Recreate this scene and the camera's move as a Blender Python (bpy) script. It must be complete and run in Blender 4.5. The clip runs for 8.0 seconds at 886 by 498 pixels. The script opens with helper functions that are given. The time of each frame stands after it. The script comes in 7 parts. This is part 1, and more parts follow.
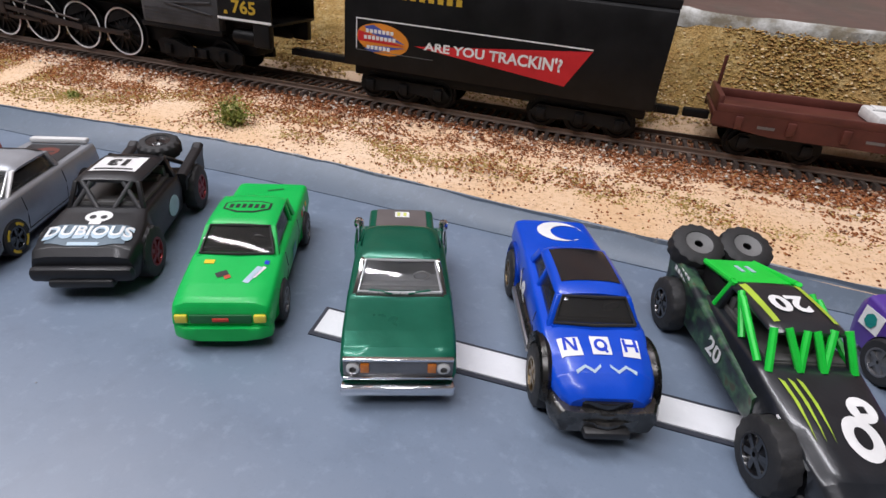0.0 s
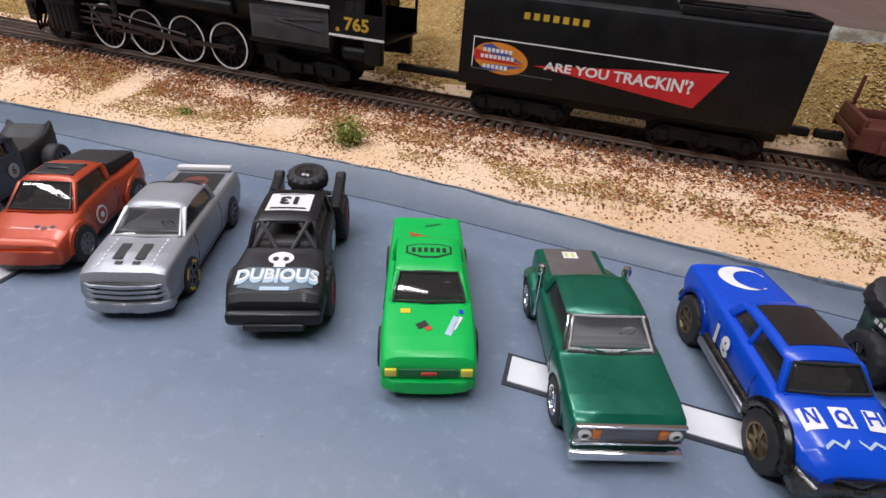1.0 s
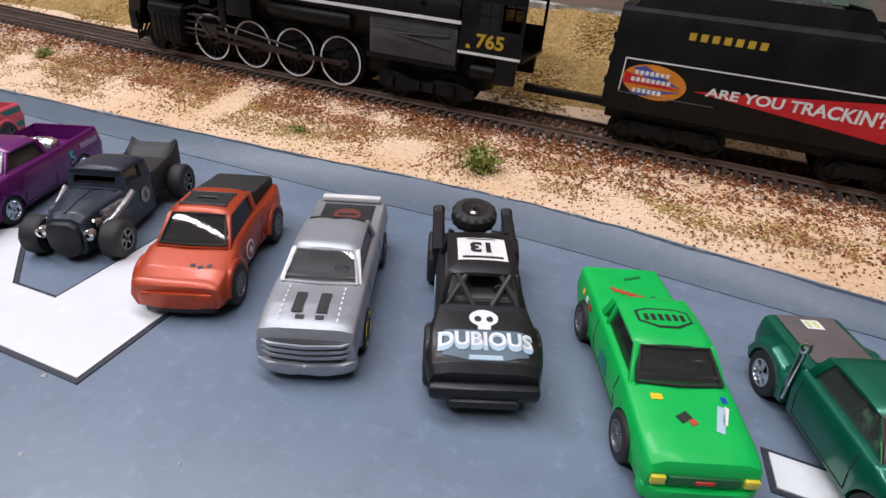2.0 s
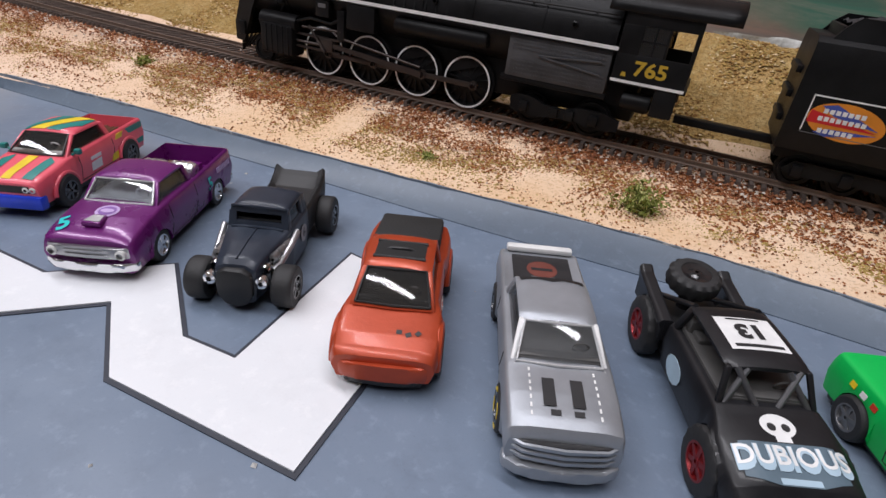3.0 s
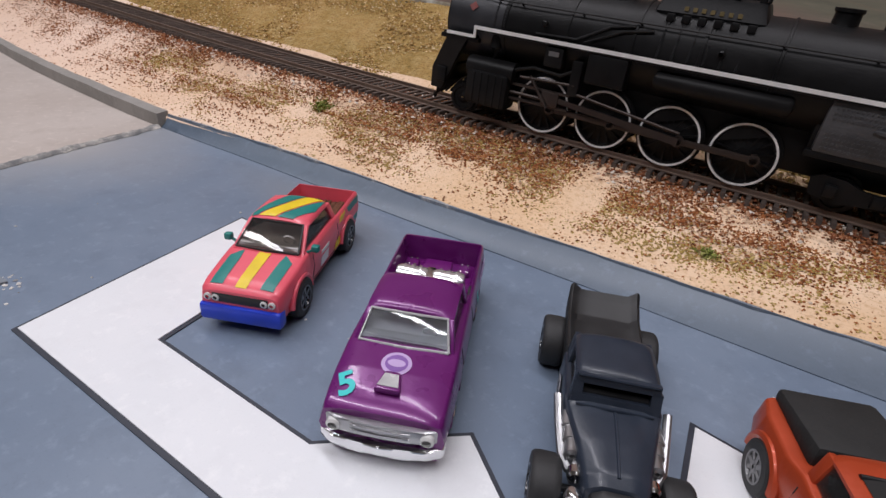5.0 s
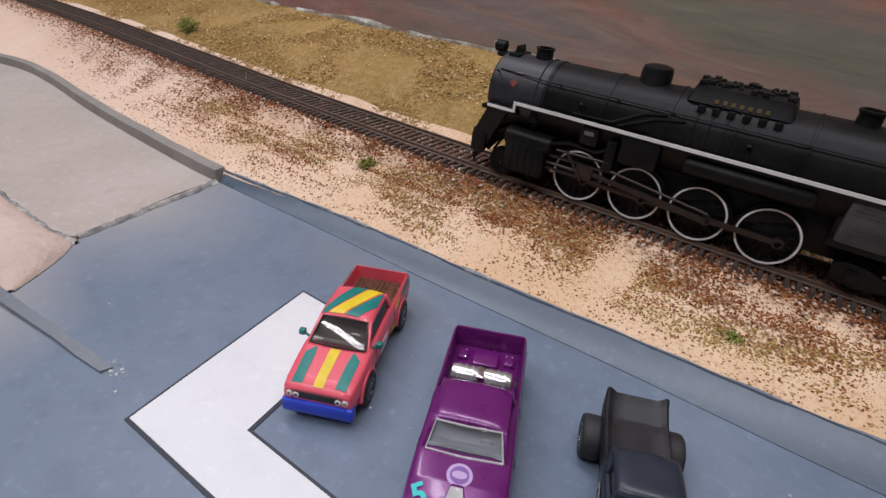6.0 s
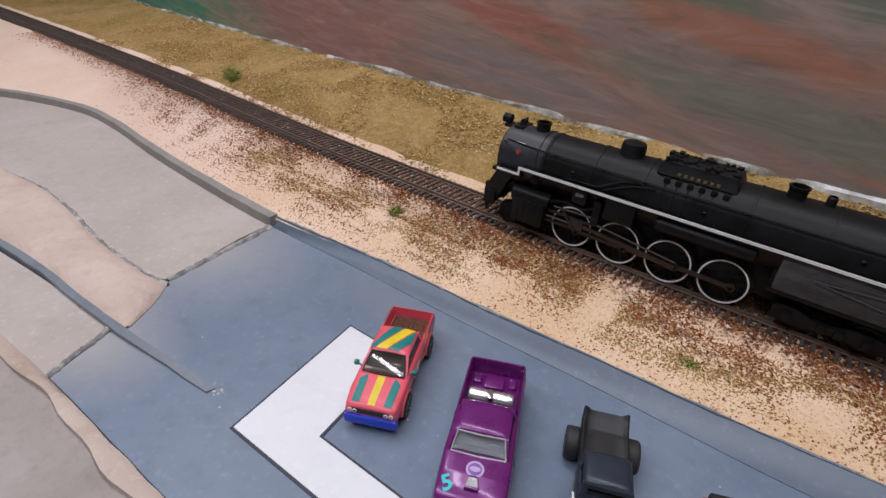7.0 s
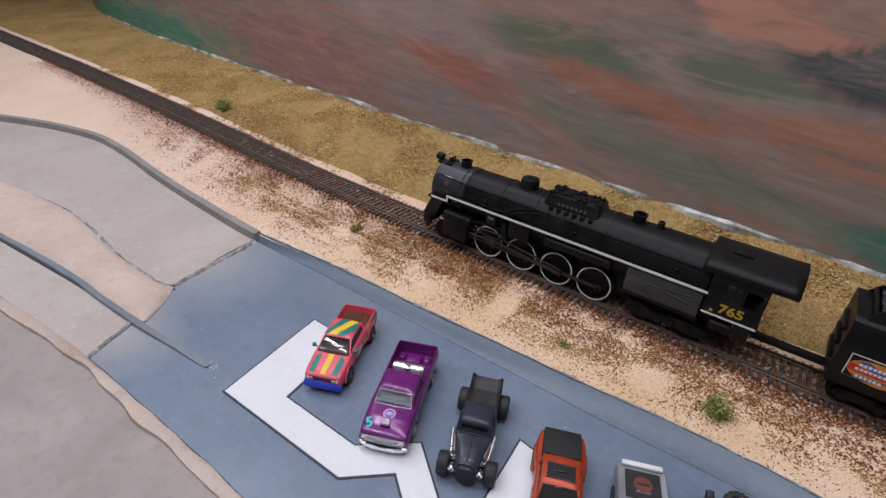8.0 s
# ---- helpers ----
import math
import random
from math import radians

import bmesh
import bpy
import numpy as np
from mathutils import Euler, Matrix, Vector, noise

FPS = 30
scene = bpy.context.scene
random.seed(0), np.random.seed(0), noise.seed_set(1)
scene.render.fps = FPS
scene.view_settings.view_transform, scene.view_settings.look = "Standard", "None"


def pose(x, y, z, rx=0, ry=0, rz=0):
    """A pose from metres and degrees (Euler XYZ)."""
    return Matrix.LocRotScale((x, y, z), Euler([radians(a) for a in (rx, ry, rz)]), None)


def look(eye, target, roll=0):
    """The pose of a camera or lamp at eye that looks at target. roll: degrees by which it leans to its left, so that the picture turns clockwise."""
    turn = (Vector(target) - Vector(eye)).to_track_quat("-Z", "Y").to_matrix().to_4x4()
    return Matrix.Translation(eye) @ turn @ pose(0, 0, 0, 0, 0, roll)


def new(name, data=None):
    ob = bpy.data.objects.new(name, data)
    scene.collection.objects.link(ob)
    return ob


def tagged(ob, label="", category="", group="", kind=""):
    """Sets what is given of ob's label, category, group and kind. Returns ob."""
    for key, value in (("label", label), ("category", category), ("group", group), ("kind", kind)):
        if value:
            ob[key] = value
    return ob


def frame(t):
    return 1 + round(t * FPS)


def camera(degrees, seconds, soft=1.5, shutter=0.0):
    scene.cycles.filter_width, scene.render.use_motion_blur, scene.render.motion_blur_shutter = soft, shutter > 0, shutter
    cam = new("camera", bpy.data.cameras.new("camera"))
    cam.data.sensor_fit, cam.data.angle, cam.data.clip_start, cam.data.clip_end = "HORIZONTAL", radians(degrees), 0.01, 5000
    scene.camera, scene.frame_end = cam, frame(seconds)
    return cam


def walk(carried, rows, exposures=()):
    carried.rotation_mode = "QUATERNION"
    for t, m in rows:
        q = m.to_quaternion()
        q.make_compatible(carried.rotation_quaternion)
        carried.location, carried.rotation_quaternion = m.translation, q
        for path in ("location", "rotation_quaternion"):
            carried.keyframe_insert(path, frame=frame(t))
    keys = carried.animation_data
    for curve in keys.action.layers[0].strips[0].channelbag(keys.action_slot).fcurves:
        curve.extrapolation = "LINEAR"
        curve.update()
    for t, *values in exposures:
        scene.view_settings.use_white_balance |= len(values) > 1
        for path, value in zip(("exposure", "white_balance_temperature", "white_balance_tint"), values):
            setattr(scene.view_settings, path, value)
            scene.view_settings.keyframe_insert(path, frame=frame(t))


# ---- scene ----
cam = camera(79.4, 8.0)
PATH = [
    (0.0, (0.0563, -0.1748, 0.0918), (-0.0165, -0.0161, -0.0057), 3.98),
    (0.5, (0.0346, -0.1824, 0.0994), (-0.0413, -0.0273, -0.0015), 3.62),
    (1.0, (0.0108, -0.1879, 0.1026), (-0.0687, -0.0351, 0.0010), 3.28),
    (1.5, (-0.0155, -0.1884, 0.1031), (-0.0994, -0.0387, 0.0005), 2.99),
    (1.7, (-0.0276, -0.1892, 0.1001), (-0.1142, -0.0396, -0.0004), 3.21),
    (2.8, (-0.0975, -0.1993, 0.0985), (-0.1899, -0.0517, 0.0001), 5.18),
    (3.0, (-0.1089, -0.2010, 0.0993), (-0.2038, -0.0547, 0.0013), 5.28),
    (3.5, (-0.1403, -0.2018, 0.1031), (-0.2412, -0.0606, 0.0036), 4.92),
    (4.0, (-0.1686, -0.2021, 0.1020), (-0.2744, -0.0647, 0.0024), 4.83),
    (4.5, (-0.1934, -0.2004, 0.1001), (-0.3033, -0.0660, 0.0008), 4.74),
    (5.0, (-0.2120, -0.2010, 0.1003), (-0.3269, -0.0676, 0.0053), 5.04),
    (5.2, (-0.2231, -0.2007, 0.1072), (-0.3365, -0.0681, 0.0095), 5.79),
    (6.3, (-0.2201, -0.2185, 0.1534), (-0.3406, -0.0928, 0.0549), 3.97),
    (6.5, (-0.2156, -0.2254, 0.1613), (-0.3366, -0.1000, 0.0631), 3.98),
    (7.0, (-0.1949, -0.2439, 0.1925), (-0.3181, -0.1208, 0.0943), 3.18),
    (7.5, (-0.1582, -0.2620, 0.2199), (-0.2822, -0.1392, 0.1221), 2.90),
    (8.0, (-0.1100, -0.2721, 0.2492), (-0.2320, -0.1475, 0.1513), 3.07),
]
walk(cam, [(t, look(e, g, r)) for t, e, g, r in PATH], exposures=[(0.0, -0.05, 6500, 10), (1.5, -0.10, 6500, 10), (3.0, -0.33, 6500, 10), (4.0, -0.49, 6550, 10), (5.0, -0.55, 6550, 11), (6.5, -0.58, 6450, 11), (8.0, -0.61, 6250, 10)])

# ---- world and lamps: a room with ceiling tubes ----
world = bpy.data.worlds.new("room_air")
scene.world = world
world.use_nodes = True
world.node_tree.nodes["Background"].inputs[0].default_value = (0.9, 0.95, 1.0, 1)
world.node_tree.nodes["Background"].inputs[1].default_value = 0.35


def tube_lamp(name, x, y, z, sx, sy, watts):
    la = bpy.data.lights.new(name, "AREA")
    la.shape, la.size, la.size_y, la.energy, la.color = "RECTANGLE", sx, sy, watts, (0.95, 0.935, 1.0)
    ob = new(name, la)
    ob.location = (x, y, z)
    return tagged(ob, "white fluorescent ceiling light over the layout", "ceiling light", kind="structure")


LAMPS = [(-0.55, 0.0, 1.25, 1.9, 0.10, 17.0), (-0.55, -0.8, 1.25, 1.9, 0.10, 21.5)]
for a in LAMPS:
    tube_lamp("ceiling_lamp", *a)


# ---- materials ----
def ramp(nt, fac, stops):
    n = nt.nodes.new("ShaderNodeValToRGB")
    el = n.color_ramp.elements
    while len(el) < len(stops):
        el.new(0.5)
    for e, (p, c) in zip(el, stops):
        e.position, e.color = p, (*c, 1)
    nt.links.new(fac, n.inputs[0])
    return n.outputs[0]


def noise_tex(nt, scale, detail=4.0, rough=0.6, dist=0.0, vec=None):
    n = nt.nodes.new("ShaderNodeTexNoise")
    n.inputs["Scale"].default_value, n.inputs["Detail"].default_value = scale, detail
    n.inputs["Roughness"].default_value, n.inputs["Distortion"].default_value = rough, dist
    if vec is None:
        tc = nt.nodes.get("where") or nt.nodes.new("ShaderNodeNewGeometry")
        tc.name = "where"
        vec = tc.outputs["Position"]
    nt.links.new(vec, n.inputs["Vector"])
    return n.outputs["Fac"]


def mixc(nt, fac, a, b, mode="MIX"):
    n = nt.nodes.new("ShaderNodeMix")
    n.data_type, n.blend_type = "RGBA", mode
    for sock, v in ((n.inputs[0], fac), (n.inputs[6], a), (n.inputs[7], b)):
        if isinstance(v, (int, float)):
            sock.default_value = v
        elif isinstance(v, tuple):
            sock.default_value = (*v, 1)
        else:
            nt.links.new(v, sock)
    return n.outputs[2]


def bump(nt, bsdf, height, strength, dist):
    n = nt.nodes.new("ShaderNodeBump")
    n.inputs["Strength"].default_value, n.inputs["Distance"].default_value = strength, dist
    nt.links.new(height, n.inputs["Height"])
    nt.links.new(n.outputs[0], bsdf.inputs["Normal"])


def blank(name, rough=0.5, metal=0.0, coat=0.0, spec=0.5):
    m = bpy.data.materials.new(name)
    m.use_nodes = True
    b = m.node_tree.nodes["Principled BSDF"]
    b.inputs["Roughness"].default_value, b.inputs["Metallic"].default_value = rough, metal
    b.inputs["Coat Weight"].default_value, b.inputs["Coat Roughness"].default_value = coat, 0.08
    b.inputs["Specular IOR Level"].default_value = spec
    return m, m.node_tree, b


def solid(name, col, rough=0.5, metal=0.0, coat=0.0, vary=0.12, scale=120.0, grain=900.0, relief=0.15, spec=0.5):
    """Paint or plastic: a colour with broad and fine variation, gloss variation and a fine grain."""
    m, nt, b = blank(name, rough, metal, coat, spec)
    big, fine = noise_tex(nt, scale, 3), noise_tex(nt, grain, 3)
    lo, hi = tuple(c * (1 - vary) for c in col), tuple(min(1, c * (1 + vary) + 0.004) for c in col)
    c1 = ramp(nt, big, [(0.3, lo), (0.7, hi)])
    c2 = mixc(nt, 0.10, c1, ramp(nt, fine, [(0.35, lo), (0.65, hi)]))
    nt.links.new(c2, b.inputs["Base Color"])
    mr = nt.nodes.new("ShaderNodeMapRange")
    mr.inputs["To Min"].default_value, mr.inputs["To Max"].default_value = max(0.02, rough - 0.08), min(1, rough + 0.1)
    nt.links.new(big, mr.inputs["Value"])
    nt.links.new(mr.outputs[0], b.inputs["Roughness"])
    if relief:
        bump(nt, b, fine, relief, 0.0003)
    return m


def glass(name, tint, rough=0.04, haze=0.16, milk=(0.34, 0.34, 0.34)):
    """A thin moulded pane: tinted see-through plastic with a clear gloss."""
    m, nt, b = blank(name, rough)
    see = nt.nodes.new("ShaderNodeBsdfTransparent")
    see.inputs["Color"].default_value = (*tint, 1)
    shine = nt.nodes.new("ShaderNodeBsdfGlossy")
    shine.inputs["Roughness"].default_value = rough
    edge = nt.nodes.new("ShaderNodeFresnel")
    edge.inputs["IOR"].default_value = 1.5
    wave = noise_tex(nt, 160, 2)
    bp = nt.nodes.new("ShaderNodeBump")
    bp.inputs["Strength"].default_value, bp.inputs["Distance"].default_value = 0.12, 0.0006
    nt.links.new(wave, bp.inputs["Height"])
    nt.links.new(bp.outputs[0], shine.inputs["Normal"])
    mix = nt.nodes.new("ShaderNodeMixShader")
    nt.links.new(edge.outputs[0], mix.inputs[0])
    scuff = nt.nodes.new("ShaderNodeBsdfDiffuse")
    scuff.inputs["Color"].default_value = (*milk, 1)
    dull = nt.nodes.new("ShaderNodeMixShader")
    dull.inputs[0].default_value = haze
    nt.links.new(see.outputs[0], dull.inputs[1])
    nt.links.new(scuff.outputs[0], dull.inputs[2])
    nt.links.new(dull.outputs[0], mix.inputs[1])
    nt.links.new(shine.outputs[0], mix.inputs[2])
    nt.links.new(mix.outputs[0], nt.nodes["Material Output"].inputs["Surface"])
    return m


def sand_material():
    m, nt, b = blank("sand_scenery", 0.95, spec=0.2)
    big, mid, fine = noise_tex(nt, 9, 5, 0.65, 0.4), noise_tex(nt, 60, 5, 0.7), noise_tex(nt, 900, 2)
    c = ramp(nt, big, [(0.35, (0.70, 0.47, 0.275)), (0.65, (0.82, 0.62, 0.445))])
    tiny = noise_tex(nt, 420, 3, 0.7)
    c = mixc(nt, ramp(nt, tiny, [(0.52, (0, 0, 0)), (0.66, (0.5, 0.5, 0.5))]), c, (0.50, 0.29, 0.14))
    c = mixc(nt, ramp(nt, mid, [(0.58, (0, 0, 0)), (0.75, (0.4, 0.4, 0.4))]), c, (0.42, 0.25, 0.13))
    c = mixc(nt, ramp(nt, fine, [(0.58, (0, 0, 0)), (0.68, (0.45, 0.45, 0.45))]), c, (0.24, 0.13, 0.07))
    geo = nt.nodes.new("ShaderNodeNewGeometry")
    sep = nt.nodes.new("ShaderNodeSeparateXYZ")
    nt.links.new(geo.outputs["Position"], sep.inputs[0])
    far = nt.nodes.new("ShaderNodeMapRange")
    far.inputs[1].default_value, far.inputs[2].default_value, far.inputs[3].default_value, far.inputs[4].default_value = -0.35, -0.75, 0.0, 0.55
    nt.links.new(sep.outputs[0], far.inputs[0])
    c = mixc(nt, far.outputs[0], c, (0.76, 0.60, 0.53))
    nt.links.new(c, b.inputs["Base Color"])
    bump(nt, b, mid, 0.5, 0.0012)
    return m


def grass_material():
    m, nt, b = blank("dry_turf", 0.95, spec=0.1)
    big, mid, fine = noise_tex(nt, 14, 4, 0.6, 0.3), noise_tex(nt, 160, 4, 0.75), noise_tex(nt, 700, 3, 0.8)
    c = ramp(nt, big, [(0.3, (0.46, 0.29, 0.12)), (0.5, (0.36, 0.23, 0.08)), (0.7, (0.25, 0.17, 0.055))])
    c = mixc(nt, ramp(nt, mid, [(0.45, (0, 0, 0)), (0.7, (0.7, 0.7, 0.7))]), c, (0.56, 0.42, 0.20))
    c = mixc(nt, ramp(nt, fine, [(0.5, (0, 0, 0)), (0.62, (0.6, 0.6, 0.6))]), c, (0.12, 0.08, 0.03))
    nt.links.new(c, b.inputs["Base Color"])
    bump(nt, b, mid, 1.0, 0.003)
    return m


def rock_material(name="grey_plaster", lo=(0.33, 0.285, 0.265), hi=(0.42, 0.375, 0.35), dark=(0.24, 0.20, 0.18)):
    m, nt, b = blank(name, 0.9, spec=0.25)
    big, mid = noise_tex(nt, 12, 5, 0.6, 0.6), noise_tex(nt, 130, 5, 0.65)
    c = ramp(nt, big, [(0.3, lo), (0.7, hi)])
    c = mixc(nt, ramp(nt, mid, [(0.5, (0, 0, 0)), (0.75, (0.35, 0.35, 0.35))]), c, dark)
    nt.links.new(c, b.inputs["Base Color"])
    bump(nt, b, mid, 0.8, 0.002)
    return m


def deck_material(name, lo, hi, dark, rough=0.42, overspray_and_sheen=()):
    m, nt, b = blank(name, rough, spec=0.4)
    big, mid, fine = noise_tex(nt, 10, 4, 0.6, 0.5), noise_tex(nt, 70, 5, 0.7), noise_tex(nt, 1500, 2)
    c = ramp(nt, big, [(0.3, lo), (0.7, hi)])
    c = mixc(nt, ramp(nt, mid, [(0.50, (0, 0, 0)), (0.8, (0.42, 0.42, 0.42))]), c, dark)
    dust = noise_tex(nt, 210, 4, 0.7)
    c = mixc(nt, ramp(nt, dust, [(0.55, (0, 0, 0)), (0.75, (0.28, 0.28, 0.28))]), c, tuple(min(1, 1.7 * v) for v in hi))
    c = mixc(nt, ramp(nt, fine, [(0.6, (0, 0, 0)), (0.75, (0.25, 0.25, 0.25))]), c, dark)
    # soft pale ellipses: sprayed paint, and sheen put into the colour
    for cx, cy, rx, ry, col in overspray_and_sheen:
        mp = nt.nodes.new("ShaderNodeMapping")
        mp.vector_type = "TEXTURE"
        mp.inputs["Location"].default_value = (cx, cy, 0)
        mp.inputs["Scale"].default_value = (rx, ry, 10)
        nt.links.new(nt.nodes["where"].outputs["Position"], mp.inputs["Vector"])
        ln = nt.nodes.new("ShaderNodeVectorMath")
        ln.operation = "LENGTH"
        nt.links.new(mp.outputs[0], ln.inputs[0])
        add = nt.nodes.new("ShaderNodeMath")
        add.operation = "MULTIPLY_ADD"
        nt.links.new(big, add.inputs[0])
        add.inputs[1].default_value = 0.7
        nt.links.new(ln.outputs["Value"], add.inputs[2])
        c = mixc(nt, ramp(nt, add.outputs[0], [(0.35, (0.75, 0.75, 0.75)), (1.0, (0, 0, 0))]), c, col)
    nt.links.new(c, b.inputs["Base Color"])
    bump(nt, b, mid, 0.12, 0.0006)
    return m


def backdrop_material():
    """Hand-painted canyon: sweeping bands of rust, umber, olive and sage with dry-brush streaks and a few large painted forms."""
    m, nt, b = blank("painted_canyon", 0.7, spec=0.2)
    geo = nt.nodes.new("ShaderNodeNewGeometry")
    geo.name = "where"

    def streak(scale, tilt, noise_args):
        mp = nt.nodes.new("ShaderNodeMapping")
        mp.vector_type = "TEXTURE"
        mp.inputs["Rotation"].default_value = (0, radians(tilt), 0)
        mp.inputs["Scale"].default_value = tuple(1 / v for v in scale)
        nt.links.new(geo.outputs["Position"], mp.inputs["Vector"])
        return noise_tex(nt, 1.0, *noise_args, mp.outputs[0])

    def form(x, z, rx, rz, tilt, edge):
        """A soft-edged painted form: 1 inside."""
        mp = nt.nodes.new("ShaderNodeMapping")
        mp.vector_type = "TEXTURE"
        mp.inputs["Location"].default_value = (x, 0.16, z)
        mp.inputs["Rotation"].default_value = (0, radians(tilt), 0)
        mp.inputs["Scale"].default_value = (1.5 * rx, 10.0, 1.5 * rz)
        nt.links.new(geo.outputs["Position"], mp.inputs["Vector"])
        ln = nt.nodes.new("ShaderNodeVectorMath")
        ln.operation = "LENGTH"
        nt.links.new(mp.outputs[0], ln.inputs[0])
        add = nt.nodes.new("ShaderNodeMath")
        add.operation = "MULTIPLY_ADD"
        nt.links.new(wob, add.inputs[0])
        add.inputs[1].default_value = 0.5
        nt.links.new(ln.outputs["Value"], add.inputs[2])
        return ramp(nt, add.outputs[0], [(1.25 - edge, (1, 1, 1)), (1.25 + edge if 1.25 + edge < 1 else 1.0, (0, 0, 0))]) if edge > 0.25 else ramp(nt, add.outputs[0], [(0.85 - edge, (1, 1, 1)), (0.85 + edge * 0.6, (0, 0, 0))])

    wob = noise_tex(nt, 22, 4, 0.6, 0.8)
    a = streak((2.4, 1.0, 11.0), 5, (6, 0.6, 2.2))
    s = streak((9.0, 1.0, 60.0), 3, (6, 0.72, 1.6))
    broad = noise_tex(nt, 4.2, 2, 0.5, 0.6)
    c = ramp(nt, a, [(0.24, (0.15, 0.17, 0.13)), (0.36, (0.22, 0.19, 0.155)), (0.45, (0.31, 0.21, 0.17)), (0.52, (0.23, 0.195, 0.165)),
                     (0.60, (0.36, 0.20, 0.145)), (0.70, (0.20, 0.195, 0.145)), (0.8, (0.31, 0.27, 0.235))])
    c = mixc(nt, ramp(nt, broad, [(0.45, (0, 0, 0)), (0.62, (0.4, 0.4, 0.4))]), c, (0.30, 0.20, 0.175))
    for x, z, rx, rz, tilt, edge, col in (
            (-1.50, 0.06, 0.62, 0.085, 0, 0.2, (0.09, 0.27, 0.18)), (-2.35, 0.15, 0.42, 0.30, 0, 0.1, (0.40, 0.37, 0.38)), (-0.80, 0.11, 0.20, 0.07, 6, 0.22, (0.31, 0.17, 0.15)),
            (-0.60, 0.19, 0.16, 0.035, 6, 0.22, (0.33, 0.24, 0.22)), (-0.50, 0.135, 0.12, 0.018, 12, 0.2, (0.34, 0.145, 0.105)), (-0.40, 0.178, 0.10, 0.022, 8, 0.22, (0.16, 0.175, 0.12)),
            (-0.52, 0.095, 0.14, 0.018, 5, 0.2, (0.25, 0.205, 0.195)), (-0.33, 0.150, 0.10, 0.014, 10, 0.2, (0.36, 0.17, 0.11)), (-0.24, 0.176, 0.06, 0.016, 6, 0.2, (0.17, 0.185, 0.135)),
            (-0.16, 0.142, 0.10, 0.022, 5, 0.2, (0.40, 0.20, 0.13)), (-0.25, 0.100, 0.26, 0.017, 7, 0.2, (0.23, 0.22, 0.165)), (-0.09, 0.088, 0.07, 0.022, 0, 0.16, (0.08, 0.20, 0.14)),
            (-0.16, 0.200, 0.075, 0.034, 8, 0.14, (0.085, 0.085, 0.08)), (-0.232, 0.250, 0.090, 0.052, 4, 0.06, (0.50, 0.24, 0.165))):
        c = mixc(nt, form(x, z, rx, rz, tilt, edge), c, col)
    w = streak((3.2, 1.0, 20.0), 7, (5, 0.62, 1.8))
    c = mixc(nt, ramp(nt, w, [(0.52, (0, 0, 0)), (0.60, (0.38, 0.38, 0.38)), (0.68, (0.08, 0.08, 0.08))]), c, (0.46, 0.25, 0.17))
    c = mixc(nt, ramp(nt, w, [(0.34, (0.45, 0.45, 0.45)), (0.43, (0, 0, 0))]), c, (0.17, 0.195, 0.15))
    c = mixc(nt, ramp(nt, w, [(0.64, (0, 0, 0)), (0.72, (0.4, 0.4, 0.4))]), c, (0.44, 0.41, 0.385))
    c = mixc(nt, ramp(nt, s, [(0.50, (0, 0, 0)), (0.72, (0.42, 0.42, 0.42))]), c, (0.46, 0.37, 0.31))
    c = mixc(nt, ramp(nt, s, [(0.28, (0.5, 0.5, 0.5)), (0.47, (0, 0, 0))]), c, (0.11, 0.105, 0.09))
    c = mixc(nt, 1.0, c, (1.04, 1.05, 1.08), "MULTIPLY")
    nt.links.new(c, b.inputs["Base Color"])
    bump(nt, b, s, 0.15, 0.001)
    return m


SAND, TURF, ROCK = sand_material(), grass_material(), rock_material()
# Last patch paints room sheen, along with light wear, into the front deck.
DECK = deck_material("grey_painted_deck", (0.145, 0.19, 0.26), (0.205, 0.255, 0.33), (0.10, 0.125, 0.165), 0.36,
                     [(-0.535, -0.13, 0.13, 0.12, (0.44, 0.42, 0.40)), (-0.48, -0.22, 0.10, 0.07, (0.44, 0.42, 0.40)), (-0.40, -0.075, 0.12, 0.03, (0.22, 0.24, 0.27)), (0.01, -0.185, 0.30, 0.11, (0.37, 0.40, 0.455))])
ROAD = deck_material("pale_plaster_road", (0.45, 0.395, 0.355), (0.54, 0.485, 0.445), (0.33, 0.28, 0.24), 0.45)
CURB = deck_material("blue_grey_curb", (0.10, 0.132, 0.175), (0.14, 0.178, 0.225), (0.07, 0.09, 0.115), 0.36)
DIVIDER = deck_material("grey_divider", (0.17, 0.195, 0.225), (0.23, 0.255, 0.285), (0.09, 0.10, 0.115), 0.45)
CURB_PALE = deck_material("weathered_curb", (0.25, 0.24, 0.22), (0.32, 0.30, 0.28), (0.12, 0.11, 0.10), 0.6)
WHITE = deck_material("white_vinyl", (0.73, 0.75, 0.775), (0.79, 0.805, 0.825), (0.62, 0.63, 0.65), 0.4)
INK = solid("dark_outline", (0.03, 0.035, 0.05), 0.5)
CANYON = backdrop_material()
PLASTER = solid("room_paint", (0.62, 0.6, 0.57), 0.85, relief=0.1)
FLOORING = solid("room_floor", (0.25, 0.24, 0.23), 0.7)
WOOD = solid("bench_wood", (0.35, 0.24, 0.14), 0.6)
RAIL = solid("dark_rail", (0.23, 0.17, 0.135), 0.42, 0.5)
TIE = solid("weathered_tie", (0.092, 0.068, 0.056), 0.85, vary=0.35, scale=200)


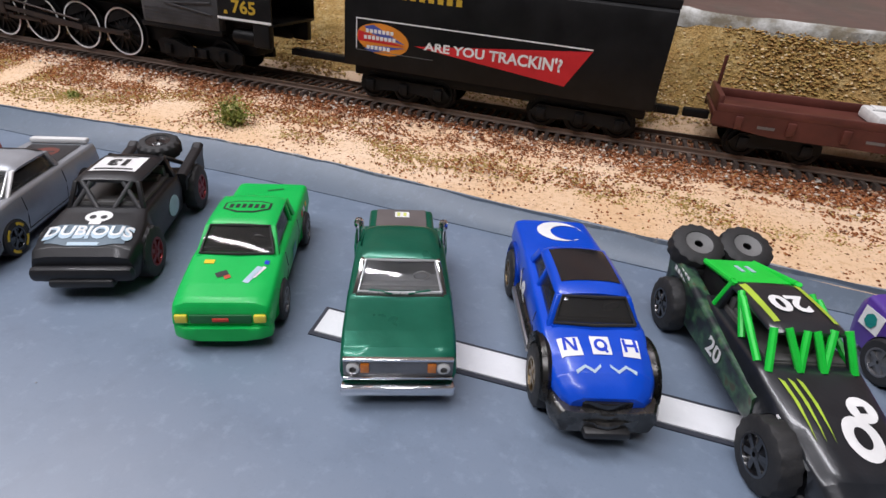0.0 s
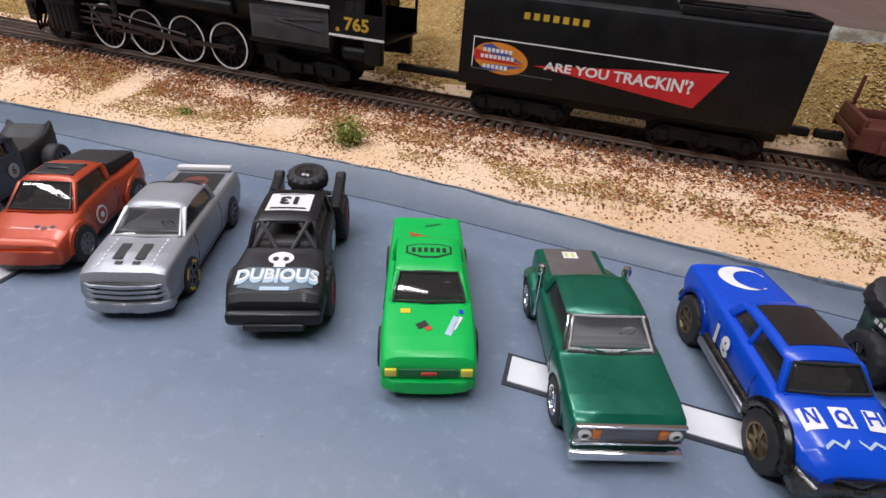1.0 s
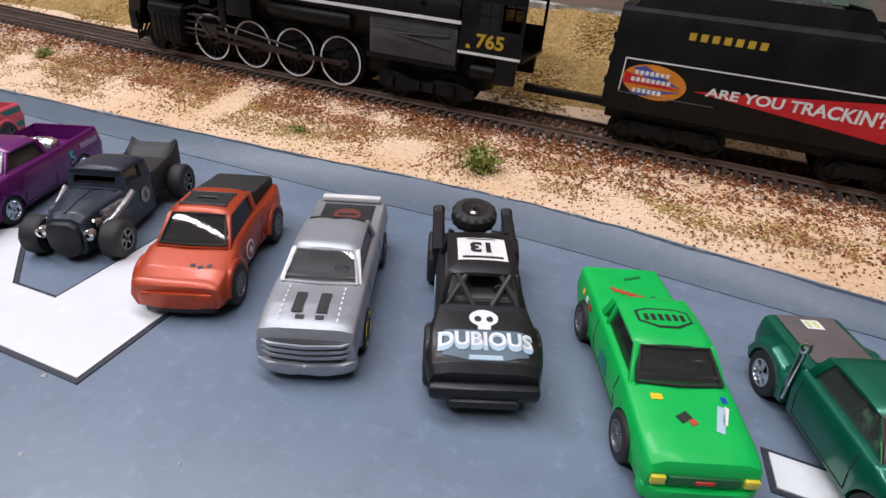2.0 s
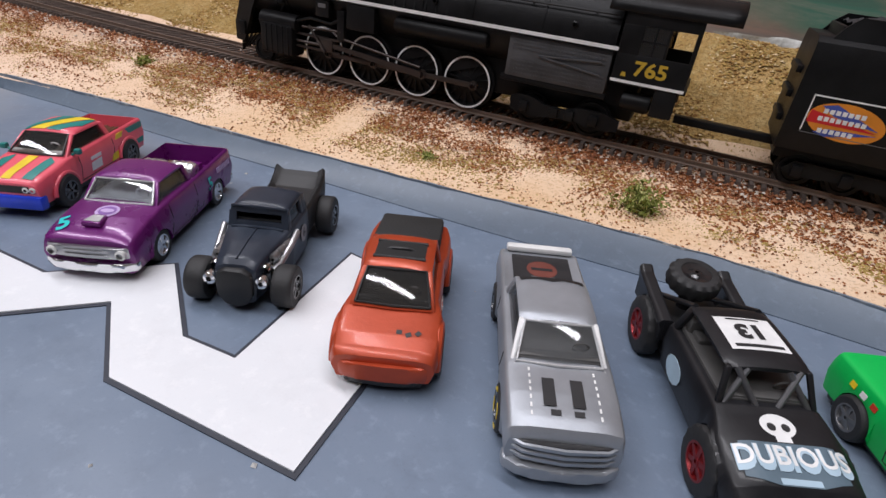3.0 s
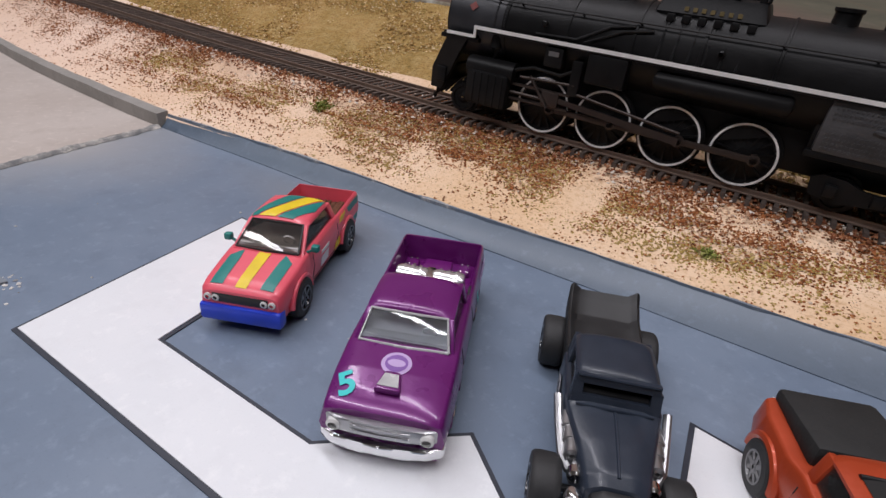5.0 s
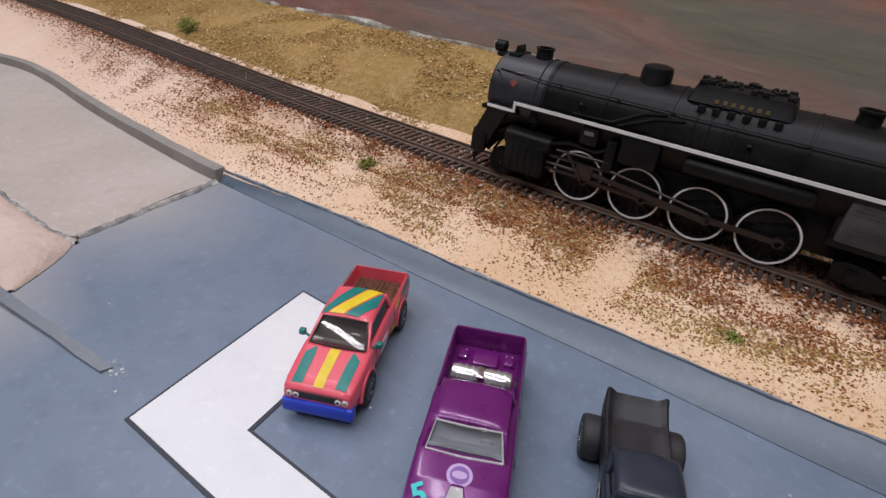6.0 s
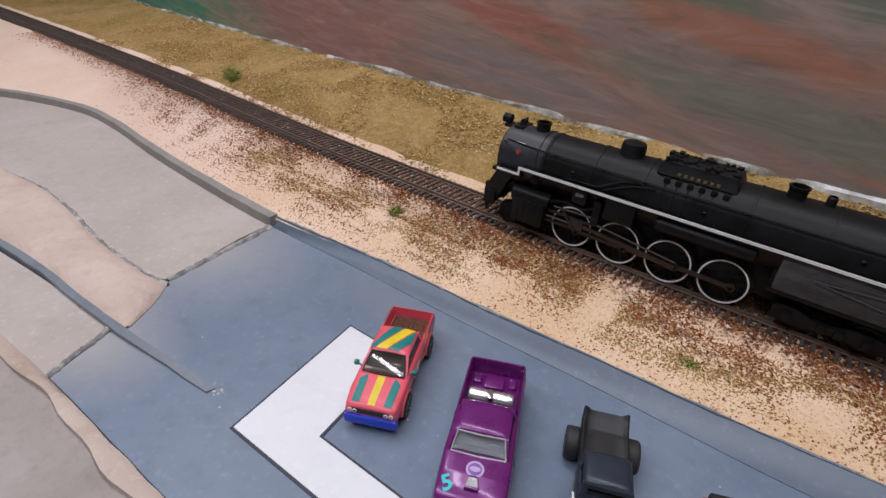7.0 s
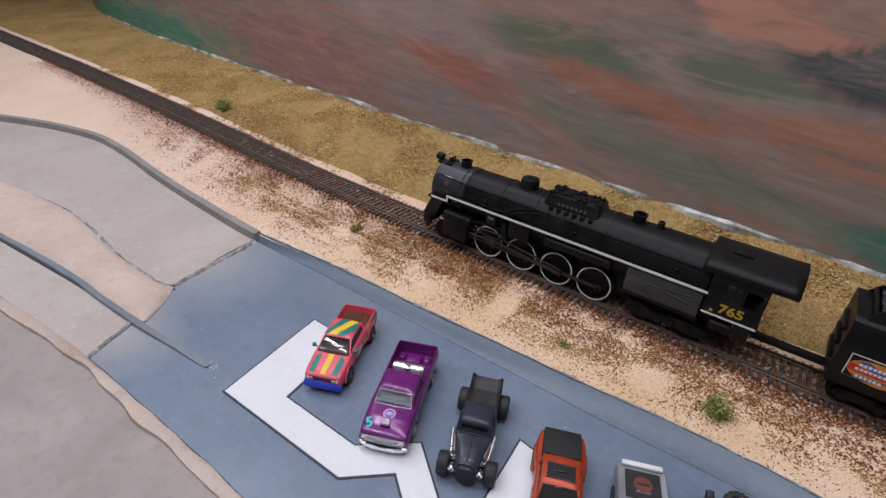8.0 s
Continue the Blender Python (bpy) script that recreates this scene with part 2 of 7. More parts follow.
# ---- building helpers ----
def link_mesh(name, verts, faces, mats, smooth=None, parent=None, label="", slots=None):
    me = bpy.data.meshes.new(name)
    me.from_pydata(verts, [], faces)
    for mt in mats if isinstance(mats, (list, tuple)) else [mats]:
        me.materials.append(mt)
    if slots is not None:
        me.polygons.foreach_set("material_index", slots)
    if smooth:
        me.polygons.foreach_set("use_smooth", [True] * len(me.polygons))
        me.set_sharp_from_angle(angle=radians(smooth))
    me.update()
    ob = new(name, me)
    ob.parent = parent
    if label:
        ob["label"] = label
    return ob


def curve_at(table):
    """A smooth curve through (x, y) rows."""
    xs, ys = np.array(sorted(table)).T
    slopes = np.gradient(ys, xs)

    def at(x):
        x = float(np.clip(x, xs[0], xs[-1]))
        k = int(np.clip(np.searchsorted(xs, x) - 1, 0, len(xs) - 2))
        h = xs[k + 1] - xs[k]
        u = (x - xs[k]) / h
        return float((2 * u**3 - 3 * u**2 + 1) * ys[k] + (u**3 - 2 * u**2 + u) * h * slopes[k] + (3 * u**2 - 2 * u**3) * ys[k + 1] + (u**3 - u**2) * h * slopes[k + 1])

    return at


# ---- the plan, in decimetres (D turns them into metres) ----
D = 0.1
near_rail = curve_at([(8, 1.75), (2, 1.21), (0, 0.95), (-1, 0.78), (-2, 0.60), (-3, 0.42), (-4.5, 0.17), (-6, -0.05), (-7.5, -0.21), (-8.7, -0.34), (-10.3, -0.5), (-12.4, -0.72), (-15, -1.02), (-20, -1.6), (-26, -2.3)])
curb_line = curve_at([(8, 0.5), (1.23, 0.13), (0, 0.06), (-1.3, -0.0), (-2.23, -0.178), (-2.83, -0.29), (-3.57, -0.425), (-4.52, -0.585), (-5.45, -0.78), (-6.28, -0.867), (-7.5, -0.954), (-8.6, -0.99), (-9.3, -1.07), (-10.2, -1.4), (-11.1, -1.92), (-12.5, -2.9), (-14, -3.9), (-26, -5)])
front_edge = curve_at([(8, -0.9), (2.5, -1.5), (0, -1.95), (-1.2, -2.02), (-2.4, -2.10), (-3.32, -2.21), (-3.77, -2.284), (-4.66, -2.442), (-5.15, -2.543), (-5.71, -2.694), (-7, -3.0), (-10, -3.9), (-26, -5.2)])
back_line = curve_at([(8, 1.95), (0, 1.68), (-3.5, 1.57), (-9.5, 1.28), (-14, 1.2), (-16.5, 1.27), (-18.5, 1.5), (-20, 1.8), (-26, 3.2)])
GAUGE = 0.25


def rail_z(x):
    return 0.16 - 0.032 * min(x, 0) if x > -9 else 0.448 - 0.012 * (x + 9)


def hash_noise(x, y, s):
    return noise.noise(Vector((x * s, y * s, 3.7)))


def ground_z(x, y):
    """Height of the scenery, in decimetres."""
    c, n, b = curb_line(x), near_rail(x), back_line(x)
    base = rail_z(x) - 0.060
    if y <= c:
        z = 0.06
    elif y < n - 0.08:
        u = (y - c) / max(0.05, n - 0.08 - c)
        z = 0.06 + (base - 0.06) * (0.45 * u + 0.55 * u * u)
    elif y < n + GAUGE + 0.08:
        z = base
    else:
        u = (y - n - GAUGE - 0.08) / max(0.1, b - n - GAUGE - 0.08)
        z = base + (0.68 - base) * min(u, 1.15) ** 0.9
    return z


# ---- ground sheet ----
def build_ground():
    xs = list(np.arange(-25, -10, 0.25)) + list(np.arange(-10, 3, 0.09)) + list(np.arange(3, 8.01, 0.4))
    verts, faces, slots, ncol = [], [], [], None
    for x in xs:
        c, n, e, b = curb_line(x), near_rail(x), front_edge(x), back_line(x)
        n = max(n, c + 0.2)
        col = [(y, None) for y in np.linspace(e - 2.2, e - 0.12, 10)] + [(y, None) for y in np.linspace(e - 0.10, e - 0.015, 4)]
        col += [(e - 0.005, -0.14), (c - 0.02, -0.14)]
        col += [(y, None) for y in np.linspace(c, n - 0.1, 14)] + [(y, None) for y in np.linspace(n - 0.06, n + GAUGE + 0.06, 6)]
        col += [(y, None) for y in np.linspace(n + GAUGE + 0.12, b + 0.05, 22)]
        ncol = len(col)
        for k, (y, z) in enumerate(col):
            if z is None:
                if y < e:
                    d = (e - y)
                    z = -0.005 + 0.05 * min(1, d / 0.3) * max(0, 1 - d) - 0.10 * max(0, d - 0.25) + 0.02 * hash_noise(x, y, 1.6) * min(1, d * 4)
                else:
                    z = ground_z(x, y) + 0.012 * hash_noise(x, y, 4) * min(1, (y - c) * 4)
                    if y > n + GAUGE + 0.1:
                        z += 0.035 * hash_noise(x, y, 2.2) * min(1, (y - n - GAUGE) * 3)
            verts.append((x * D, y * D, z * D))
    for i in range(len(xs) - 1):
        for k in range(ncol - 1):
            a = i * ncol + k
            faces.append((a, a + ncol, a + ncol + 1, a + 1))
            slots.append(2 if k < 13 else 0 if k < 37 else 1)
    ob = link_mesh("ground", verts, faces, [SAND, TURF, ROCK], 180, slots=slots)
    return tagged(ob, "model railway scenery of pinkish sand, dry turf and grey plaster", "ground", kind="structure")


def strip(name, xs, outer, inner, mat, thick, label, category, z_out, z_in, lip=0.0):
    """A ribbon between two lines with a top that goes from z_in to z_out and with sides down to its foot."""
    verts, faces = [], []
    for x in xs:
        o, i = outer(x), inner(x)
        zo, zi = z_out(x), z_in(x)
        verts += [(o[0] * D, o[1] * D, (zo - thick) * D), (o[0] * D, o[1] * D, zo * D), (((o[0] + i[0]) / 2) * D, (o[1] + i[1]) / 2 * D, ((zo + zi) / 2 - lip) * D), (i[0] * D, i[1] * D, zi * D), (i[0] * D, i[1] * D, (zi - thick) * D)]
    for k in range(len(xs) - 1):
        for j in range(4):
            a = 5 * k + j
            faces.append((a, a + 1, a + 6, a + 5))
    e = 5 * (len(xs) - 1)
    faces += [(4, 3, 2, 1, 0), (e, e + 1, e + 2, e + 3, e + 4)]
    ob = link_mesh(name, verts, faces, mat, 50)
    return tagged(ob, label, category, kind="structure")


def poly_slab(name, pts, mat, z0, z1, label="", category="", kind="", parent=None):
    """A flat slab with the outline pts (decimetres)."""
    bm = bmesh.new()
    vs = [bm.verts.new((x * D, y * D, z1 * D)) for x, y in pts]
    f = bm.faces.new(vs)
    f.normal_update()
    if f.normal.z < 0:
        f.normal_flip()
    r = bmesh.ops.extrude_face_region(bm, geom=[f])
    for v in r["geom"]:
        if isinstance(v, bmesh.types.BMVert):
            v.co.z = z0 * D
    bmesh.ops.recalc_face_normals(bm, faces=bm.faces)
    bmesh.ops.triangulate(bm, faces=[g for g in bm.faces if len(g.verts) > 4])
    me = bpy.data.meshes.new(name)
    bm.to_mesh(me)
    bm.free()
    me.materials.append(mat)
    ob = new(name, me)
    ob.parent = parent
    return tagged(ob, label, category, kind=kind)


def inset_line(at, d):
    def f(x):
        return (x, at(x) - d(x))
    return f


build_ground()
SEAM = [(-5.45, -0.80), (-5.38, -1.1), (-5.15, -1.68), (-4.86, -2.06), (-4.64, -2.44)]


def build_deck():
    rim = [(x, curb_line(x) - 0.02) for x in np.linspace(-5.44, 3.2, 40)]
    edge = [(x, front_edge(x) + 0.012) for x in np.linspace(3.2, -4.64, 30)]
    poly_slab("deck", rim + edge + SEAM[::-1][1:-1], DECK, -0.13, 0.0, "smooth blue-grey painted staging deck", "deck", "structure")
    # the two pale roads and the sand island between them
    up = [(x, curb_line(x) - 0.03) for x in np.linspace(-13.0, -5.46, 24)]
    low = [(-5.40, -1.1), (-5.17, -1.68), (-5.3, -1.78), (-5.88, -1.87), (-6.6, -1.9), (-7.19, -1.97), (-8.35, -2.316), (-9.5, -2.75), (-11, -3.4), (-12, -3.9)]
    poly_slab("road", up + [(-5.47, -0.82)] + low, ROAD, -0.13, 0.006, "pale grey plaster roadway with worn edges", "road", "structure")
    lane = [(-4.88, -2.07), (-4.66, -2.435), (-5.15, -2.535), (-5.71, -2.685), (-7, -2.99), (-10, -3.89), (-10.3, -3.7), (-8.4, -3.0), (-6.83, -2.56), (-5.82, -2.30), (-5.2, -2.15)]
    poly_slab("road", lane, ROAD, -0.13, 0.006, "pale grey plaster lane beside the sand island", "road", "structure")


build_deck()
D_IN = curve_at([(8, 0.07), (1.2, 0.06), (0, 0.1), (-1.5, 0.17), (-2.8, 0.12), (-4.5, 0.085), (-5.43, 0.04), (-6, 0.04)])
strip("curb", np.linspace(-5.43, 3.2, 70), lambda x: (x, curb_line(x) + 0.012), inset_line(curb_line, D_IN), CURB, 0.09, "blue-grey painted curb along the deck", "curb",
      lambda x: 0.075 + 0.004 * hash_noise(x, 1, 5), lambda x: 0.004, 0.012)
strip("curb", np.linspace(-13, -5.44, 50), lambda x: (x, curb_line(x) + 0.015), inset_line(curb_line, lambda x: 0.05), CURB_PALE, 0.1, "weathered grey curb along the pale road", "curb",
      lambda x: 0.095 + 0.008 * hash_noise(x, 1, 3), lambda x: 0.085 + 0.008 * hash_noise(x, 1, 3))
CHIPS, _cn, _cb = blank("chipped_paint_edge", 0.7)
_cf = noise_tex(_cn, 70, 5, 0.75)
_cn.links.new(ramp(_cn, _cf, [(0.50, (0.17, 0.21, 0.26)), (0.60, (0.30, 0.32, 0.34)), (0.68, (0.74, 0.70, 0.65))]), _cb.inputs["Base Color"])
strip("trim", np.linspace(-5.4, 3.2, 160), lambda x: (x, curb_line(x) + 0.022 + 0.012 * hash_noise(x, 8, 9)), lambda x: (x, curb_line(x) + 0.004 + 0.008 * hash_noise(x, 4, 8)), CHIPS, 0.03, "chipped pale edge of the curb", "trim",
      lambda x: 0.074 + 0.006 * hash_noise(x, 1, 7), lambda x: 0.079)
wedge = curve_at([(-4.05, -1.875), (-4.4, -1.965), (-4.83, -2.075), (-5.82, -2.264), (-6.83, -2.525), (-8.4, -3.0), (-10, -3.6)])
strip("curb", np.linspace(-8.4, -4.05, 30), lambda x: (x, wedge(x) + 0.022 + 0.008 * hash_noise(x, 3, 7)), lambda x: (x, wedge(x) - 0.02 + 0.008 * hash_noise(x, 6, 6)), DIVIDER, 0.07, "low grey divider running out on the deck", "curb",
      lambda x: 0.012 + 0.034 * min(1, (-4.05 - x) / 0.9) + 0.008 * hash_noise(x, 2, 6), lambda x: 0.010 + 0.028 * min(1, (-4.05 - x) / 0.9) + 0.006 * hash_noise(x, 5, 7))


def build_island():
    top = curve_at([(-4.80, -2.02), (-4.95, -1.84), (-5.1, -1.72), (-5.3, -1.76), (-5.88, -1.85), (-7.19, -1.95), (-8.35, -2.29), (-8.9, -2.5)])
    bot = curve_at([(-4.80, -2.04), (-4.95, -2.09), (-5.82, -2.25), (-6.83, -2.5), (-8.4, -2.97), (-8.9, -3.15)])
    verts, faces, n = [], [], 12
    xs = list(np.linspace(-8.9, -4.81, 60))
    for x in xs:
        for k in range(n):
            u = k / (n - 1)
            y = bot(x) * (1 - u) + top(x) * u
            h = 0.07 * math.sin(math.pi * min(1, max(0, u))) ** 0.6 * min(1, (-4.8 - x) / 0.3 + 0.15)
            verts.append((x * D, y * D, (0.004 + h + 0.012 * hash_noise(x, y, 5) * math.sin(math.pi * u)) * D))
    for i in range(len(xs) - 1):
        for k in range(n - 1):
            a = i * n + k
            faces.append((a, a + n, a + n + 1, a + 1))
    ob = link_mesh("sand_island", verts, faces, rock_material("pink_plaster", (0.54, 0.42, 0.35), (0.66, 0.54, 0.47), (0.40, 0.27, 0.20)), 180)
    tagged(ob, "raised island of smooth pink sand between the roads", "sand", kind="structure")


build_island()
ISLAND_RIM = [(-5.10, -1.70), (-5.3, -1.765), (-5.88, -1.86), (-6.55, -1.89), (-7.19, -1.96), (-7.8, -2.13)]
SEAM_FILL, _sn, _sb = blank("rough_seam_filler", 0.8)
_sf = noise_tex(_sn, 90, 5, 0.75)
_sn.links.new(ramp(_sn, _sf, [(0.38, (0.13, 0.135, 0.14)), (0.52, (0.27, 0.265, 0.255)), (0.66, (0.56, 0.53, 0.49))]), _sb.inputs["Base Color"])
bump(_sn, _sb, _sf, 0.8, 0.0012)


def filler_seam(p, q, wide, seed):
    """A ragged low bead of filler from p to q (decimetres)."""
    p, q = Vector(p), Vector(q)
    d = (q - p).normalized()
    side = Vector((-d.y, d.x))
    verts, faces, n = [], [], 60
    for k in range(n + 1):
        u = k / n
        m = p.lerp(q, u) + side * 0.012 * hash_noise(seed + 3 * u, 1.0, 2.2)
        w = wide * (1 + 0.7 * hash_noise(seed + 3 * u, 2.0, 6.0))
        h = 0.010 + 0.010 * abs(hash_noise(seed + 3 * u, 3.0, 7.0))
        for a, z in ((-1, -0.004), (-0.5, h), (0.45, h * 0.8), (1, -0.004)):
            r = m + side * w * a
            verts.append((r.x * D, r.y * D, (z + 0.006) * D))
    for k in range(n):
        for j in range(3):
            a = 4 * k + j
            faces.append((a, a + 4, a + 5, a + 1))
    tagged(link_mesh("trim", verts, faces, SEAM_FILL, 60), "rough filler seam between deck and road", "seam", kind="structure")


filler_seam((-5.44, -0.83), (-5.16, -1.68), 0.022, 1)
filler_seam((-4.875, -2.08), (-4.64, -2.44), 0.014, 9)
for a, b in zip(ISLAND_RIM, ISLAND_RIM[1:]):
    filler_seam(a, b, 0.020, 4 + a[0])
EDGE_GRIT = deck_material("sandy_edge", (0.42, 0.33, 0.27), (0.60, 0.50, 0.43), (0.22, 0.12, 0.07), 0.9)
strip("trim", np.linspace(-9, 3, 160), lambda x: (x, front_edge(x) + 0.008 + 0.008 * hash_noise(x, 2, 6)), lambda x: (x, front_edge(x) - 0.07 - 0.035 * hash_noise(x, 5, 3)), EDGE_GRIT, 0.05, "sandy ridge along the edge of the deck", "edge",
      lambda x: 0.010 + 0.006 * hash_noise(x, 3, 6), lambda x: 0.032 + 0.012 * hash_noise(x, 1, 4), -0.012)
strip("trim", np.linspace(-5.0, 3, 120), lambda x: (x, front_edge(x) + 0.014 + 0.004 * hash_noise(x, 2, 6)), lambda x: (x, front_edge(x) + 0.002), INK, 0.03, "thin dark joint along the edge of the deck", "seam", lambda x: 0.006, lambda x: 0.004)


# ---- markings ----
def marking(name, pts, label):
    ink = poly_slab(name, grow(pts, 0.013), INK, 0.0, 0.004, label, "road marking", "structure")
    poly_slab("white_field", pts, WHITE, 0.002, 0.008, parent=ink)


def grow(pts, d):
    """The outline moved outward by d."""
    n = len(pts)
    area = sum(pts[i][0] * pts[(i + 1) % n][1] - pts[(i + 1) % n][0] * pts[i][1] for i in range(n))
    s = 1 if area > 0 else -1
    out = []
    for i in range(n):
        p, q, r = Vector(pts[i - 1]), Vector(pts[i]), Vector(pts[(i + 1) % n])
        a, b = (q - p).normalized(), (r - q).normalized()
        na, nb = Vector((a.y, -a.x)) * s, Vector((b.y, -b.x)) * s
        m = (na + nb) / max(0.35, 1 + na.dot(nb))
        out.append(tuple(q + m * d))
    return out


marking("deck_marking", [(-4.03, -1.073), (-3.763, -1.892), (-2.765, -1.724), (-2.58, -1.48), (-2.274, -1.638), (-1.719, -1.537), (-1.90, -0.80), (-2.263, -0.80), (-2.105, -1.401), (-2.285, -1.437),
                         (-2.64, -1.247), (-2.876, -1.539), (-3.468, -1.634), (-3.668, -1.02)], "white angular marking with a dark outline on the deck")
marking("deck_marking", [(-0.235, -0.757), (-0.21, -0.855), (0.35, -0.765), (0.814, -0.695), (1.6, -0.575), (1.6, -0.475), (0.812, -0.605), (0.161, -0.70)], "long white stripe with a dark outline on the deck")


# ---- backdrop, bench and room ----
def build_backdrop():
    verts, faces = [], []
    xs = list(np.linspace(-24, 8, 110))
    zs = np.linspace(0.1, 7.0, 16)
    for x in xs:
        for z in zs:
            verts.append((x * D, (back_line(x) + 0.03 * (z - 0.7)) * D, z * D))
    n = len(zs)
    for i in range(len(xs) - 1):
        for k in range(n - 1):
            a = i * n + k
            faces.append((a, a + 1, a + n + 1, a + n))
    ob = link_mesh("backdrop", verts, faces, CANYON, 180)
    md = ob.modifiers.new("thick", "SOLIDIFY")
    md.thickness, md.offset = 0.006, 1
    tagged(ob, "hand-painted backdrop of rust and green canyon hills", "backdrop", kind="structure")


build_backdrop()
PALE, _nt, _b = blank("dry_white_filler", 0.9)
_n = noise_tex(_nt, 40, 5, 0.7)
_nt.links.new(ramp(_nt, _n, [(0.42, (0.20, 0.17, 0.12)), (0.52, (0.36, 0.35, 0.31)), (0.66, (0.66, 0.66, 0.63))]), _b.inputs["Base Color"])
bump(_nt, _b, _n, 0.8, 0.002)
strip("trim", np.linspace(-17, 4, 260), lambda x: (x, back_line(x) + 0.02), lambda x: (x, back_line(x) - 0.015 - 0.05 * max(0, hash_noise(x, 7, 1.4)) - 0.03 * hash_noise(x, 3, 6)), PALE, 0.06,
      "ragged white filler line at the foot of the backdrop", "trim", lambda x: 0.73 + 0.03 * hash_noise(x, 5, 2), lambda x: 0.69 + 0.035 * hash_noise(x, 2, 2.2))


def box(name, x0, x1, y0, y1, z0, z1, mat, label="", category="", kind="structure"):
    v = [(x, y, z) for x in (x0, x1) for y in (y0, y1) for z in (z0, z1)]
    f = [(0, 1, 3, 2), (4, 6, 7, 5), (0, 4, 5, 1), (2, 3, 7, 6), (0, 2, 6, 4), (1, 5, 7, 3)]
    return tagged(link_mesh(name, v, f, mat), label, category, kind=kind)


box("bench", -2.6, 0.85, -0.62, 0.55, -0.06, -0.03, WOOD, "plywood bench top under the model railway", "bench")
for x in (-2.4, 0.7):
    for y in (-0.4, 0.45):
        box("bench_leg", x, x + 0.07, y, y + 0.07, -0.9, -0.06, WOOD, "wooden leg of the bench", "leg")
box("floor", -3.5, 2.5, -3, 2, -0.95, -0.9, FLOORING, "grey room floor", "floor")
box("ceiling", -3.5, 2.5, -3, 2, 1.5, 1.55, PLASTER, "white room ceiling", "ceiling")
box("wall_north", -3.5, 2.5, 2, 2.1, -0.9, 1.5, PLASTER, "plain painted wall", "wall")
box("wall_south", -3.5, 2.5, -3.1, -3, -0.9, 1.5, PLASTER, "plain painted wall", "wall")
box("wall_west", -3.6, -3.5, -3, 2, -0.9, 1.5, PLASTER, "plain painted wall", "wall")
box("wall_east", 2.5, 2.6, -3, 2, -0.9, 1.5, PLASTER, "plain painted wall", "wall")


# ---- track ----
def track_frame(x):
    """Middle of the track at plan x, and its heading, in decimetres."""
    d = 0.05
    tx, ty, tz = 2 * d, near_rail(x + d) - near_rail(x - d), rail_z(x + d) - rail_z(x - d)
    l = math.hypot(tx, ty)
    nx, ny = -ty / l, tx / l
    return Vector((x + nx * GAUGE / 2, near_rail(x) + ny * GAUGE / 2, rail_z(x))), Vector((tx / l, ty / l, tz / l)), Vector((nx, ny, 0))


def build_rails():
    prof = [(-0.010, -0.027), (-0.010, -0.023), (-0.003, -0.020), (-0.003, -0.009), (-0.006, -0.007), (-0.006, 0.0), (0.006, 0.0), (0.006, -0.007), (0.003, -0.009), (0.003, -0.020), (0.010, -0.023), (0.010, -0.027)]
    xs = list(np.arange(-25, 8, 0.3))
    for side in (-1, 1):
        verts, faces = [], []
        for x in xs:
            m, t, n = track_frame(x)
            for a, h in prof:
                p = m + n * (side * GAUGE / 2 + a)
                verts.append((p.x * D, p.y * D, (p.z + h) * D))
        k = len(prof)
        for i in range(len(xs) - 1):
            for j in range(k):
                a, b = i * k + j, i * k + (j + 1) % k
                faces.append((a, b, b + k, a + k))
        ob = link_mesh("rail", verts, faces, RAIL, 40)
        tagged(ob, "dark steel model railway rail on wooden ties", "rail", "rails of the track", "structure")


build_rails()


def build_ties():
    """Each tie is a piece under the track; the far ones are joined."""
    track = tagged(new("track"), "weathered brown model railway ties in ballast", "railway track", kind="structure")
    v = [(x, y, z) for x in (-0.0011, 0.0011) for y in (-0.0195, 0.0195) for z in (-0.004, 0.0)]
    v2 = [(x * (0.86 if z == 0 else 1), y * (0.985 if z == 0 else 1), z) for x, y, z in v]
    f = [(0, 1, 3, 2), (4, 6, 7, 5), (0, 4, 5, 1), (2, 3, 7, 6), (1, 5, 7, 3)]
    me = bpy.data.meshes.new("tie")
    me.from_pydata(v2, [], f)
    me.materials.append(TIE)
    x, far_v, far_f = 3.0, [], []
    while x > -24:
        m, t, n = track_frame(x)
        yaw = math.degrees(math.atan2(t.y, t.x)) + random.uniform(-1.5, 1.5)
        mt = pose(m.x * D, m.y * D, (m.z - 0.027) * D + random.uniform(-0.0002, 0.0002), 0, 0, yaw)
        if x > -12.4:
            o = new("tie", me)
            o.parent = track
            o.matrix_basis = mt
        else:
            b = len(far_v)
            far_v += [tuple(mt @ Vector(p)) for p in v2]
            far_f += [tuple(i + b for i in q) for q in f]
        x -= 0.052
    o = link_mesh("ties", far_v, far_f, TIE, parent=track)
    o["kind"] = "stuff"


build_ties()


# ---- kit for the small models; local sizes in millimetres, x ahead, y to the left, z up ----
MM = 0.001


def part(name, bm, material, parent, label="", smooth=35):
    """Links a bmesh (millimetres) as one mesh under a thing or a part."""
    me = bpy.data.meshes.new(name)
    bmesh.ops.recalc_face_normals(bm, faces=bm.faces)
    bmesh.ops.scale(bm, vec=(MM, MM, MM), verts=bm.verts)
    bm.to_mesh(me)
    bm.free()
    for m in material if isinstance(material, (list, tuple)) else [material]:
        me.materials.append(m)
    if smooth:
        me.polygons.foreach_set("use_smooth", [True] * len(me.polygons))
        me.set_sharp_from_angle(angle=radians(smooth))
    ob = new(name, me)
    ob.parent = parent
    if label:
        ob["label"] = label
    return ob


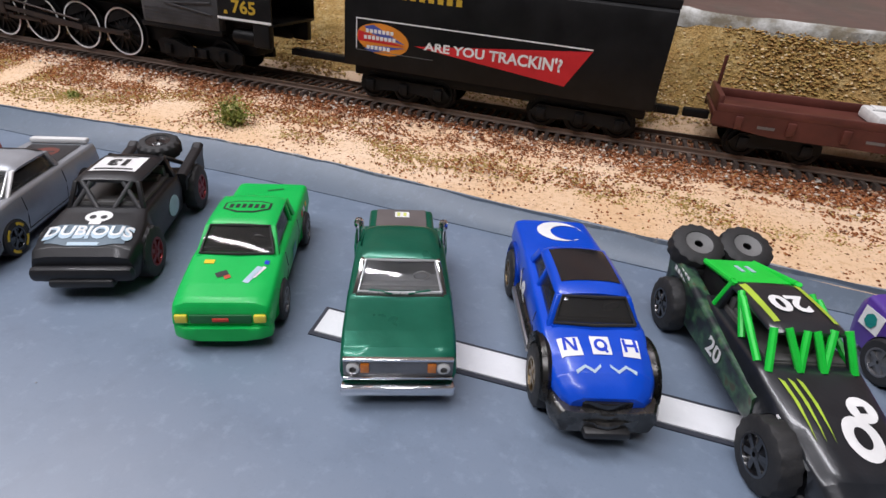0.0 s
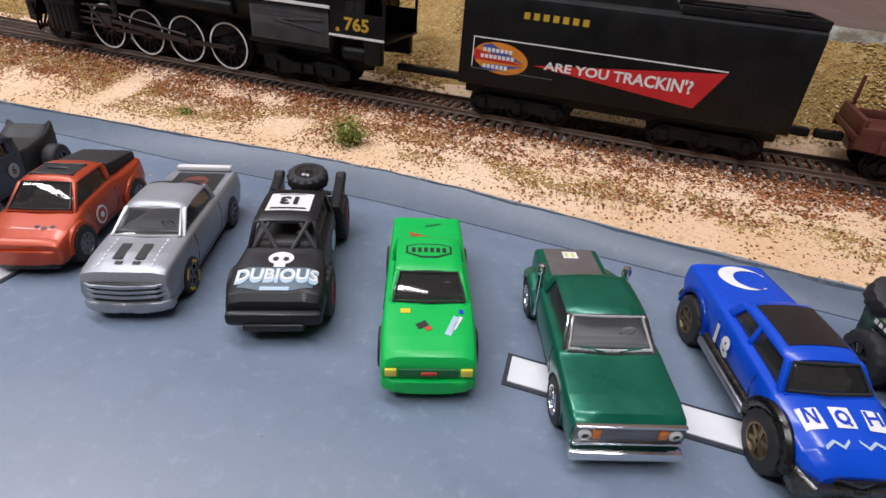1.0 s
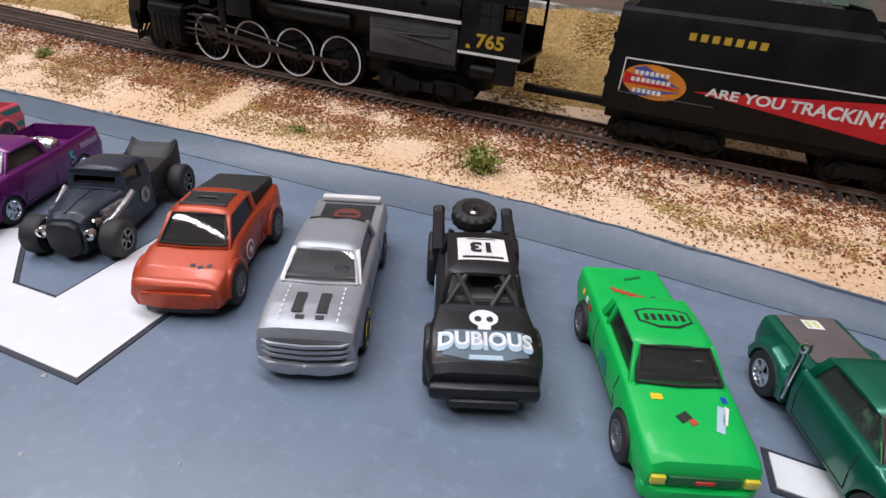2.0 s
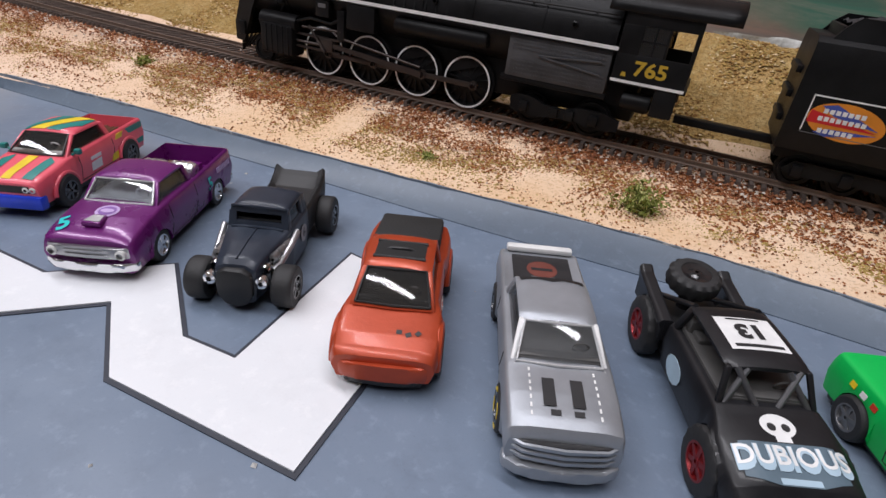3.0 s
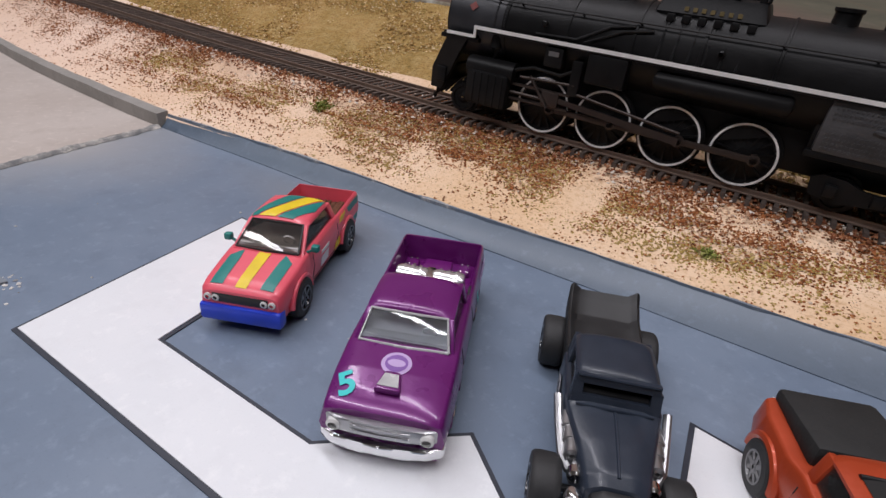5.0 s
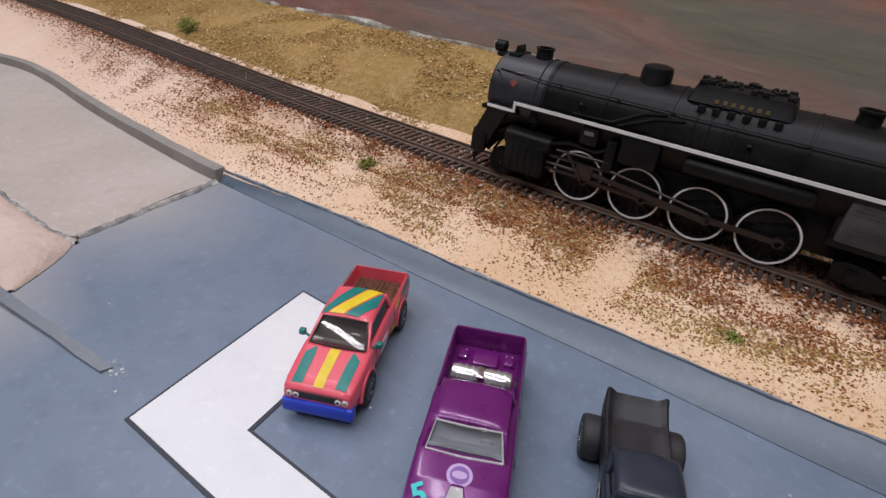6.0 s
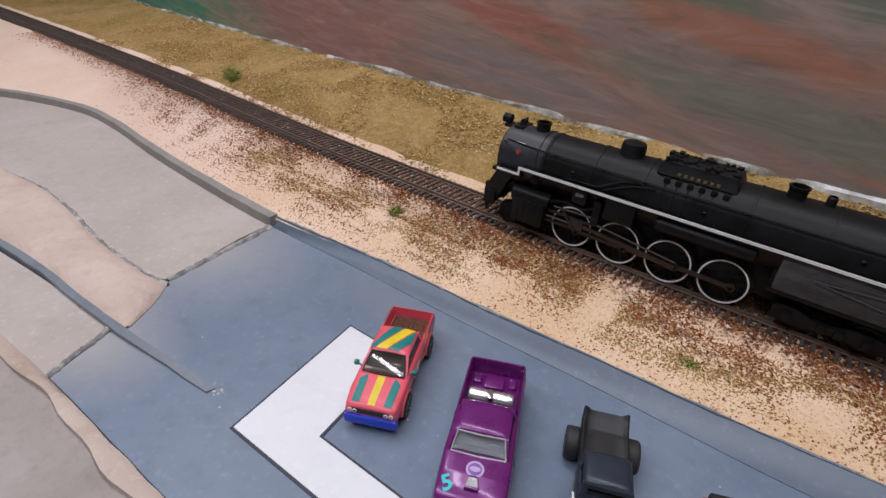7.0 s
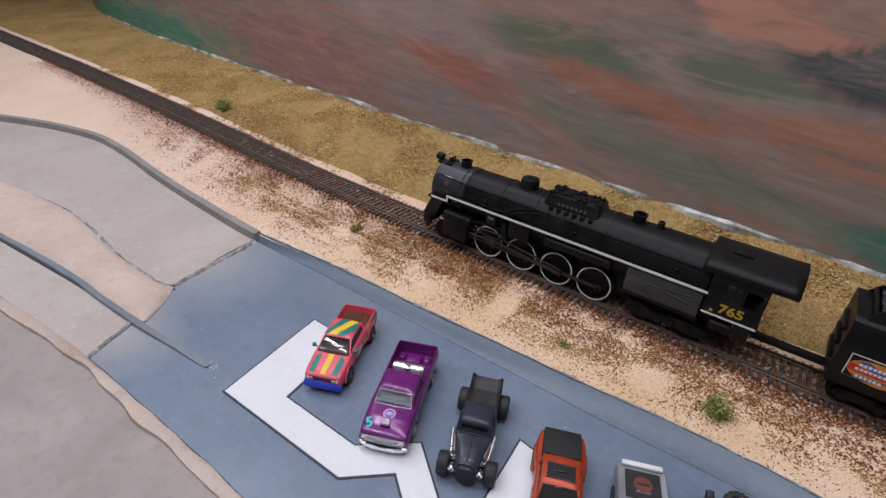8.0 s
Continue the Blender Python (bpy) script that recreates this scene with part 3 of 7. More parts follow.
def again(ob, m, parent=None):
    """A further part on the same mesh; m in millimetres."""
    o = new(ob.name.split(".")[0], ob.data)
    o.parent = parent or ob.parent
    o.matrix_basis = m
    if "label" in ob:
        o["label"] = ob["label"]
    for c in ob.children:
        k = new(c.name.split(".")[0], c.data)
        k.parent = o
        k.matrix_basis = c.matrix_basis
    return o


def at_mm(x, y, z, rx=0, ry=0, rz=0):
    return pose(x * MM, y * MM, z * MM, rx, ry, rz)


def bm_box(x0, x1, y0, y1, z0, z1, bev=0.4, bm=None):
    own = bmesh.new()
    r = bmesh.ops.create_cube(own, size=1)
    for v in own.verts:
        v.co = Vector(((x0 + x1) / 2 + v.co.x * (x1 - x0), (y0 + y1) / 2 + v.co.y * (y1 - y0), (z0 + z1) / 2 + v.co.z * (z1 - z0)))
    if bev:
        bmesh.ops.bevel(own, geom=own.edges[:] + own.verts[:], offset=min(bev, 0.45 * min(x1 - x0, y1 - y0, z1 - z0)), segments=2, affect="EDGES", profile=0.5)
    return join(bm, own)


def join(bm, own):
    if bm is None:
        return own
    me = bpy.data.meshes.new("tmp")
    own.to_mesh(me)
    own.free()
    bm.from_mesh(me)
    bpy.data.meshes.remove(me)
    return bm


def bm_rod(p, q, r, n=10, bm=None, r2=None):
    """A round bar from p to q."""
    own = bmesh.new()
    p, q = Vector(p), Vector(q)
    d = q - p
    bmesh.ops.create_cone(own, cap_ends=True, segments=n, radius1=r, radius2=r if r2 is None else r2, depth=d.length,
                          matrix=Matrix.Translation((p + q) / 2) @ d.to_track_quat("Z", "Y").to_matrix().to_4x4())
    return join(bm, own)


def bm_path(pts, r, n=8, bm=None):
    """A round pipe along pts."""
    own = bmesh.new()
    rings = []
    pts = [Vector(p) for p in pts]
    for i, p in enumerate(pts):
        d = (pts[min(i + 1, len(pts) - 1)] - pts[max(i - 1, 0)]).normalized()
        q = d.to_track_quat("Z", "Y").to_matrix()
        rings.append([own.verts.new(p + q @ Vector((r * math.cos(a), r * math.sin(a), 0))) for a in [2 * math.pi * k / n for k in range(n)]])
    for a, b in zip(rings, rings[1:]):
        for k in range(n):
            own.faces.new((a[k], a[(k + 1) % n], b[(k + 1) % n], b[k]))
    own.faces.new(rings[0][::-1])
    own.faces.new(rings[-1])
    return join(bm, own)


def bm_lathe(prof, n=24, axis="y", bm=None, centre=(0, 0, 0), ring=False):
    """Turns (radius, along) rows round an axis."""
    own = bmesh.new()
    rings = []
    for r, a in prof:
        ring = []
        for k in range(n):
            c, s = math.cos(2 * math.pi * k / n) * r, math.sin(2 * math.pi * k / n) * r
            v = {"y": (c, a, s), "x": (a, c, s), "z": (c, s, a)}[axis]
            ring.append(own.verts.new(Vector(v) + Vector(centre)))
        rings.append(ring)
    for a, b in zip(rings, rings[1:] + (rings[:1] if ring else [])):
        for k in range(n):
            own.faces.new((a[k], a[(k + 1) % n], b[(k + 1) % n], b[k]))
    if not ring:
        own.faces.new(rings[0][::-1])
        own.faces.new(rings[-1])
    return join(bm, own)


def bm_prism(pts, off, bm=None):
    """A flat outline (3D points) with the thickness off (a vector)."""
    own = bmesh.new()
    a = [own.verts.new(Vector(p)) for p in pts]
    b = [own.verts.new(Vector(p) + Vector(off)) for p in pts]
    own.faces.new(a)
    own.faces.new(b[::-1])
    for i in range(len(a)):
        j = (i + 1) % len(a)
        own.faces.new((a[j], a[i], b[i], b[j]))
    return join(bm, own)


def bm_film(pts, zfun, lift=0.18, cell=1.4, bm=None):
    """A thin printed patch with the outline pts (x, y) that follows a surface z = zfun(x, y)."""
    own = bmesh.new()
    f = own.faces.new([own.verts.new((x, y, 0)) for x, y in pts])
    xs, ys = [p[0] for p in pts], [p[1] for p in pts]
    for ax, lo, hi in ((0, min(xs), max(xs)), (1, min(ys), max(ys))):
        for c in np.arange(lo + cell, hi, cell):
            co, no = [0, 0, 0], [0, 0, 0]
            co[ax], no[ax] = c, 1
            bmesh.ops.bisect_plane(own, geom=own.verts[:] + own.edges[:] + own.faces[:], plane_co=co, plane_no=no)
    for v in own.verts:
        v.co.z = zfun(v.co.x, v.co.y) + lift
    return join(bm, own)


def disc_pts(cx, cy, rx, ry=None, n=20, rot=0):
    ry = ry or rx
    c, s = math.cos(radians(rot)), math.sin(radians(rot))
    return [(cx + c * rx * math.cos(a) - s * ry * math.sin(a), cy + s * rx * math.cos(a) + c * ry * math.sin(a)) for a in [2 * math.pi * k / n for k in range(n)]]


def rect_pts(cx, cy, lx, ly, rot=0):
    c, s = math.cos(radians(rot)), math.sin(radians(rot))
    return [(cx + c * u - s * v, cy + s * u + c * v) for u, v in ((-lx / 2, -ly / 2), (lx / 2, -ly / 2), (lx / 2, ly / 2), (-lx / 2, ly / 2))]


def lettering(name, text, size, where, material, parent, fat=0.02, label="", width=1.0):
    """Letters with the built-in font; where(u, v) gives the place (mm) of a point of the text, centred."""
    cu = bpy.data.curves.new(name, "FONT")
    cu.body, cu.size, cu.align_x, cu.align_y, cu.offset, cu.resolution_u = text, 1.0, "CENTER", "CENTER", fat, 3
    ob = new("tmp_text", cu)
    me = bpy.data.meshes.new_from_object(ob.evaluated_get(bpy.context.evaluated_depsgraph_get()))
    bpy.data.objects.remove(ob)
    for v in me.vertices:
        v.co = Vector(where(v.co.x * size * width, v.co.y * size)) * MM
    me.name = name
    me.materials.clear()
    me.materials.append(material)
    o = new(name, me)
    o.parent = parent
    if label:
        o["label"] = label
    return o


class Hull:
    """A lofted body: keys of half width, shoulder height, inner half width and inner height along x; wheel arches cut from below."""

    def __init__(self, keys, bottom, arches=(), tumble=0.93, bulge=0.6, sill=0.95):
        self.k = np.array(sorted(keys), float)
        self.bottom, self.arches, self.tumble, self.bulge, self.sill = bottom, arches, tumble, bulge, sill

    def vals(self, x):
        return [float(np.interp(x, self.k[:, 0], self.k[:, c])) for c in range(1, 5)]

    def z(self, x, y):
        hw, zs, yi, zi = self.vals(x)
        y = abs(y)
        t = hw * self.tumble
        if y <= yi:
            return zi
        if y >= t:
            return zs - 0.6
        return zi + (zs - zi) * (y - yi) / max(0.01, t - yi)

    def side(self, x, z):
        hw, zs, _, _ = self.vals(x)
        zm = self.bottom + 0.55 * (zs - self.bottom)
        b = hw + self.bulge
        return b - (b - hw * self.sill) * (zm - z) / (zm - self.bottom) if z < zm else b - (b - hw * self.tumble - 0.9) * (z - zm) / max(0.1, zs - 1.0 - zm)

    def mesh(self):
        xs = set(self.k[:, 0]) | set(np.linspace(self.k[0, 0], self.k[-1, 0], 30))
        for ax, az, ar in self.arches:
            xs |= {ax + ar * math.sin(a) for a in np.linspace(-1.52, 1.52, 13)} | {ax - ar - 0.05, ax + ar + 0.05}
        xs = sorted(x for x in xs if self.k[0, 0] <= x <= self.k[-1, 0])
        bm, rings = bmesh.new(), []
        for x in xs:
            hw, zs, yi, zi = self.vals(x)
            zb = self.bottom
            for ax, az, ar in self.arches:
                if abs(x - ax) < ar:
                    zb = max(zb, az + math.sqrt(ar * ar - (x - ax) ** 2))
            zb = min(zb, zs - 1.6)
            zm = max(self.bottom + 0.55 * (zs - self.bottom), zb + 0.4)
            b, t = hw + self.bulge, hw * self.tumble
            sl = hw * self.sill if zb < self.bottom + 0.5 else b - 0.1
            half = [(sl - 1.2, zb), (sl, zb + 0.15), (b, zm), (t + 0.9, zs - 1.0), (t + 0.55, zs - 0.35), (t, zs), (yi + (t - yi) * 0.5, zi + (zs - zi) * 0.5), (yi, zi), (yi * 0.5, zi), ]
            ring = [bm.verts.new((x, y, z)) for y, z in half] + [bm.verts.new((x, -y, z)) for y, z in reversed(half)]
            rings.append(ring)
        n = len(rings[0])
        for a, b in zip(rings, rings[1:]):
            for k in range(n):
                bm.faces.new((a[k], a[(k + 1) % n], b[(k + 1) % n], b[k]))
        bm.faces.new(rings[0])
        bm.faces.new(rings[-1][::-1])
        return bm


TYRE = solid("black_tyre", (0.018, 0.018, 0.019), 0.62, relief=0.3)
SOFT_CHROME = solid("worn_chrome", (0.40, 0.40, 0.41), 0.34, 0.9, vary=0.2, relief=0.1)
CHROME = solid("bright_chrome", (0.75, 0.75, 0.76), 0.12, 1.0, vary=0.05, relief=0.05)
DULL_METAL = solid("dull_grey_metal", (0.22, 0.22, 0.225), 0.42, 0.7)
BLACK = solid("black_plastic", (0.012, 0.012, 0.013), 0.42)
SEAM = solid("dark_seam", (0.015, 0.013, 0.013), 0.7)
BLACK_GLOSS = solid("gloss_black", (0.010, 0.010, 0.012), 0.2, coat=0.6)
INTERIOR = solid("dark_interior", (0.07, 0.068, 0.066), 0.5)
INTERIOR_GREY = solid("grey_interior", (0.46, 0.44, 0.43), 0.45)
SMOKE = glass("smoked_window", (0.30, 0.28, 0.26), haze=0.05)
TINTED = glass("tinted_window", (0.72, 0.70, 0.67), haze=0.06)
CLEAR = glass("clear_window", (0.96, 0.97, 0.98), haze=0.07, milk=(0.55, 0.57, 0.58))
PANE_EDGE = solid("bright_pane_edge", (0.62, 0.63, 0.64), 0.25, 0.3, vary=0.2)
RUBBER = solid("dark_window_seal", (0.02, 0.02, 0.02), 0.5)
WHITE_PRINT = solid("white_print", (0.80, 0.80, 0.79), 0.4)
BLACK_PRINT = solid("black_print", (0.02, 0.02, 0.022), 0.45)
RED_PRINT = solid("red_print", (0.55, 0.04, 0.02), 0.4)
YELLOW_PRINT = solid("yellow_print", (0.80, 0.58, 0.02), 0.4)
TEAL_PRINT = solid("teal_print", (0.005, 0.20, 0.18), 0.4)
CYAN_PRINT = solid("cyan_print", (0.02, 0.55, 0.55), 0.4)
BLUE_PRINT = solid("blue_print", (0.01, 0.05, 0.55), 0.35)
PALE_BLUE_PRINT = solid("pale_blue_print", (0.42, 0.56, 0.66), 0.4)
ORANGE_LENS = solid("orange_lens", (0.70, 0.20, 0.02), 0.25, coat=0.5)
CLEAR_LENS = solid("clear_lens", (0.70, 0.70, 0.68), 0.15, coat=0.6)
YELLOW_LENS = solid("yellow_lens", (0.75, 0.62, 0.04), 0.25, coat=0.5)


def knobbly(bm, r, axis="y"):
    """Raises blocks round the tread of a tyre with 60 segments."""
    for v in bm.verts:
        c, s, a = {"y": (v.co.x, v.co.z, v.co.y), "z": (v.co.x, v.co.y, v.co.z)}[axis]
        d = math.hypot(c, s)
        if d > 0.96 * r and (round(math.atan2(s, c) / (2 * math.pi) * 60) + (2 if a > 0 else 0)) % 4 < 2:
            f = 1 + 0.045 * 8 / r
            if axis == "y":
                v.co.x, v.co.z = c * f, s * f
            else:
                v.co.x, v.co.y = c * f, s * f
    return bm


def make_wheel(parent, x, y, r, w, rim_mat, spokes=5, rim=0.62, side=1, tread=False):
    """One wheel: the tyre with its rim as a sub-part. side: +1 when its face looks to the left."""
    h = w / 2
    prof = [(r * rim * 0.9, -h), (r * rim, -h), (r * 0.9, -h * 0.98), (r * 0.975, -h * 0.8), (r, -h * 0.5), (r, h * 0.5), (r * 0.975, h * 0.8), (r * 0.9, h * 0.98), (r * rim, h), (r * rim * 0.9, h * 0.7)]
    bm = knobbly(bm_lathe(prof, 60), r) if tread else bm_lathe(prof, 28)
    tyre = part("wheel", bm, TYRE, parent)
    tyre.matrix_basis = at_mm(x, y, r + 0.02, 0, 0, 0 if side > 0 else 180)
    rr = r * rim
    bm = bm_lathe([(rr * 0.98, h * 0.6), (rr, h * 1.02), (rr * 0.88, h * 1.02), (rr * 0.82, h * 0.72), (rr * 0.3, h * 0.68), (rr * 0.26, h * 0.98), (rr * 0.12, h * 1.02)], 24)
    for k in range(spokes):
        b = bm_box(-rr * 0.13, rr * 0.13, h * 0.6, h * 0.94, rr * 0.15, rr * 0.92, 0)
        bmesh.ops.rotate(b, cent=(0, 0, 0), matrix=Matrix.Rotation(2 * math.pi * k / spokes, 3, "Y"), verts=b.verts)
        join(bm, b)
    part("rim", bm, rim_mat, tyre)
    return tyre


def four_wheels(car, xf, xr, y, rf, rr, w, rim_mat, spokes=5, rim=0.62, tread=False, wr=None):
    for x, r, ww in ((xf, rf, w), (xr, rr, wr or w)):
        a = make_wheel(car, x, y, r, ww, rim_mat, spokes, rim, 1, tread)
        again(a, at_mm(x, -y, r + 0.02, 0, 0, 180))


def bowed_pane(a, b, c, d, out, sag=0.7, thick=0.4, n=8):
    """A pane between four corners (a to b along one edge, d to c along the other) that bows outward."""
    a, b, c, d, out = (Vector(v) for v in (a, b, c, d, out))
    bm, lay = bmesh.new(), []
    for off in (0.0, -thick):
        g = []
        for i in range(n + 1):
            u = i / n
            row = []
            for j in range(n + 1):
                v = j / n
                p = a.lerp(b, u).lerp(d.lerp(c, u), v)
                row.append(bm.verts.new(p + out * (sag * (1 - (2 * u - 1) ** 2) + 0.45 * sag * (1 - (2 * v - 1) ** 2) + off)))
            g.append(row)
        lay.append(g)
    f, g = lay
    for i in range(n):
        for j in range(n):
            bm.faces.new((f[i][j], f[i + 1][j], f[i + 1][j + 1], f[i][j + 1]))
            bm.faces.new((g[i][j], g[i][j + 1], g[i + 1][j + 1], g[i + 1][j]))
    for k in range(n):
        bm.faces.new((f[k][0], g[k][0], g[k + 1][0], f[k + 1][0]))
        bm.faces.new((f[k + 1][n], g[k + 1][n], g[k][n], f[k][n]))
        bm.faces.new((f[0][k + 1], g[0][k + 1], g[0][k], f[0][k]))
        bm.faces.new((f[n][k], g[n][k], g[n][k + 1], f[n][k + 1]))
    return bm


def cabin(car, base, roof, wb, wt, zb, zr, paint, pane, crown=0.7, pillar=1.5, inside=INTERIOR, b_pillar=None, rear_pane=True, front_frame=None, side_panes=True, front_pane=True):
    """Roof on pillars with panes between and seats inside. base, roof: (front x, rear x). Returns the roof's height function."""
    (bf, br), (tf, tr) = base, roof

    def top(x, y):
        u = max(-1, min(1, (2 * x - tf - tr) / (tf - tr)))
        v = max(-1, min(1, y / wt))
        return zr + crown * (1 - u**2) * 0.5 + crown * (1 - v**2) - 0.9 * (abs(u) ** 8 + abs(v) ** 8)

    bm, n = bmesh.new(), 14
    grid = [[(tr + (tf - tr) * i / n, -wt + 2 * wt * j / n) for j in range(n + 1)] for i in range(n + 1)]
    up = [[bm.verts.new((x, y, top(x, y))) for x, y in row] for row in grid]
    dn = [[bm.verts.new((x, y, zr - 1.4)) for x, y in row] for row in grid]
    for i in range(n):
        for j in range(n):
            bm.faces.new((up[i][j], up[i + 1][j], up[i + 1][j + 1], up[i][j + 1]))
            bm.faces.new((dn[i][j], dn[i][j + 1], dn[i + 1][j + 1], dn[i + 1][j]))
    for k in range(n):
        bm.faces.new((up[0][k], up[0][k + 1], dn[0][k + 1], dn[0][k]))
        bm.faces.new((up[n][k + 1], up[n][k], dn[n][k], dn[n][k + 1]))
        bm.faces.new((up[k + 1][0], up[k][0], dn[k][0], dn[k + 1][0]))
        bm.faces.new((up[k][n], up[k + 1][n], dn[k + 1][n], dn[k][n]))
    part("roof", bm, paint, car, smooth=60)
    zt = zr - 0.9

    def post(x0, x1, s, wide):
        b = bmesh.new()
        pts = []
        for x, y, z in ((x0, wb, zb - 0.6), (x1, wt, zt)):
            for dx, dy in ((-wide / 2, -1.3), (wide / 2, -1.3), (wide / 2, 0), (-wide / 2, 0)):
                pts.append(b.verts.new((x + dx, s * (y + dy), z)))
        for k in range(4):
            b.faces.new((pts[k], pts[(k + 1) % 4], pts[4 + (k + 1) % 4], pts[4 + k]))
        b.faces.new(pts[:4])
        b.faces.new(pts[4:])
        bmesh.ops.bevel(b, geom=b.edges[:], offset=0.25, segments=2, affect="EDGES", profile=0.5)
        return b

    for s in (-1, 1):
        part("pillar", post(bf - pillar * 0.5, tf - pillar * 0.45, s, pillar), front_frame or paint, car)
        part("pillar", post(br + pillar * 0.8, tr + pillar * 0.7, s, pillar * 1.8), paint, car)
        if b_pillar is not None:
            part("pillar", post(b_pillar, b_pillar - 0.5, s, pillar * 0.9), paint, car)
        if side_panes:
            y0, y1 = s * (wb - 0.75), s * (wt - 0.75)
            part("side_window", bm_prism([(bf - 1, y0, zb - 0.4), (br + 1.4, y0, zb - 0.4), (tr + 1.3, y1, zt), (tf - 1, y1, zt)], (0, -0.45 * s, 0)), pane, car)
    if front_pane:
        up = Vector((zt - zb, 0, bf - tf)).normalized()
        part("windshield", bowed_pane((bf - 0.5, wb - 0.8, zb - 0.4), (bf - 0.5, -wb + 0.8, zb - 0.4), (tf - 0.5, -wt + 0.8, zt), (tf - 0.5, wt - 0.8, zt), up), pane, car, "", 80)
        bm = bm_path([(bf - 0.1, wb - 1.0, zb), (bf + 0.5, 0, zb + 0.15), (bf - 0.1, -wb + 1.0, zb)], 0.4, 6)
        part("windshield_trim", bm, front_frame or paint, car)
        rim = [(bf - 0.6, wb - 1.5, zb + 0.5), (bf + 0.1, 0, zb + 0.6), (bf - 0.6, -wb + 1.5, zb + 0.5), (tf - 0.2, -wt + 1.5, zt - 0.3), (tf + 0.4, 0, zt - 0.1), (tf - 0.2, wt - 1.5, zt - 0.3), (bf - 0.6, wb - 1.5, zb + 0.5)]
        part("window_edge", bm_path([Vector(p) + up * 0.35 for p in rim], 0.38, 6), PANE_EDGE if pane is CLEAR else RUBBER, car)
    if rear_pane:
        part("rear_window", bm_prism([(br + 0.5, wb - 1.2, zb - 0.4), (br + 0.5, -wb + 1.2, zb - 0.4), (tr + 0.5, -wt + 1.2, zt), (tr + 0.5, wt - 1.2, zt)], (0.45, 0, 0)), pane, car)
    deep = zr - zb
    bm = bm_box(br + 2.0, br + 4.6, -wb + 2.2, wb - 2.2, zb - 1, zb + deep * 0.55, 0.7)
    for y in (-wb * 0.45, wb * 0.45):
        bm_box(br + 2.2, br + 4.2, y - 1.8, y + 1.8, zb + deep * 0.5, zb + deep * 0.72, 0.5, bm)
        bm_box(br + 4.4, br + 9.0, y - 3.2, y + 3.2, zb - 1, zb + deep * 0.28, 0.6, bm)
    bm_box(bf - 4.4, bf - 1.8, -wb + 1.8, wb - 1.8, zb - 1, zb + 1.7, 0.5, bm)
    bm_box(br + 1.6, bf - 1.6, -wb + 1.6, wb - 1.6, zb - 1.5, zb + 1.1, 0.2, bm)
    part("interior", bm, inside, car)
    bm = bm_lathe([(1.9, -0.3), (2.1, 0), (1.9, 0.3), (1.6, 0)], 16, "x", ring=True)
    w = part("steering_wheel", bm, inside, car)
    w.matrix_basis = at_mm(bf - 5.2, wb * 0.45, zb + 2.6, 0, 25, 0)
    return top


def vee_bar(x, half, deep, z0, z1, point, bev=0.5):
    """A cross bar that bows to a point ahead in the middle."""
    ys = [half * (2 * k / 8 - 1) for k in range(9)]
    bow = [x + point * 0.5 * (1 - abs(y / half)) - (1.6 if abs(y) == half else 0) for y in ys]
    bm = bm_prism([(a, y, z0) for a, y in zip(bow, ys)] + [(a - deep, y, z0) for a, y in list(zip(bow, ys))[::-1]], (0, 0, z1 - z0))
    bmesh.ops.bevel(bm, geom=bm.edges[:], offset=min(bev, 0.3 * deep, 0.3 * (z1 - z0)), segments=2, affect="EDGES", profile=0.5)
    return bm


def car_root(label, x, y, heading, category="toy truck"):
    ob = new("toy_truck")
    ob.matrix_basis = pose(x * D, y * D, 0.0, 0, 0, heading)
    return tagged(ob, label, category, "toy trucks parked on the deck")


def hull_part(car, hull, paint, label=""):
    return part("body", hull.mesh(), paint, car, label, 32)


def chassis(car, x0, x1, w, z0=2.2, z1=8, mat=None):
    part("chassis", bm_box(x0, x1, -w, w, z0, z1, 0.6), mat or BLACK, car)


def flare(car, x, y, r, wide, paint, z0):
    """Wheel-arch lip on both sides."""
    for s in (-1, 1):
        pts = [(x + (r + 0.3) * math.cos(a), s * y, z0 + (r + 0.3) * math.sin(a)) for a in np.linspace(0.05, math.pi - 0.05, 14)]
        part("wheel_arch", bm_path(pts, wide, 8), paint, car)


# ---- toy trucks ----
def film(car, name, pts, zf, mat, label="", lift=0.18):
    return part(name, bm_film(pts, zf, lift), mat, car, label, 60)


def on_top(zf, cx, cy, rot, lift=0.35):
    """Maps text to a top surface. rot 90: read from the front of the car; -90: read from its rear."""
    c, s = math.cos(radians(rot)), math.sin(radians(rot))

    def f(u, v):
        x, y = cx + c * u - s * v, cy + s * u + c * v
        return (x, y, zf(x, y) + lift)

    return f


def on_side(hull, cx, cz, s=1, lift=0.25):
    """Maps text to a flank; s: +1 left, -1 right."""
    return lambda u, v: (cx - s * u, s * (hull.side(cx - s * u, cz + v) + lift), cz + v)


def door_lines(car, h, x0, x1, z0, z1):
    """The dark groove round a cast-in door on both flanks."""
    for s in (-1, 1):
        def on(x, z):
            return (x, s * (h.side(x, z) - 0.02), z)
        zs = np.linspace(z0, z1, 6)
        part("door_line", bm_path([on(x0, z1)] + [on(x0, z) for z in zs[-2::-1]] + [on(x0 + (x1 - x0) * u, z0) for u in (0.05, 0.35, 0.65, 0.95)] + [on(x1, z) for z in zs], 0.17, 5), SEAM, car)


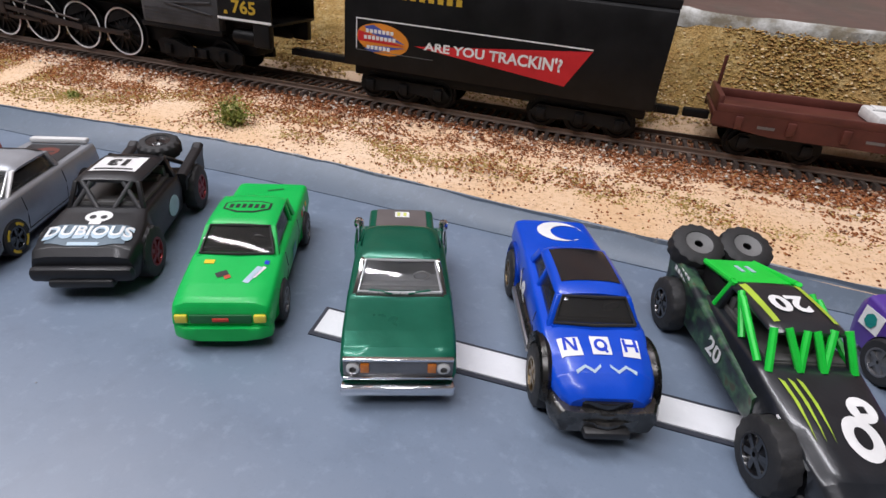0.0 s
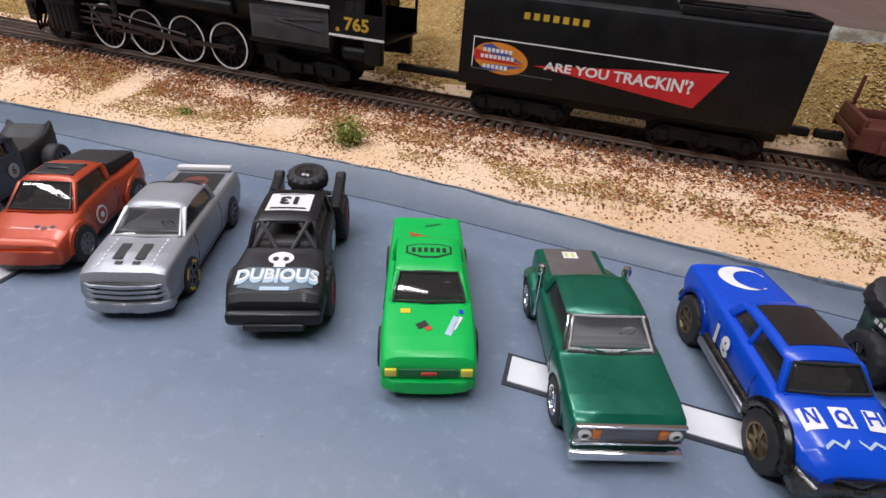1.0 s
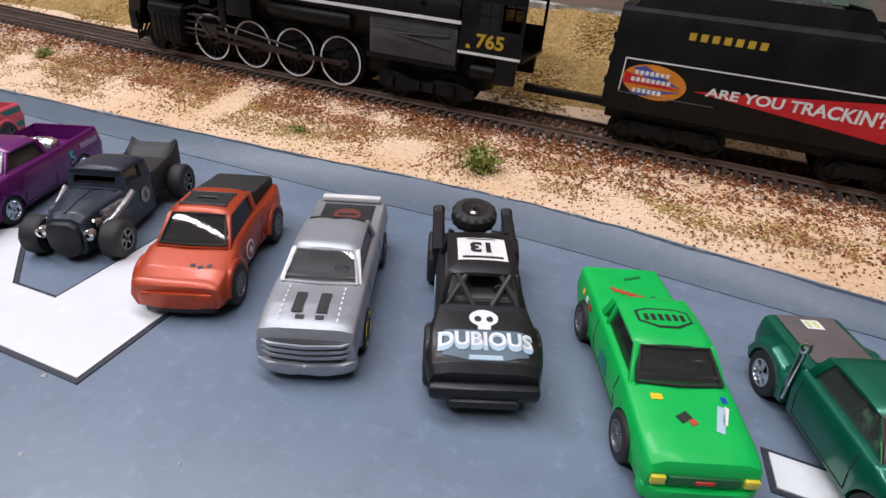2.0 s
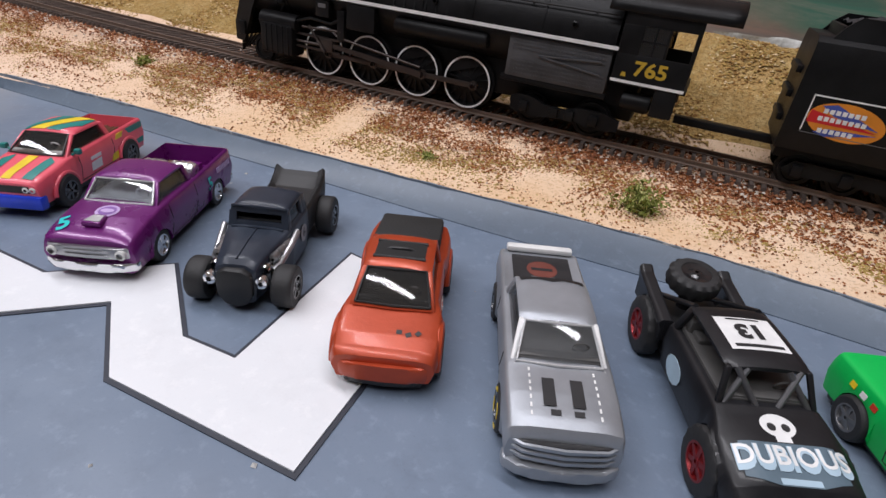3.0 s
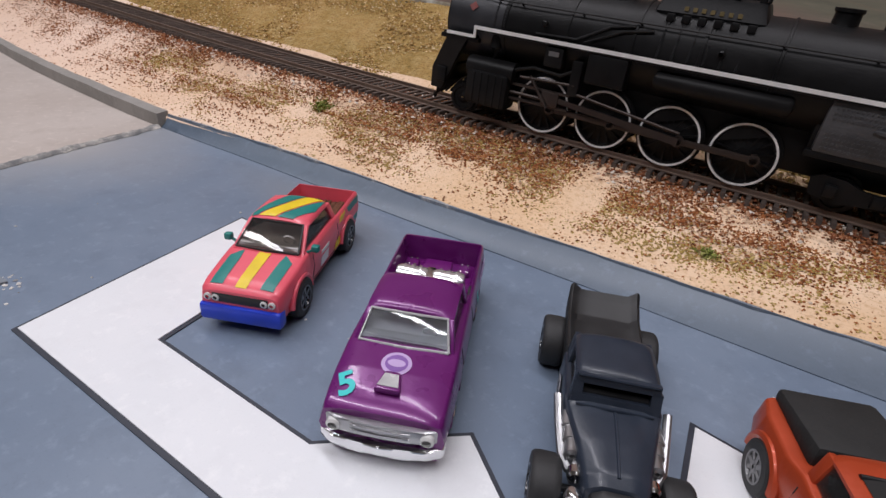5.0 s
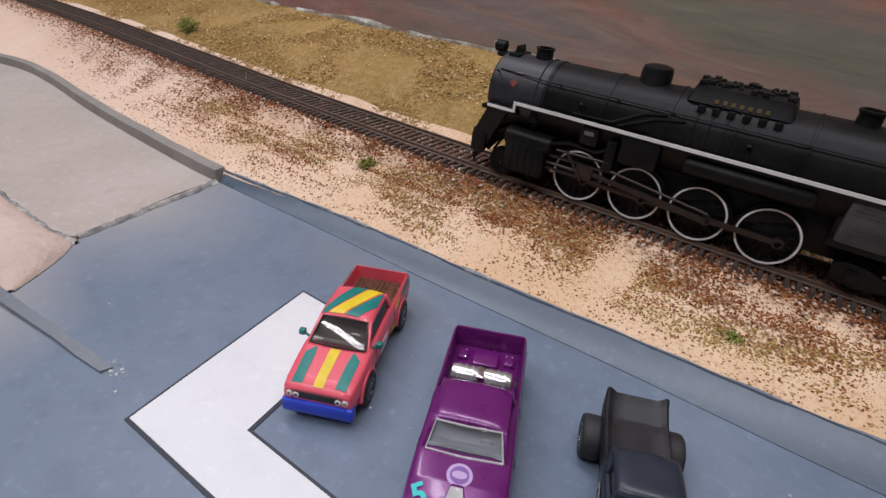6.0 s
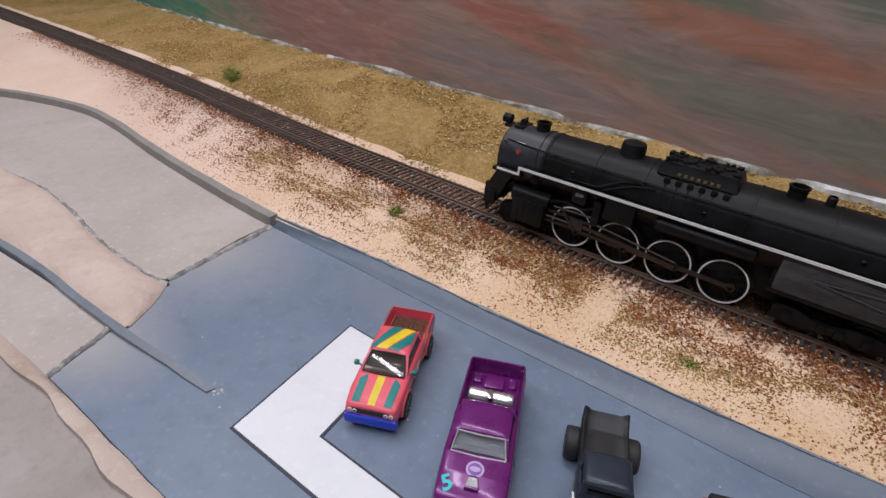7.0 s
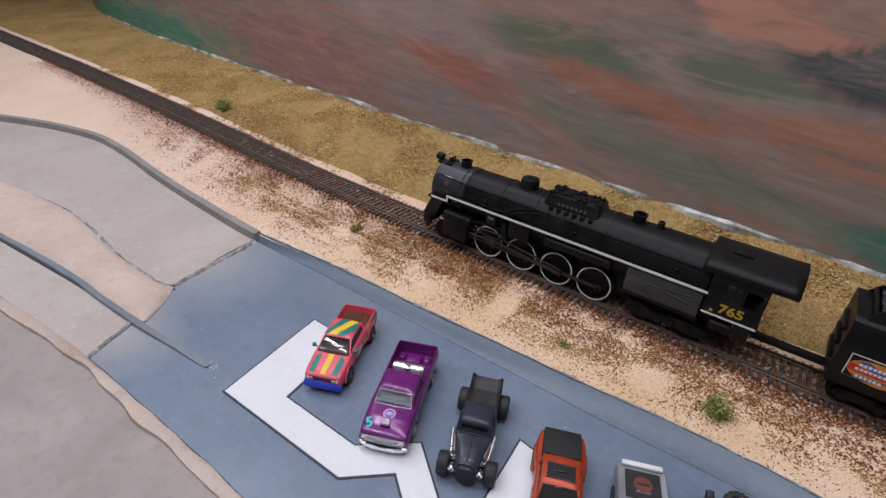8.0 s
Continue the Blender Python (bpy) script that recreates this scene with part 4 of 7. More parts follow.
def pink_truck():
    car = car_root("coral pink toy pickup with teal and yellow stripes", -3.548, -1.141, -56.2)
    paint = solid("coral_paint", (0.80, 0.105, 0.15), 0.36, coat=0.2, vary=0.06)
    h = Hull([(-36, 11.5, 17, 9.6, 17), (-35, 12, 18.6, 10.4, 18.6), (-34.4, 12, 18.8, 10.4, 18.7), (-34.2, 12, 18.8, 10.4, 12.5), (-12.6, 12.2, 18.6, 10.6, 12.5), (-12.4, 12.2, 18.6, 10.6, 18.2),
              (18, 12.4, 17.6, 8, 17.9), (23, 12.4, 16.8, 8, 17.3), (32, 12, 15.4, 7.5, 16.0), (35, 11.6, 14.6, 7, 15), (36, 11, 13.4, 7, 13.8)], 5.2, [(22.5, 6, 7.4), (-21, 6, 7.4)])
    hull_part(car, h, paint)
    door_lines(car, h, -10.5, 12.5, 6.4, 16.4)
    chassis(car, -33, 33, 10)
    roof = cabin(car, (18.2, -12.2), (9, -10), 11.6, 9.8, 17.6, 24.8, paint, TINTED, inside=INTERIOR_GREY)
    four_wheels(car, 22.5, -21, 11.6, 6.4, 6.4, 4.6, BLACK_GLOSS, 6)
    flare(car, 22.5, 12.6, 6.9, 0.9, paint, 6.2)
    flare(car, -21, 12.6, 6.9, 0.8, paint, 6.2)
    part("front_bumper", bm_box(33, 37.2, -12.4, 12.4, 4.0, 9.4, 1.0), solid("blue_plastic", (0.01, 0.05, 0.60), 0.35, coat=0.3), car, "bright blue front spoiler")
    part("grille", bm_box(35.2, 36.3, -8.4, 8.4, 10.2, 13.0, 0.3), BLACK, car)
    for s in (-1, 1):
        for k in (7.2, 9.6):
            part("headlight", bm_lathe([(1.1, 35.6), (1.1, 36.5), (0.6, 36.7)], 12, "x", None, (0, s * k, 11.6)), CLEAR_LENS, car)
        part("mirror", bm_box(13.2, 15.4, s * 14.2 - 1.2, s * 14.2 + 1.2, 18.2, 20.4, 0.5), TEAL_PRINT, car)
        part("mirror_arm", bm_rod((14.3, s * 11.4, 17.6), (14.3, s * 13.6, 18.8), 0.45), TEAL_PRINT, car)
    film(car, "stripe", [(18.8, -1.9), (35, -1.7), (35, 1.7), (18.8, 1.9)], h.z, YELLOW_PRINT)
    for s in (-1, 1):
        film(car, "stripe", [(18.8, s * 6.6), (22, s * 9.8), (34.5, s * 9.4), (34.5, s * 5.6), (23, s * 6.0)], h.z, TEAL_PRINT)
        part("stripe", bm_prism([(-13, s * (h.side(-13, 8) + 0.15), 7), (-8, s * (h.side(-8, 8) + 0.15), 7), (-14, s * (h.side(-14, 17) + 0.15), 17.4), (-19, s * (h.side(-19, 17) + 0.15), 17.4)], (0, s * 0.12, 0)), YELLOW_PRINT, car)
        part("stripe", bm_prism([(-30, s * (h.side(-30, 8) + 0.2), 8), (-34.5, s * (h.side(-34, 8) + 0.2), 8), (-34.5, s * (h.side(-34, 17) + 0.2), 17.6), (-21, s * (h.side(-21, 17) + 0.2), 17.6)], (0, s * 0.12, 0)), TEAL_PRINT, car)
        part("door_panel", bm_prism([(-1, s * (h.side(-1, 8) + 0.15), 8), (6, s * (h.side(6, 8) + 0.15), 8), (6, s * (h.side(6, 14) + 0.15), 14), (-1, s * (h.side(-1, 14) + 0.15), 14)], (0, s * 0.15, 0)), WHITE_PRINT, car, "small white race panel")
    film(car, "stripe", [(8.2, -6.6), (8.2, -1.2), (2, 2.6), (-9.2, 8.6), (-9.2, 3.2), (0, -1.6)], roof, YELLOW_PRINT)
    film(car, "stripe", [(8.2, -0.6), (8.2, 4.6), (1, 9.0), (-8.6, 9.0), (2, 3.2)], roof, TEAL_PRINT)
    film(car, "stripe", [(6.4, -9.0), (8.2, -9.0), (8.2, -7.2), (0, -2.2), (-9.2, 2.6), (-9.2, -2.8), (-2, -6.0)], roof, TEAL_PRINT)
    load = solid("rusty_load", (0.16, 0.07, 0.04), 0.6, 0.3, vary=0.5, scale=500)
    part("bed_floor", bm_box(-33.4, -13.4, -9.6, 9.6, 12.4, 13.4, 0.2), load, car, "ribbed brown bed floor")
    for k in range(18):
        y = -9 + k
        part("bed_rib", bm_rod((-33, y, 13.4 + random.uniform(0, 0.6)), (-14, y + random.uniform(-0.5, 0.5), 13.5 + random.uniform(0, 0.5)), random.uniform(0.35, 0.6), 6), load, car)
    part("tailgate", bm_box(-36.4, -35.6, -9.5, 9.5, 9, 17.4, 0.3), paint, car)


def purple_truck():
    car = car_root("glossy purple low toy pickup with chrome bumpers and twin tanks", -2.945, -1.128, -56.8)
    paint = solid("purple_paint", (0.150, 0.010, 0.155), 0.28, 0.2, coat=0.4, vary=0.06)
    h = Hull([(-39.4, 13, 16.5, 11, 16.5), (-38.4, 13.4, 18.5, 11.4, 18.5), (-37.2, 13.6, 18.7, 11.6, 18.7), (-36.9, 13.6, 18.7, 11.6, 10.5), (-6.4, 13.8, 17.8, 11.8, 10.5), (-6.2, 13.8, 17.8, 11.8, 17.4),
              (18, 13.9, 17.6, 8, 18.4), (20, 13.9, 17.5, 8, 18.2), (28, 13.8, 16.6, 8, 17.6), (34, 13.6, 15.4, 7.5, 16.4), (37.2, 13.4, 14.4, 7.5, 15.2), (38.2, 13.2, 13.4, 7.5, 14.2)], 3.4, [(23, 4.6, 6.3), (-22, 4.6, 6.3)], bulge=0.9)
    hull_part(car, h, paint)
    door_lines(car, h, -4.5, 14.5, 4.6, 16.6)
    chassis(car, -35, 36, 11.5, 1.6, 7)
    roof = cabin(car, (19.6, -6.2), (13.2, -4), 12.6, 11.0, 17.4, 24.6, paint, CLEAR, 0.6, 1.3, solid("silver_interior", (0.80, 0.84, 0.88), 0.35, 0.2))
    four_wheels(car, 23, -22, 12.6, 5.6, 5.6, 3.6, CHROME, 5, 0.66)
    part("front_bumper", vee_bar(39.6, 14.2, 2.2, 4.4, 7.4, 2.6, 0.7), CHROME, car, "pointed chrome bumper")
    bm = vee_bar(39.4, 13.2, 2.0, 8.8, 12.4, 0.8, 0.4)
    for k in range(2):
        join(bm, vee_bar(39.9, 8.4, 1.2, 9.6 + 1.4 * k, 10.2 + 1.4 * k, 0.6, 0.15))
    part("grille", bm, SOFT_CHROME, car)
    for s in (-1, 1):
        part("headlight", bm_lathe([(1.6, 38.6), (1.6, 39.8), (1.0, 40.2)], 16, "x", None, (0, s * 10.4, 10.4)), CLEAR_LENS, car)
        part("tail_light", bm_box(-38.6, -37.6, s * 11.6 - 0.8, s * 11.6 + 0.8, 9.5, 14, 0.3), RED_PRINT, car)
    part("rear_bumper", bm_box(-39.6, -37.6, -13.8, 13.8, 4.6, 7.4, 0.8), CHROME, car)
    bm = bm_prism([(28.6, -1.8, 16.6), (34.6, -3.0, 16.6), (34.6, 3.0, 16.6), (28.6, 1.8, 16.6)], (0, 0, 1.7))
    bmesh.ops.bevel(bm, geom=bm.edges[:], offset=0.5, segments=2, affect="EDGES", profile=0.5)
    part("hood_scoop", bm, paint, car)
    part("scoop_top", bm_prism([(29.8, -1.6, 18.2), (33.8, -2.4, 18.2), (33.8, 2.4, 18.2), (29.8, 1.6, 18.2)], (0, 0, 0.3)), PANE_EDGE, car, "bright silver scoop plate")
    lilac = solid("lilac_print", (0.50, 0.36, 0.62), 0.4)
    film(car, "round_emblem", disc_pts(25.6, 0, 3.6), h.z, lilac, "pale lilac round emblem", 0.2)
    film(car, "emblem_core", disc_pts(25.6, 0, 2.7, 2.7), h.z, solid("violet_print", (0.22, 0.10, 0.36), 0.4), "", 0.26)
    film(car, "emblem_core", disc_pts(25.6, 0, 1.2, 2.1), h.z, lilac, "", 0.32)
    lettering("hood_number", "5", 8.5, on_top(h.z, 33.2, -9.4, 90 + 24), CYAN_PRINT, car, 0.03, "cyan race number")
    for s in (-1, 1):
        lettering("side_number", "5", 7, on_side(h, -16, 11.5, s), CYAN_PRINT, car, 0.03)
        for k in range(9):
            part("side_lettering", bm_prism([(-23 - 1.4 * k, s * (h.side(-24, 14) + 0.3), 13.2), (-24 - 1.4 * k, s * (h.side(-24, 14) + 0.3), 13.2), (-24 - 1.4 * k, s * (h.side(-24, 15.4) + 0.3), 15.2), (-23 - 1.4 * k, s * (h.side(-24, 15.4) + 0.3), 15.2)], (0, s * 0.1, 0)), lilac, car)
    for s in (-1, 1):
        y = s * 5.4
        bm = bm_lathe([(0.8, -5.0), (3.0, -4.6), (3.4, -3.6), (3.4, 3.6), (3.0, 4.6), (0.8, 5.0)], 20, "y", None, (-14.6, y, 16.8))
        for k in (-2.4, 0, 2.4):
            bm_lathe([(3.3, k - 0.4), (3.75, k - 0.3), (3.75, k + 0.3), (3.3, k + 0.4)], 20, "y", bm, (-14.6, y, 16.8))
        part("chrome_tank", bm, solid("polished_tank", (0.82, 0.82, 0.84), 0.2, 0.85, vary=0.05), car)
    part("tank_fitting", bm_box(-17.6, -11.6, -1.5, 1.5, 13.4, 19.6, 0.7), CHROME, car)
    part("bed_floor", bm_box(-35.3, -6.6, -11.2, 11.2, 10.3, 11.0, 0.2), paint, car)
    bm = bm_box(-32.5, -24.5, -4.5, 4.5, 10.8, 13.8, 0.6)
    for s in (-1, 1):
        bm_box(-33, -28, s * 8.5 - 1.8, s * 8.5 + 1.8, 10.8, 12.6, 0.4, bm)
    part("bed_box", bm, paint, car)
    for x in (-32.5, -28.5):
        for y in (-9.5, -7.5, 7.5, 9.5):
            part("bolt", bm_lathe([(0.5, 12.4), (0.5, 13.1), (0.2, 13.3)], 8, "z", None, (x, y, 0)), CHROME, car)


def hot_rod():
    car = car_root("matte charcoal hot rod pickup with open engine", -2.44, -1.00, -58.6, "toy hot rod")
    paint = solid("charcoal_paint", (0.022, 0.030, 0.046), 0.32, 0.0, coat=0.1, vary=0.15, spec=0.4)
    h = Hull([(-8, 9.8, 17.6, 6, 17.8), (-6, 10.4, 18.2, 6, 18.4), (9.5, 10.3, 18.2, 5.4, 18.6), (11.6, 9.8, 17.6, 5.2, 18.4), (20, 7.6, 16.8, 4.2, 17.9), (27.5, 6.0, 15.6, 3.2, 16.8), (29.6, 5.5, 14.4, 3, 15.6), (30.2, 4.8, 13.2, 2.6, 13.8)], 3.4, bulge=0.4)
    hull_part(car, h, paint)
    part("hood_crease", bm_path([(11.6, 0, 18.4), (20, 0, 17.95), (28, 0, 16.7)], 0.35, 6), paint, car)
    chassis(car, -34, 30, 4.5, 2.6, 6.5)
    roof = cabin(car, (10.6, -7.6), (8.2, -7.4), 10, 9.0, 18.2, 24.2, paint, SMOKE, 0.7, 2.2, inside=BLACK, front_pane=False, b_pillar=-3)

    def front(y, z):
        return (10.6 - 2.2 * (z - 18.2) / 6.0, y, z)

    for y0, y1, z0, z1 in ((-9.4, 9.4, 18.0, 19.7), (-9.0, 9.0, 22.2, 24.2), (-9.5, -7.2, 19.4, 22.5), (7.2, 9.5, 19.4, 22.5)):
        part("windshield_frame", bm_prism([front(y0, z0), front(y1, z0), front(y1, z1), front(y0, z1)], (-1.2, 0, -0.3)), paint, car)
    part("cowl_trim", bm_path([(11.4, 8.2, 18.2), (12.0, 0, 18.7), (11.4, -8.2, 18.2)], 0.35, 6), paint, car)
    part("visor", bm_path([(8.9, 8.6, 24.2), (9.5, 0, 24.7), (8.9, -8.6, 24.2)], 0.4, 6), paint, car)
    bed = Hull([(-33, 9.4, 22.4, 6.4, 20.6), (-31, 9.5, 20.4, 6.6, 19.2), (-26, 9.6, 18.0, 7, 16.6), (-14, 9.7, 16.8, 7.4, 15.8), (-8.4, 9.7, 16.8, 7.4, 15.9)], 6.0, bulge=0.2)
    part("pickup_bed", bed.mesh(), solid("satin_black", (0.012, 0.012, 0.013), 0.5), car, "black dished bed cover")
    for x, r, w in ((24.5, 6.6, 6.2), (-24.5, 7.2, 6.0)):
        a = make_wheel(car, x, 13.0 if x > 0 else 12.4, r, w, BLACK_GLOSS, 5, 0.55, 1)
        again(a, at_mm(x, -13.0 if x > 0 else -12.4, r + 0.02, 0, 0, 180))
        part("axle", bm_rod((x, -12, r), (x, 12, r), 0.9), BLACK, car)
    for s in (-1, 1):
        part("headlight", bm_lathe([(0.7, 27.4), (1.8, 28.4), (2.0, 30.2), (1.8, 30.8), (0.8, 31.1)], 16, "x", None, (0, s * 7.6, 10.6)), CHROME, car)
        part("lamp_bucket", bm_lathe([(0.6, 23.6), (1.6, 24.4), (1.7, 26.2), (1.2, 26.8)], 14, "x", None, (0, s * 7.4, 12.6)), CHROME, car)
        bm = None
        for k in range(3):
            x = 13.4 + 3.4 * k
            bm = bm_lathe([(0.5, -2.4), (1.5, -2.0), (1.5, 2.0), (0.5, 2.4)], 12, "x", bm, (x, s * (9.4 - 0.5 * k), 14.4 - 0.2 * k))
        part("exhaust_header", bm, SOFT_CHROME, car)
        part("exhaust_pipe", bm_path([(23.5, s * 8.6, 11.0), (20.5, s * 10.2, 12.2), (14, s * 11.2, 14.4), (8.5, s * 11.8, 17.0)], 1.0, 10), SOFT_CHROME, car)
        part("engine_block", bm_box(12, 24, s * 6.4 - 1.8, s * 6.4 + 1.8, 7.5, 13.2, 0.6), DULL_METAL, car)
        part("lamp_post", bm_rod((27.8, s * 3.6, 9), (28.2, s * 7.6, 9.6), 0.5), CHROME, car)
        y = lambda x, z: s * (h.side(x, z) + 0.25)
        part("door_roundel", bm_prism([(0 + 3 * math.cos(a), y(0, 12), 12 + 3 * math.sin(a)) for a in np.linspace(0, 2 * math.pi, 18)[:-1]], (0, s * 0.1, 0)), solid("grey_print", (0.30, 0.30, 0.32), 0.5), car)
        lettering("door_number", "6", 4.6, on_side(h, 0, 12, s, 0.45), BLACK_PRINT, car, 0.03)
    shell = [(-5.0, 13.6), (-5.4, 10.5), (-5.2, 6.5), (-3.2, 3.6), (0, 2.6), (3.2, 3.6), (5.2, 6.5), (5.4, 10.5), (5.0, 13.6), (2.6, 15.0), (-2.6, 15.0)]
    bm = bm_prism([(29.6, y, z) for y, z in shell], (2.4, 0, -0.4))
    bmesh.ops.bevel(bm, geom=bm.edges[:], offset=0.6, segments=2, affect="EDGES", profile=0.5)
    part("grille_shell", bm, solid("black_grille", (0.010, 0.010, 0.011), 0.5), car, "rounded black grille shell")


def orange_truck():
    car = car_root("metallic orange toy pickup with a black bed cover", -1.893, -0.981, -58.4)
    paint = solid("burnt_orange_paint", (0.44, 0.056, 0.016), 0.36, 0.25, coat=0.2, vary=0.10)
    h = Hull([(-32, 11.4, 15, 9, 15.2), (-31, 11.8, 17.4, 9.4, 17.8), (-26, 13.0, 17.0, 9.4, 17.8), (-14, 13.0, 17.0, 9.4, 17.8), (-9, 12, 17.6, 9.6, 18.0), (-8.6, 12, 17.6, 9.6, 17.8), (10, 12.0, 16.6, 8.4, 17.0), (13, 12.6, 16.4, 8, 16.8), (16.5, 13.4, 16.0, 8, 16.4), (25, 13.4, 13.8, 8.6, 14.4), (29.2, 12.8, 12.4, 8.6, 13.0), (30.6, 12.2, 11.0, 8.6, 11.5)], 4.6, [(20, 6, 7.4), (-19.5, 6, 7.4)])
    hull_part(car, h, paint)
    door_lines(car, h, -8, 11, 6, 15)
    chassis(car, -30, 30, 10)
    roof = cabin(car, (16.6, -9.5), (8.6, -9.6), 11.4, 9.4, 16.6, 24.6, paint, TINTED, 0.5, 1.5, rear_pane=False)
    # the roof is not cut: a black film paints the shade of the opening
    film(car, "sunroof", rect_pts(0.8, 0, 8.2, 14.0), roof, solid("dark_opening", (0.008, 0.008, 0.008), 0.7), "dark film painted as the shade inside an open sunroof", 0.16)
    for x in (-3.5, 5.1):
        part("sunroof_frame", bm_rod((x, -7.2, roof(x, 7) + 0.2), (x, 7.2, roof(x, 7) + 0.2), 0.5), BLACK, car)
    part("roll_bar", bm_path([(0.6, -5.5, 23.8), (1.0, -2.5, 25.6), (1.0, 2.5, 25.6), (0.6, 5.5, 23.8)], 0.6), BLACK, car)
    cover = solid("black_canvas", (0.013, 0.013, 0.013), 0.7, relief=0.6)
    bm = bm_box(-31.6, -11.2, -10.2, 10.2, 17.0, 20.6, 1.2)
    for v in bm.verts:
        v.co.z += 2.6 * (v.co.x + 31.6) / 22.2 if v.co.z > 18.5 else 0
    part("bed_cover", bm, cover, car, "black canvas bed cover")
    four_wheels(car, 20, -19.5, 12.2, 6.5, 6.5, 4.6, DULL_METAL, 8, 0.6)
    for x in (20, -19.5):
        flare(car, x, 13.0, 7.1, 1.3, paint, 6.2)
    part("front_bumper", vee_bar(31.4, 12.6, 3.0, 4.8, 9.6, 0.8, 0.9), paint, car)
    part("air_dam", vee_bar(30.8, 10, 3.0, 3.0, 5.0, 0.8), BLACK, car)
    for k in range(3):
        film(car, "hood_mark", rect_pts(24 + 0.6 * (k % 2), 3 + 2.4 * k, 1.3, 1.5, 25 * k), h.z, BLACK_PRINT)
    for s in (-1, 1):
        yy = s * (h.side(6, 10) + 0.3)
        for r, m, d in ((3.4, WHITE_PRINT, 0.0), (2.6, paint, 0.14), (1.1, WHITE_PRINT, 0.28)):
            part("door_roundel", bm_prism([(5 + r * math.cos(a), yy + s * d, 10 + r * math.sin(a)) for a in np.linspace(0, 2 * math.pi, 20)[:-1]], (0, s * 0.1, 0)), m, car)


def silver_truck():
    car = car_root("bare silver toy pickup with a black hood number", -1.460, -0.890, -58.3)
    paint = solid("bare_silver", (0.36, 0.38, 0.41), 0.38, 0.5, vary=0.12, scale=60)
    h = Hull([(-37, 11.6, 15, 9.4, 15), (-36, 12.2, 17, 9.6, 17), (-34, 12.3, 17.2, 9.8, 17.0), (-14, 12.5, 17.2, 9.8, 16.6), (-13.8, 12.5, 17.2, 9.8, 17.2), (18, 12.6, 17.0, 8.4, 17.6), (19, 12.6, 16.9, 8.4, 17.4), (27, 12.5, 16.3, 8.2, 17.0), (33, 12.3, 15.4, 8, 16.0), (35.4, 12.2, 14.6, 8, 15.2), (36.4, 11.8, 12.8, 8, 13.2)], 3.6, [(22, 5, 6.6), (-22.5, 5, 6.6)])
    hull_part(car, h, paint)
    door_lines(car, h, -10.5, 13.5, 5, 15.8)
    chassis(car, -34, 34, 10.5, 1.8, 7)
    roof = cabin(car, (18.6, -12.6), (9, -10.5), 11.6, 9.6, 16.8, 23.6, paint, CLEAR, 0.5, 1.3, INTERIOR, front_frame=WHITE_PRINT)
    a = make_wheel(car, 22, 11.4, 5.9, 4.2, BLACK_GLOSS, 5, 0.62)
    again(a, at_mm(22, -11.4, 5.92, 0, 0, 180))
    a = make_wheel(car, -22.5, 11.4, 5.9, 4.2, BLACK_GLOSS, 5, 0.62)
    again(a, at_mm(-22.5, -11.4, 5.92, 0, 0, 180))
    for s in (-1, 1):
        for k in range(4):
            b = bm_prism([(4.9 * math.cos(t), s * 13.55, 4.9 * math.sin(t)) for t in np.linspace(0.2 + k * 1.57, 1.0 + k * 1.57, 6)] + [(4.0 * math.cos(t), s * 13.55, 4.0 * math.sin(t)) for t in np.linspace(1.0 + k * 1.57, 0.2 + k * 1.57, 6)], (0, s * 0.1, 0))
            o = part("tyre_lettering", b, YELLOW_PRINT, car)
            o.matrix_basis = at_mm(22, 0, 5.9)
    film(car, "bed_panel", rect_pts(-24.4, 0, 17, 17.6), h.z, BLACK_PRINT, "black bed panel with a round red emblem", 0.2)
    film(car, "bed_emblem", disc_pts(-25, 0, 4.6), h.z, solid("brick_print", (0.16, 0.042, 0.03), 0.5), "", 0.3)
    film(car, "bed_emblem", rect_pts(-20.5, 0, 1.2, 7), h.z, DULL_METAL, "", 0.3)
    film(car, "bed_emblem", rect_pts(-25, 0, 1.4, 6.4), h.z, BLACK_PRINT, "", 0.38)
    spoiler = bm_box(-37.4, -34.2, -10.4, 10.4, 17.2, 19.2, 0.8)
    part("spoiler", spoiler, solid("white_plastic", (0.74, 0.74, 0.73), 0.35), car, "white tail spoiler")
    film(car, "roof_band", [(-9.6, -8.6), (-7.4, -8.4), (-8.0, -4), (-6.9, 0), (-8.2, 3), (-7.2, 8.4), (-9.6, 8.6)], roof, BLACK_PRINT, "black roof lettering band", 0.16)
    lettering("hood_number", "11", 9.4, on_top(h.z, 27.2, -0.2, 90), BLACK_PRINT, car, 0.06, "black hood number", 1.35)
    film(car, "hood_mark", rect_pts(32.0, -2.2, 1.4, 2.2), h.z, BLACK_PRINT)
    film(car, "hood_mark", rect_pts(32.0, 2.8, 1.4, 2.2), h.z, BLACK_PRINT)
    part("grille", vee_bar(37.0, 11.8, 2.2, 7.0, 12.4, 1.8, 0.3), BLACK, car)
    for k in range(3):
        part("grille_slat", vee_bar(37.6, 11.9, 1.4, 7.9 + 1.7 * k, 8.8 + 1.7 * k, 2.0, 0.25), paint, car)
    part("front_bumper", vee_bar(38.2, 12.6, 3.4, 3.4, 6.6, 2.4, 0.8), paint, car)
    for s in (-1, 1):
        for k in range(7):
            film(car, "hood_dash", rect_pts(20.6 + 2.0 * k, s * 7.4, 1.1, 0.45), h.z, WHITE_PRINT, "", 0.22)
    part("rear_bumper", bm_box(-38.2, -36.4, -11.6, 11.6, 4, 7, 0.8), paint, car)


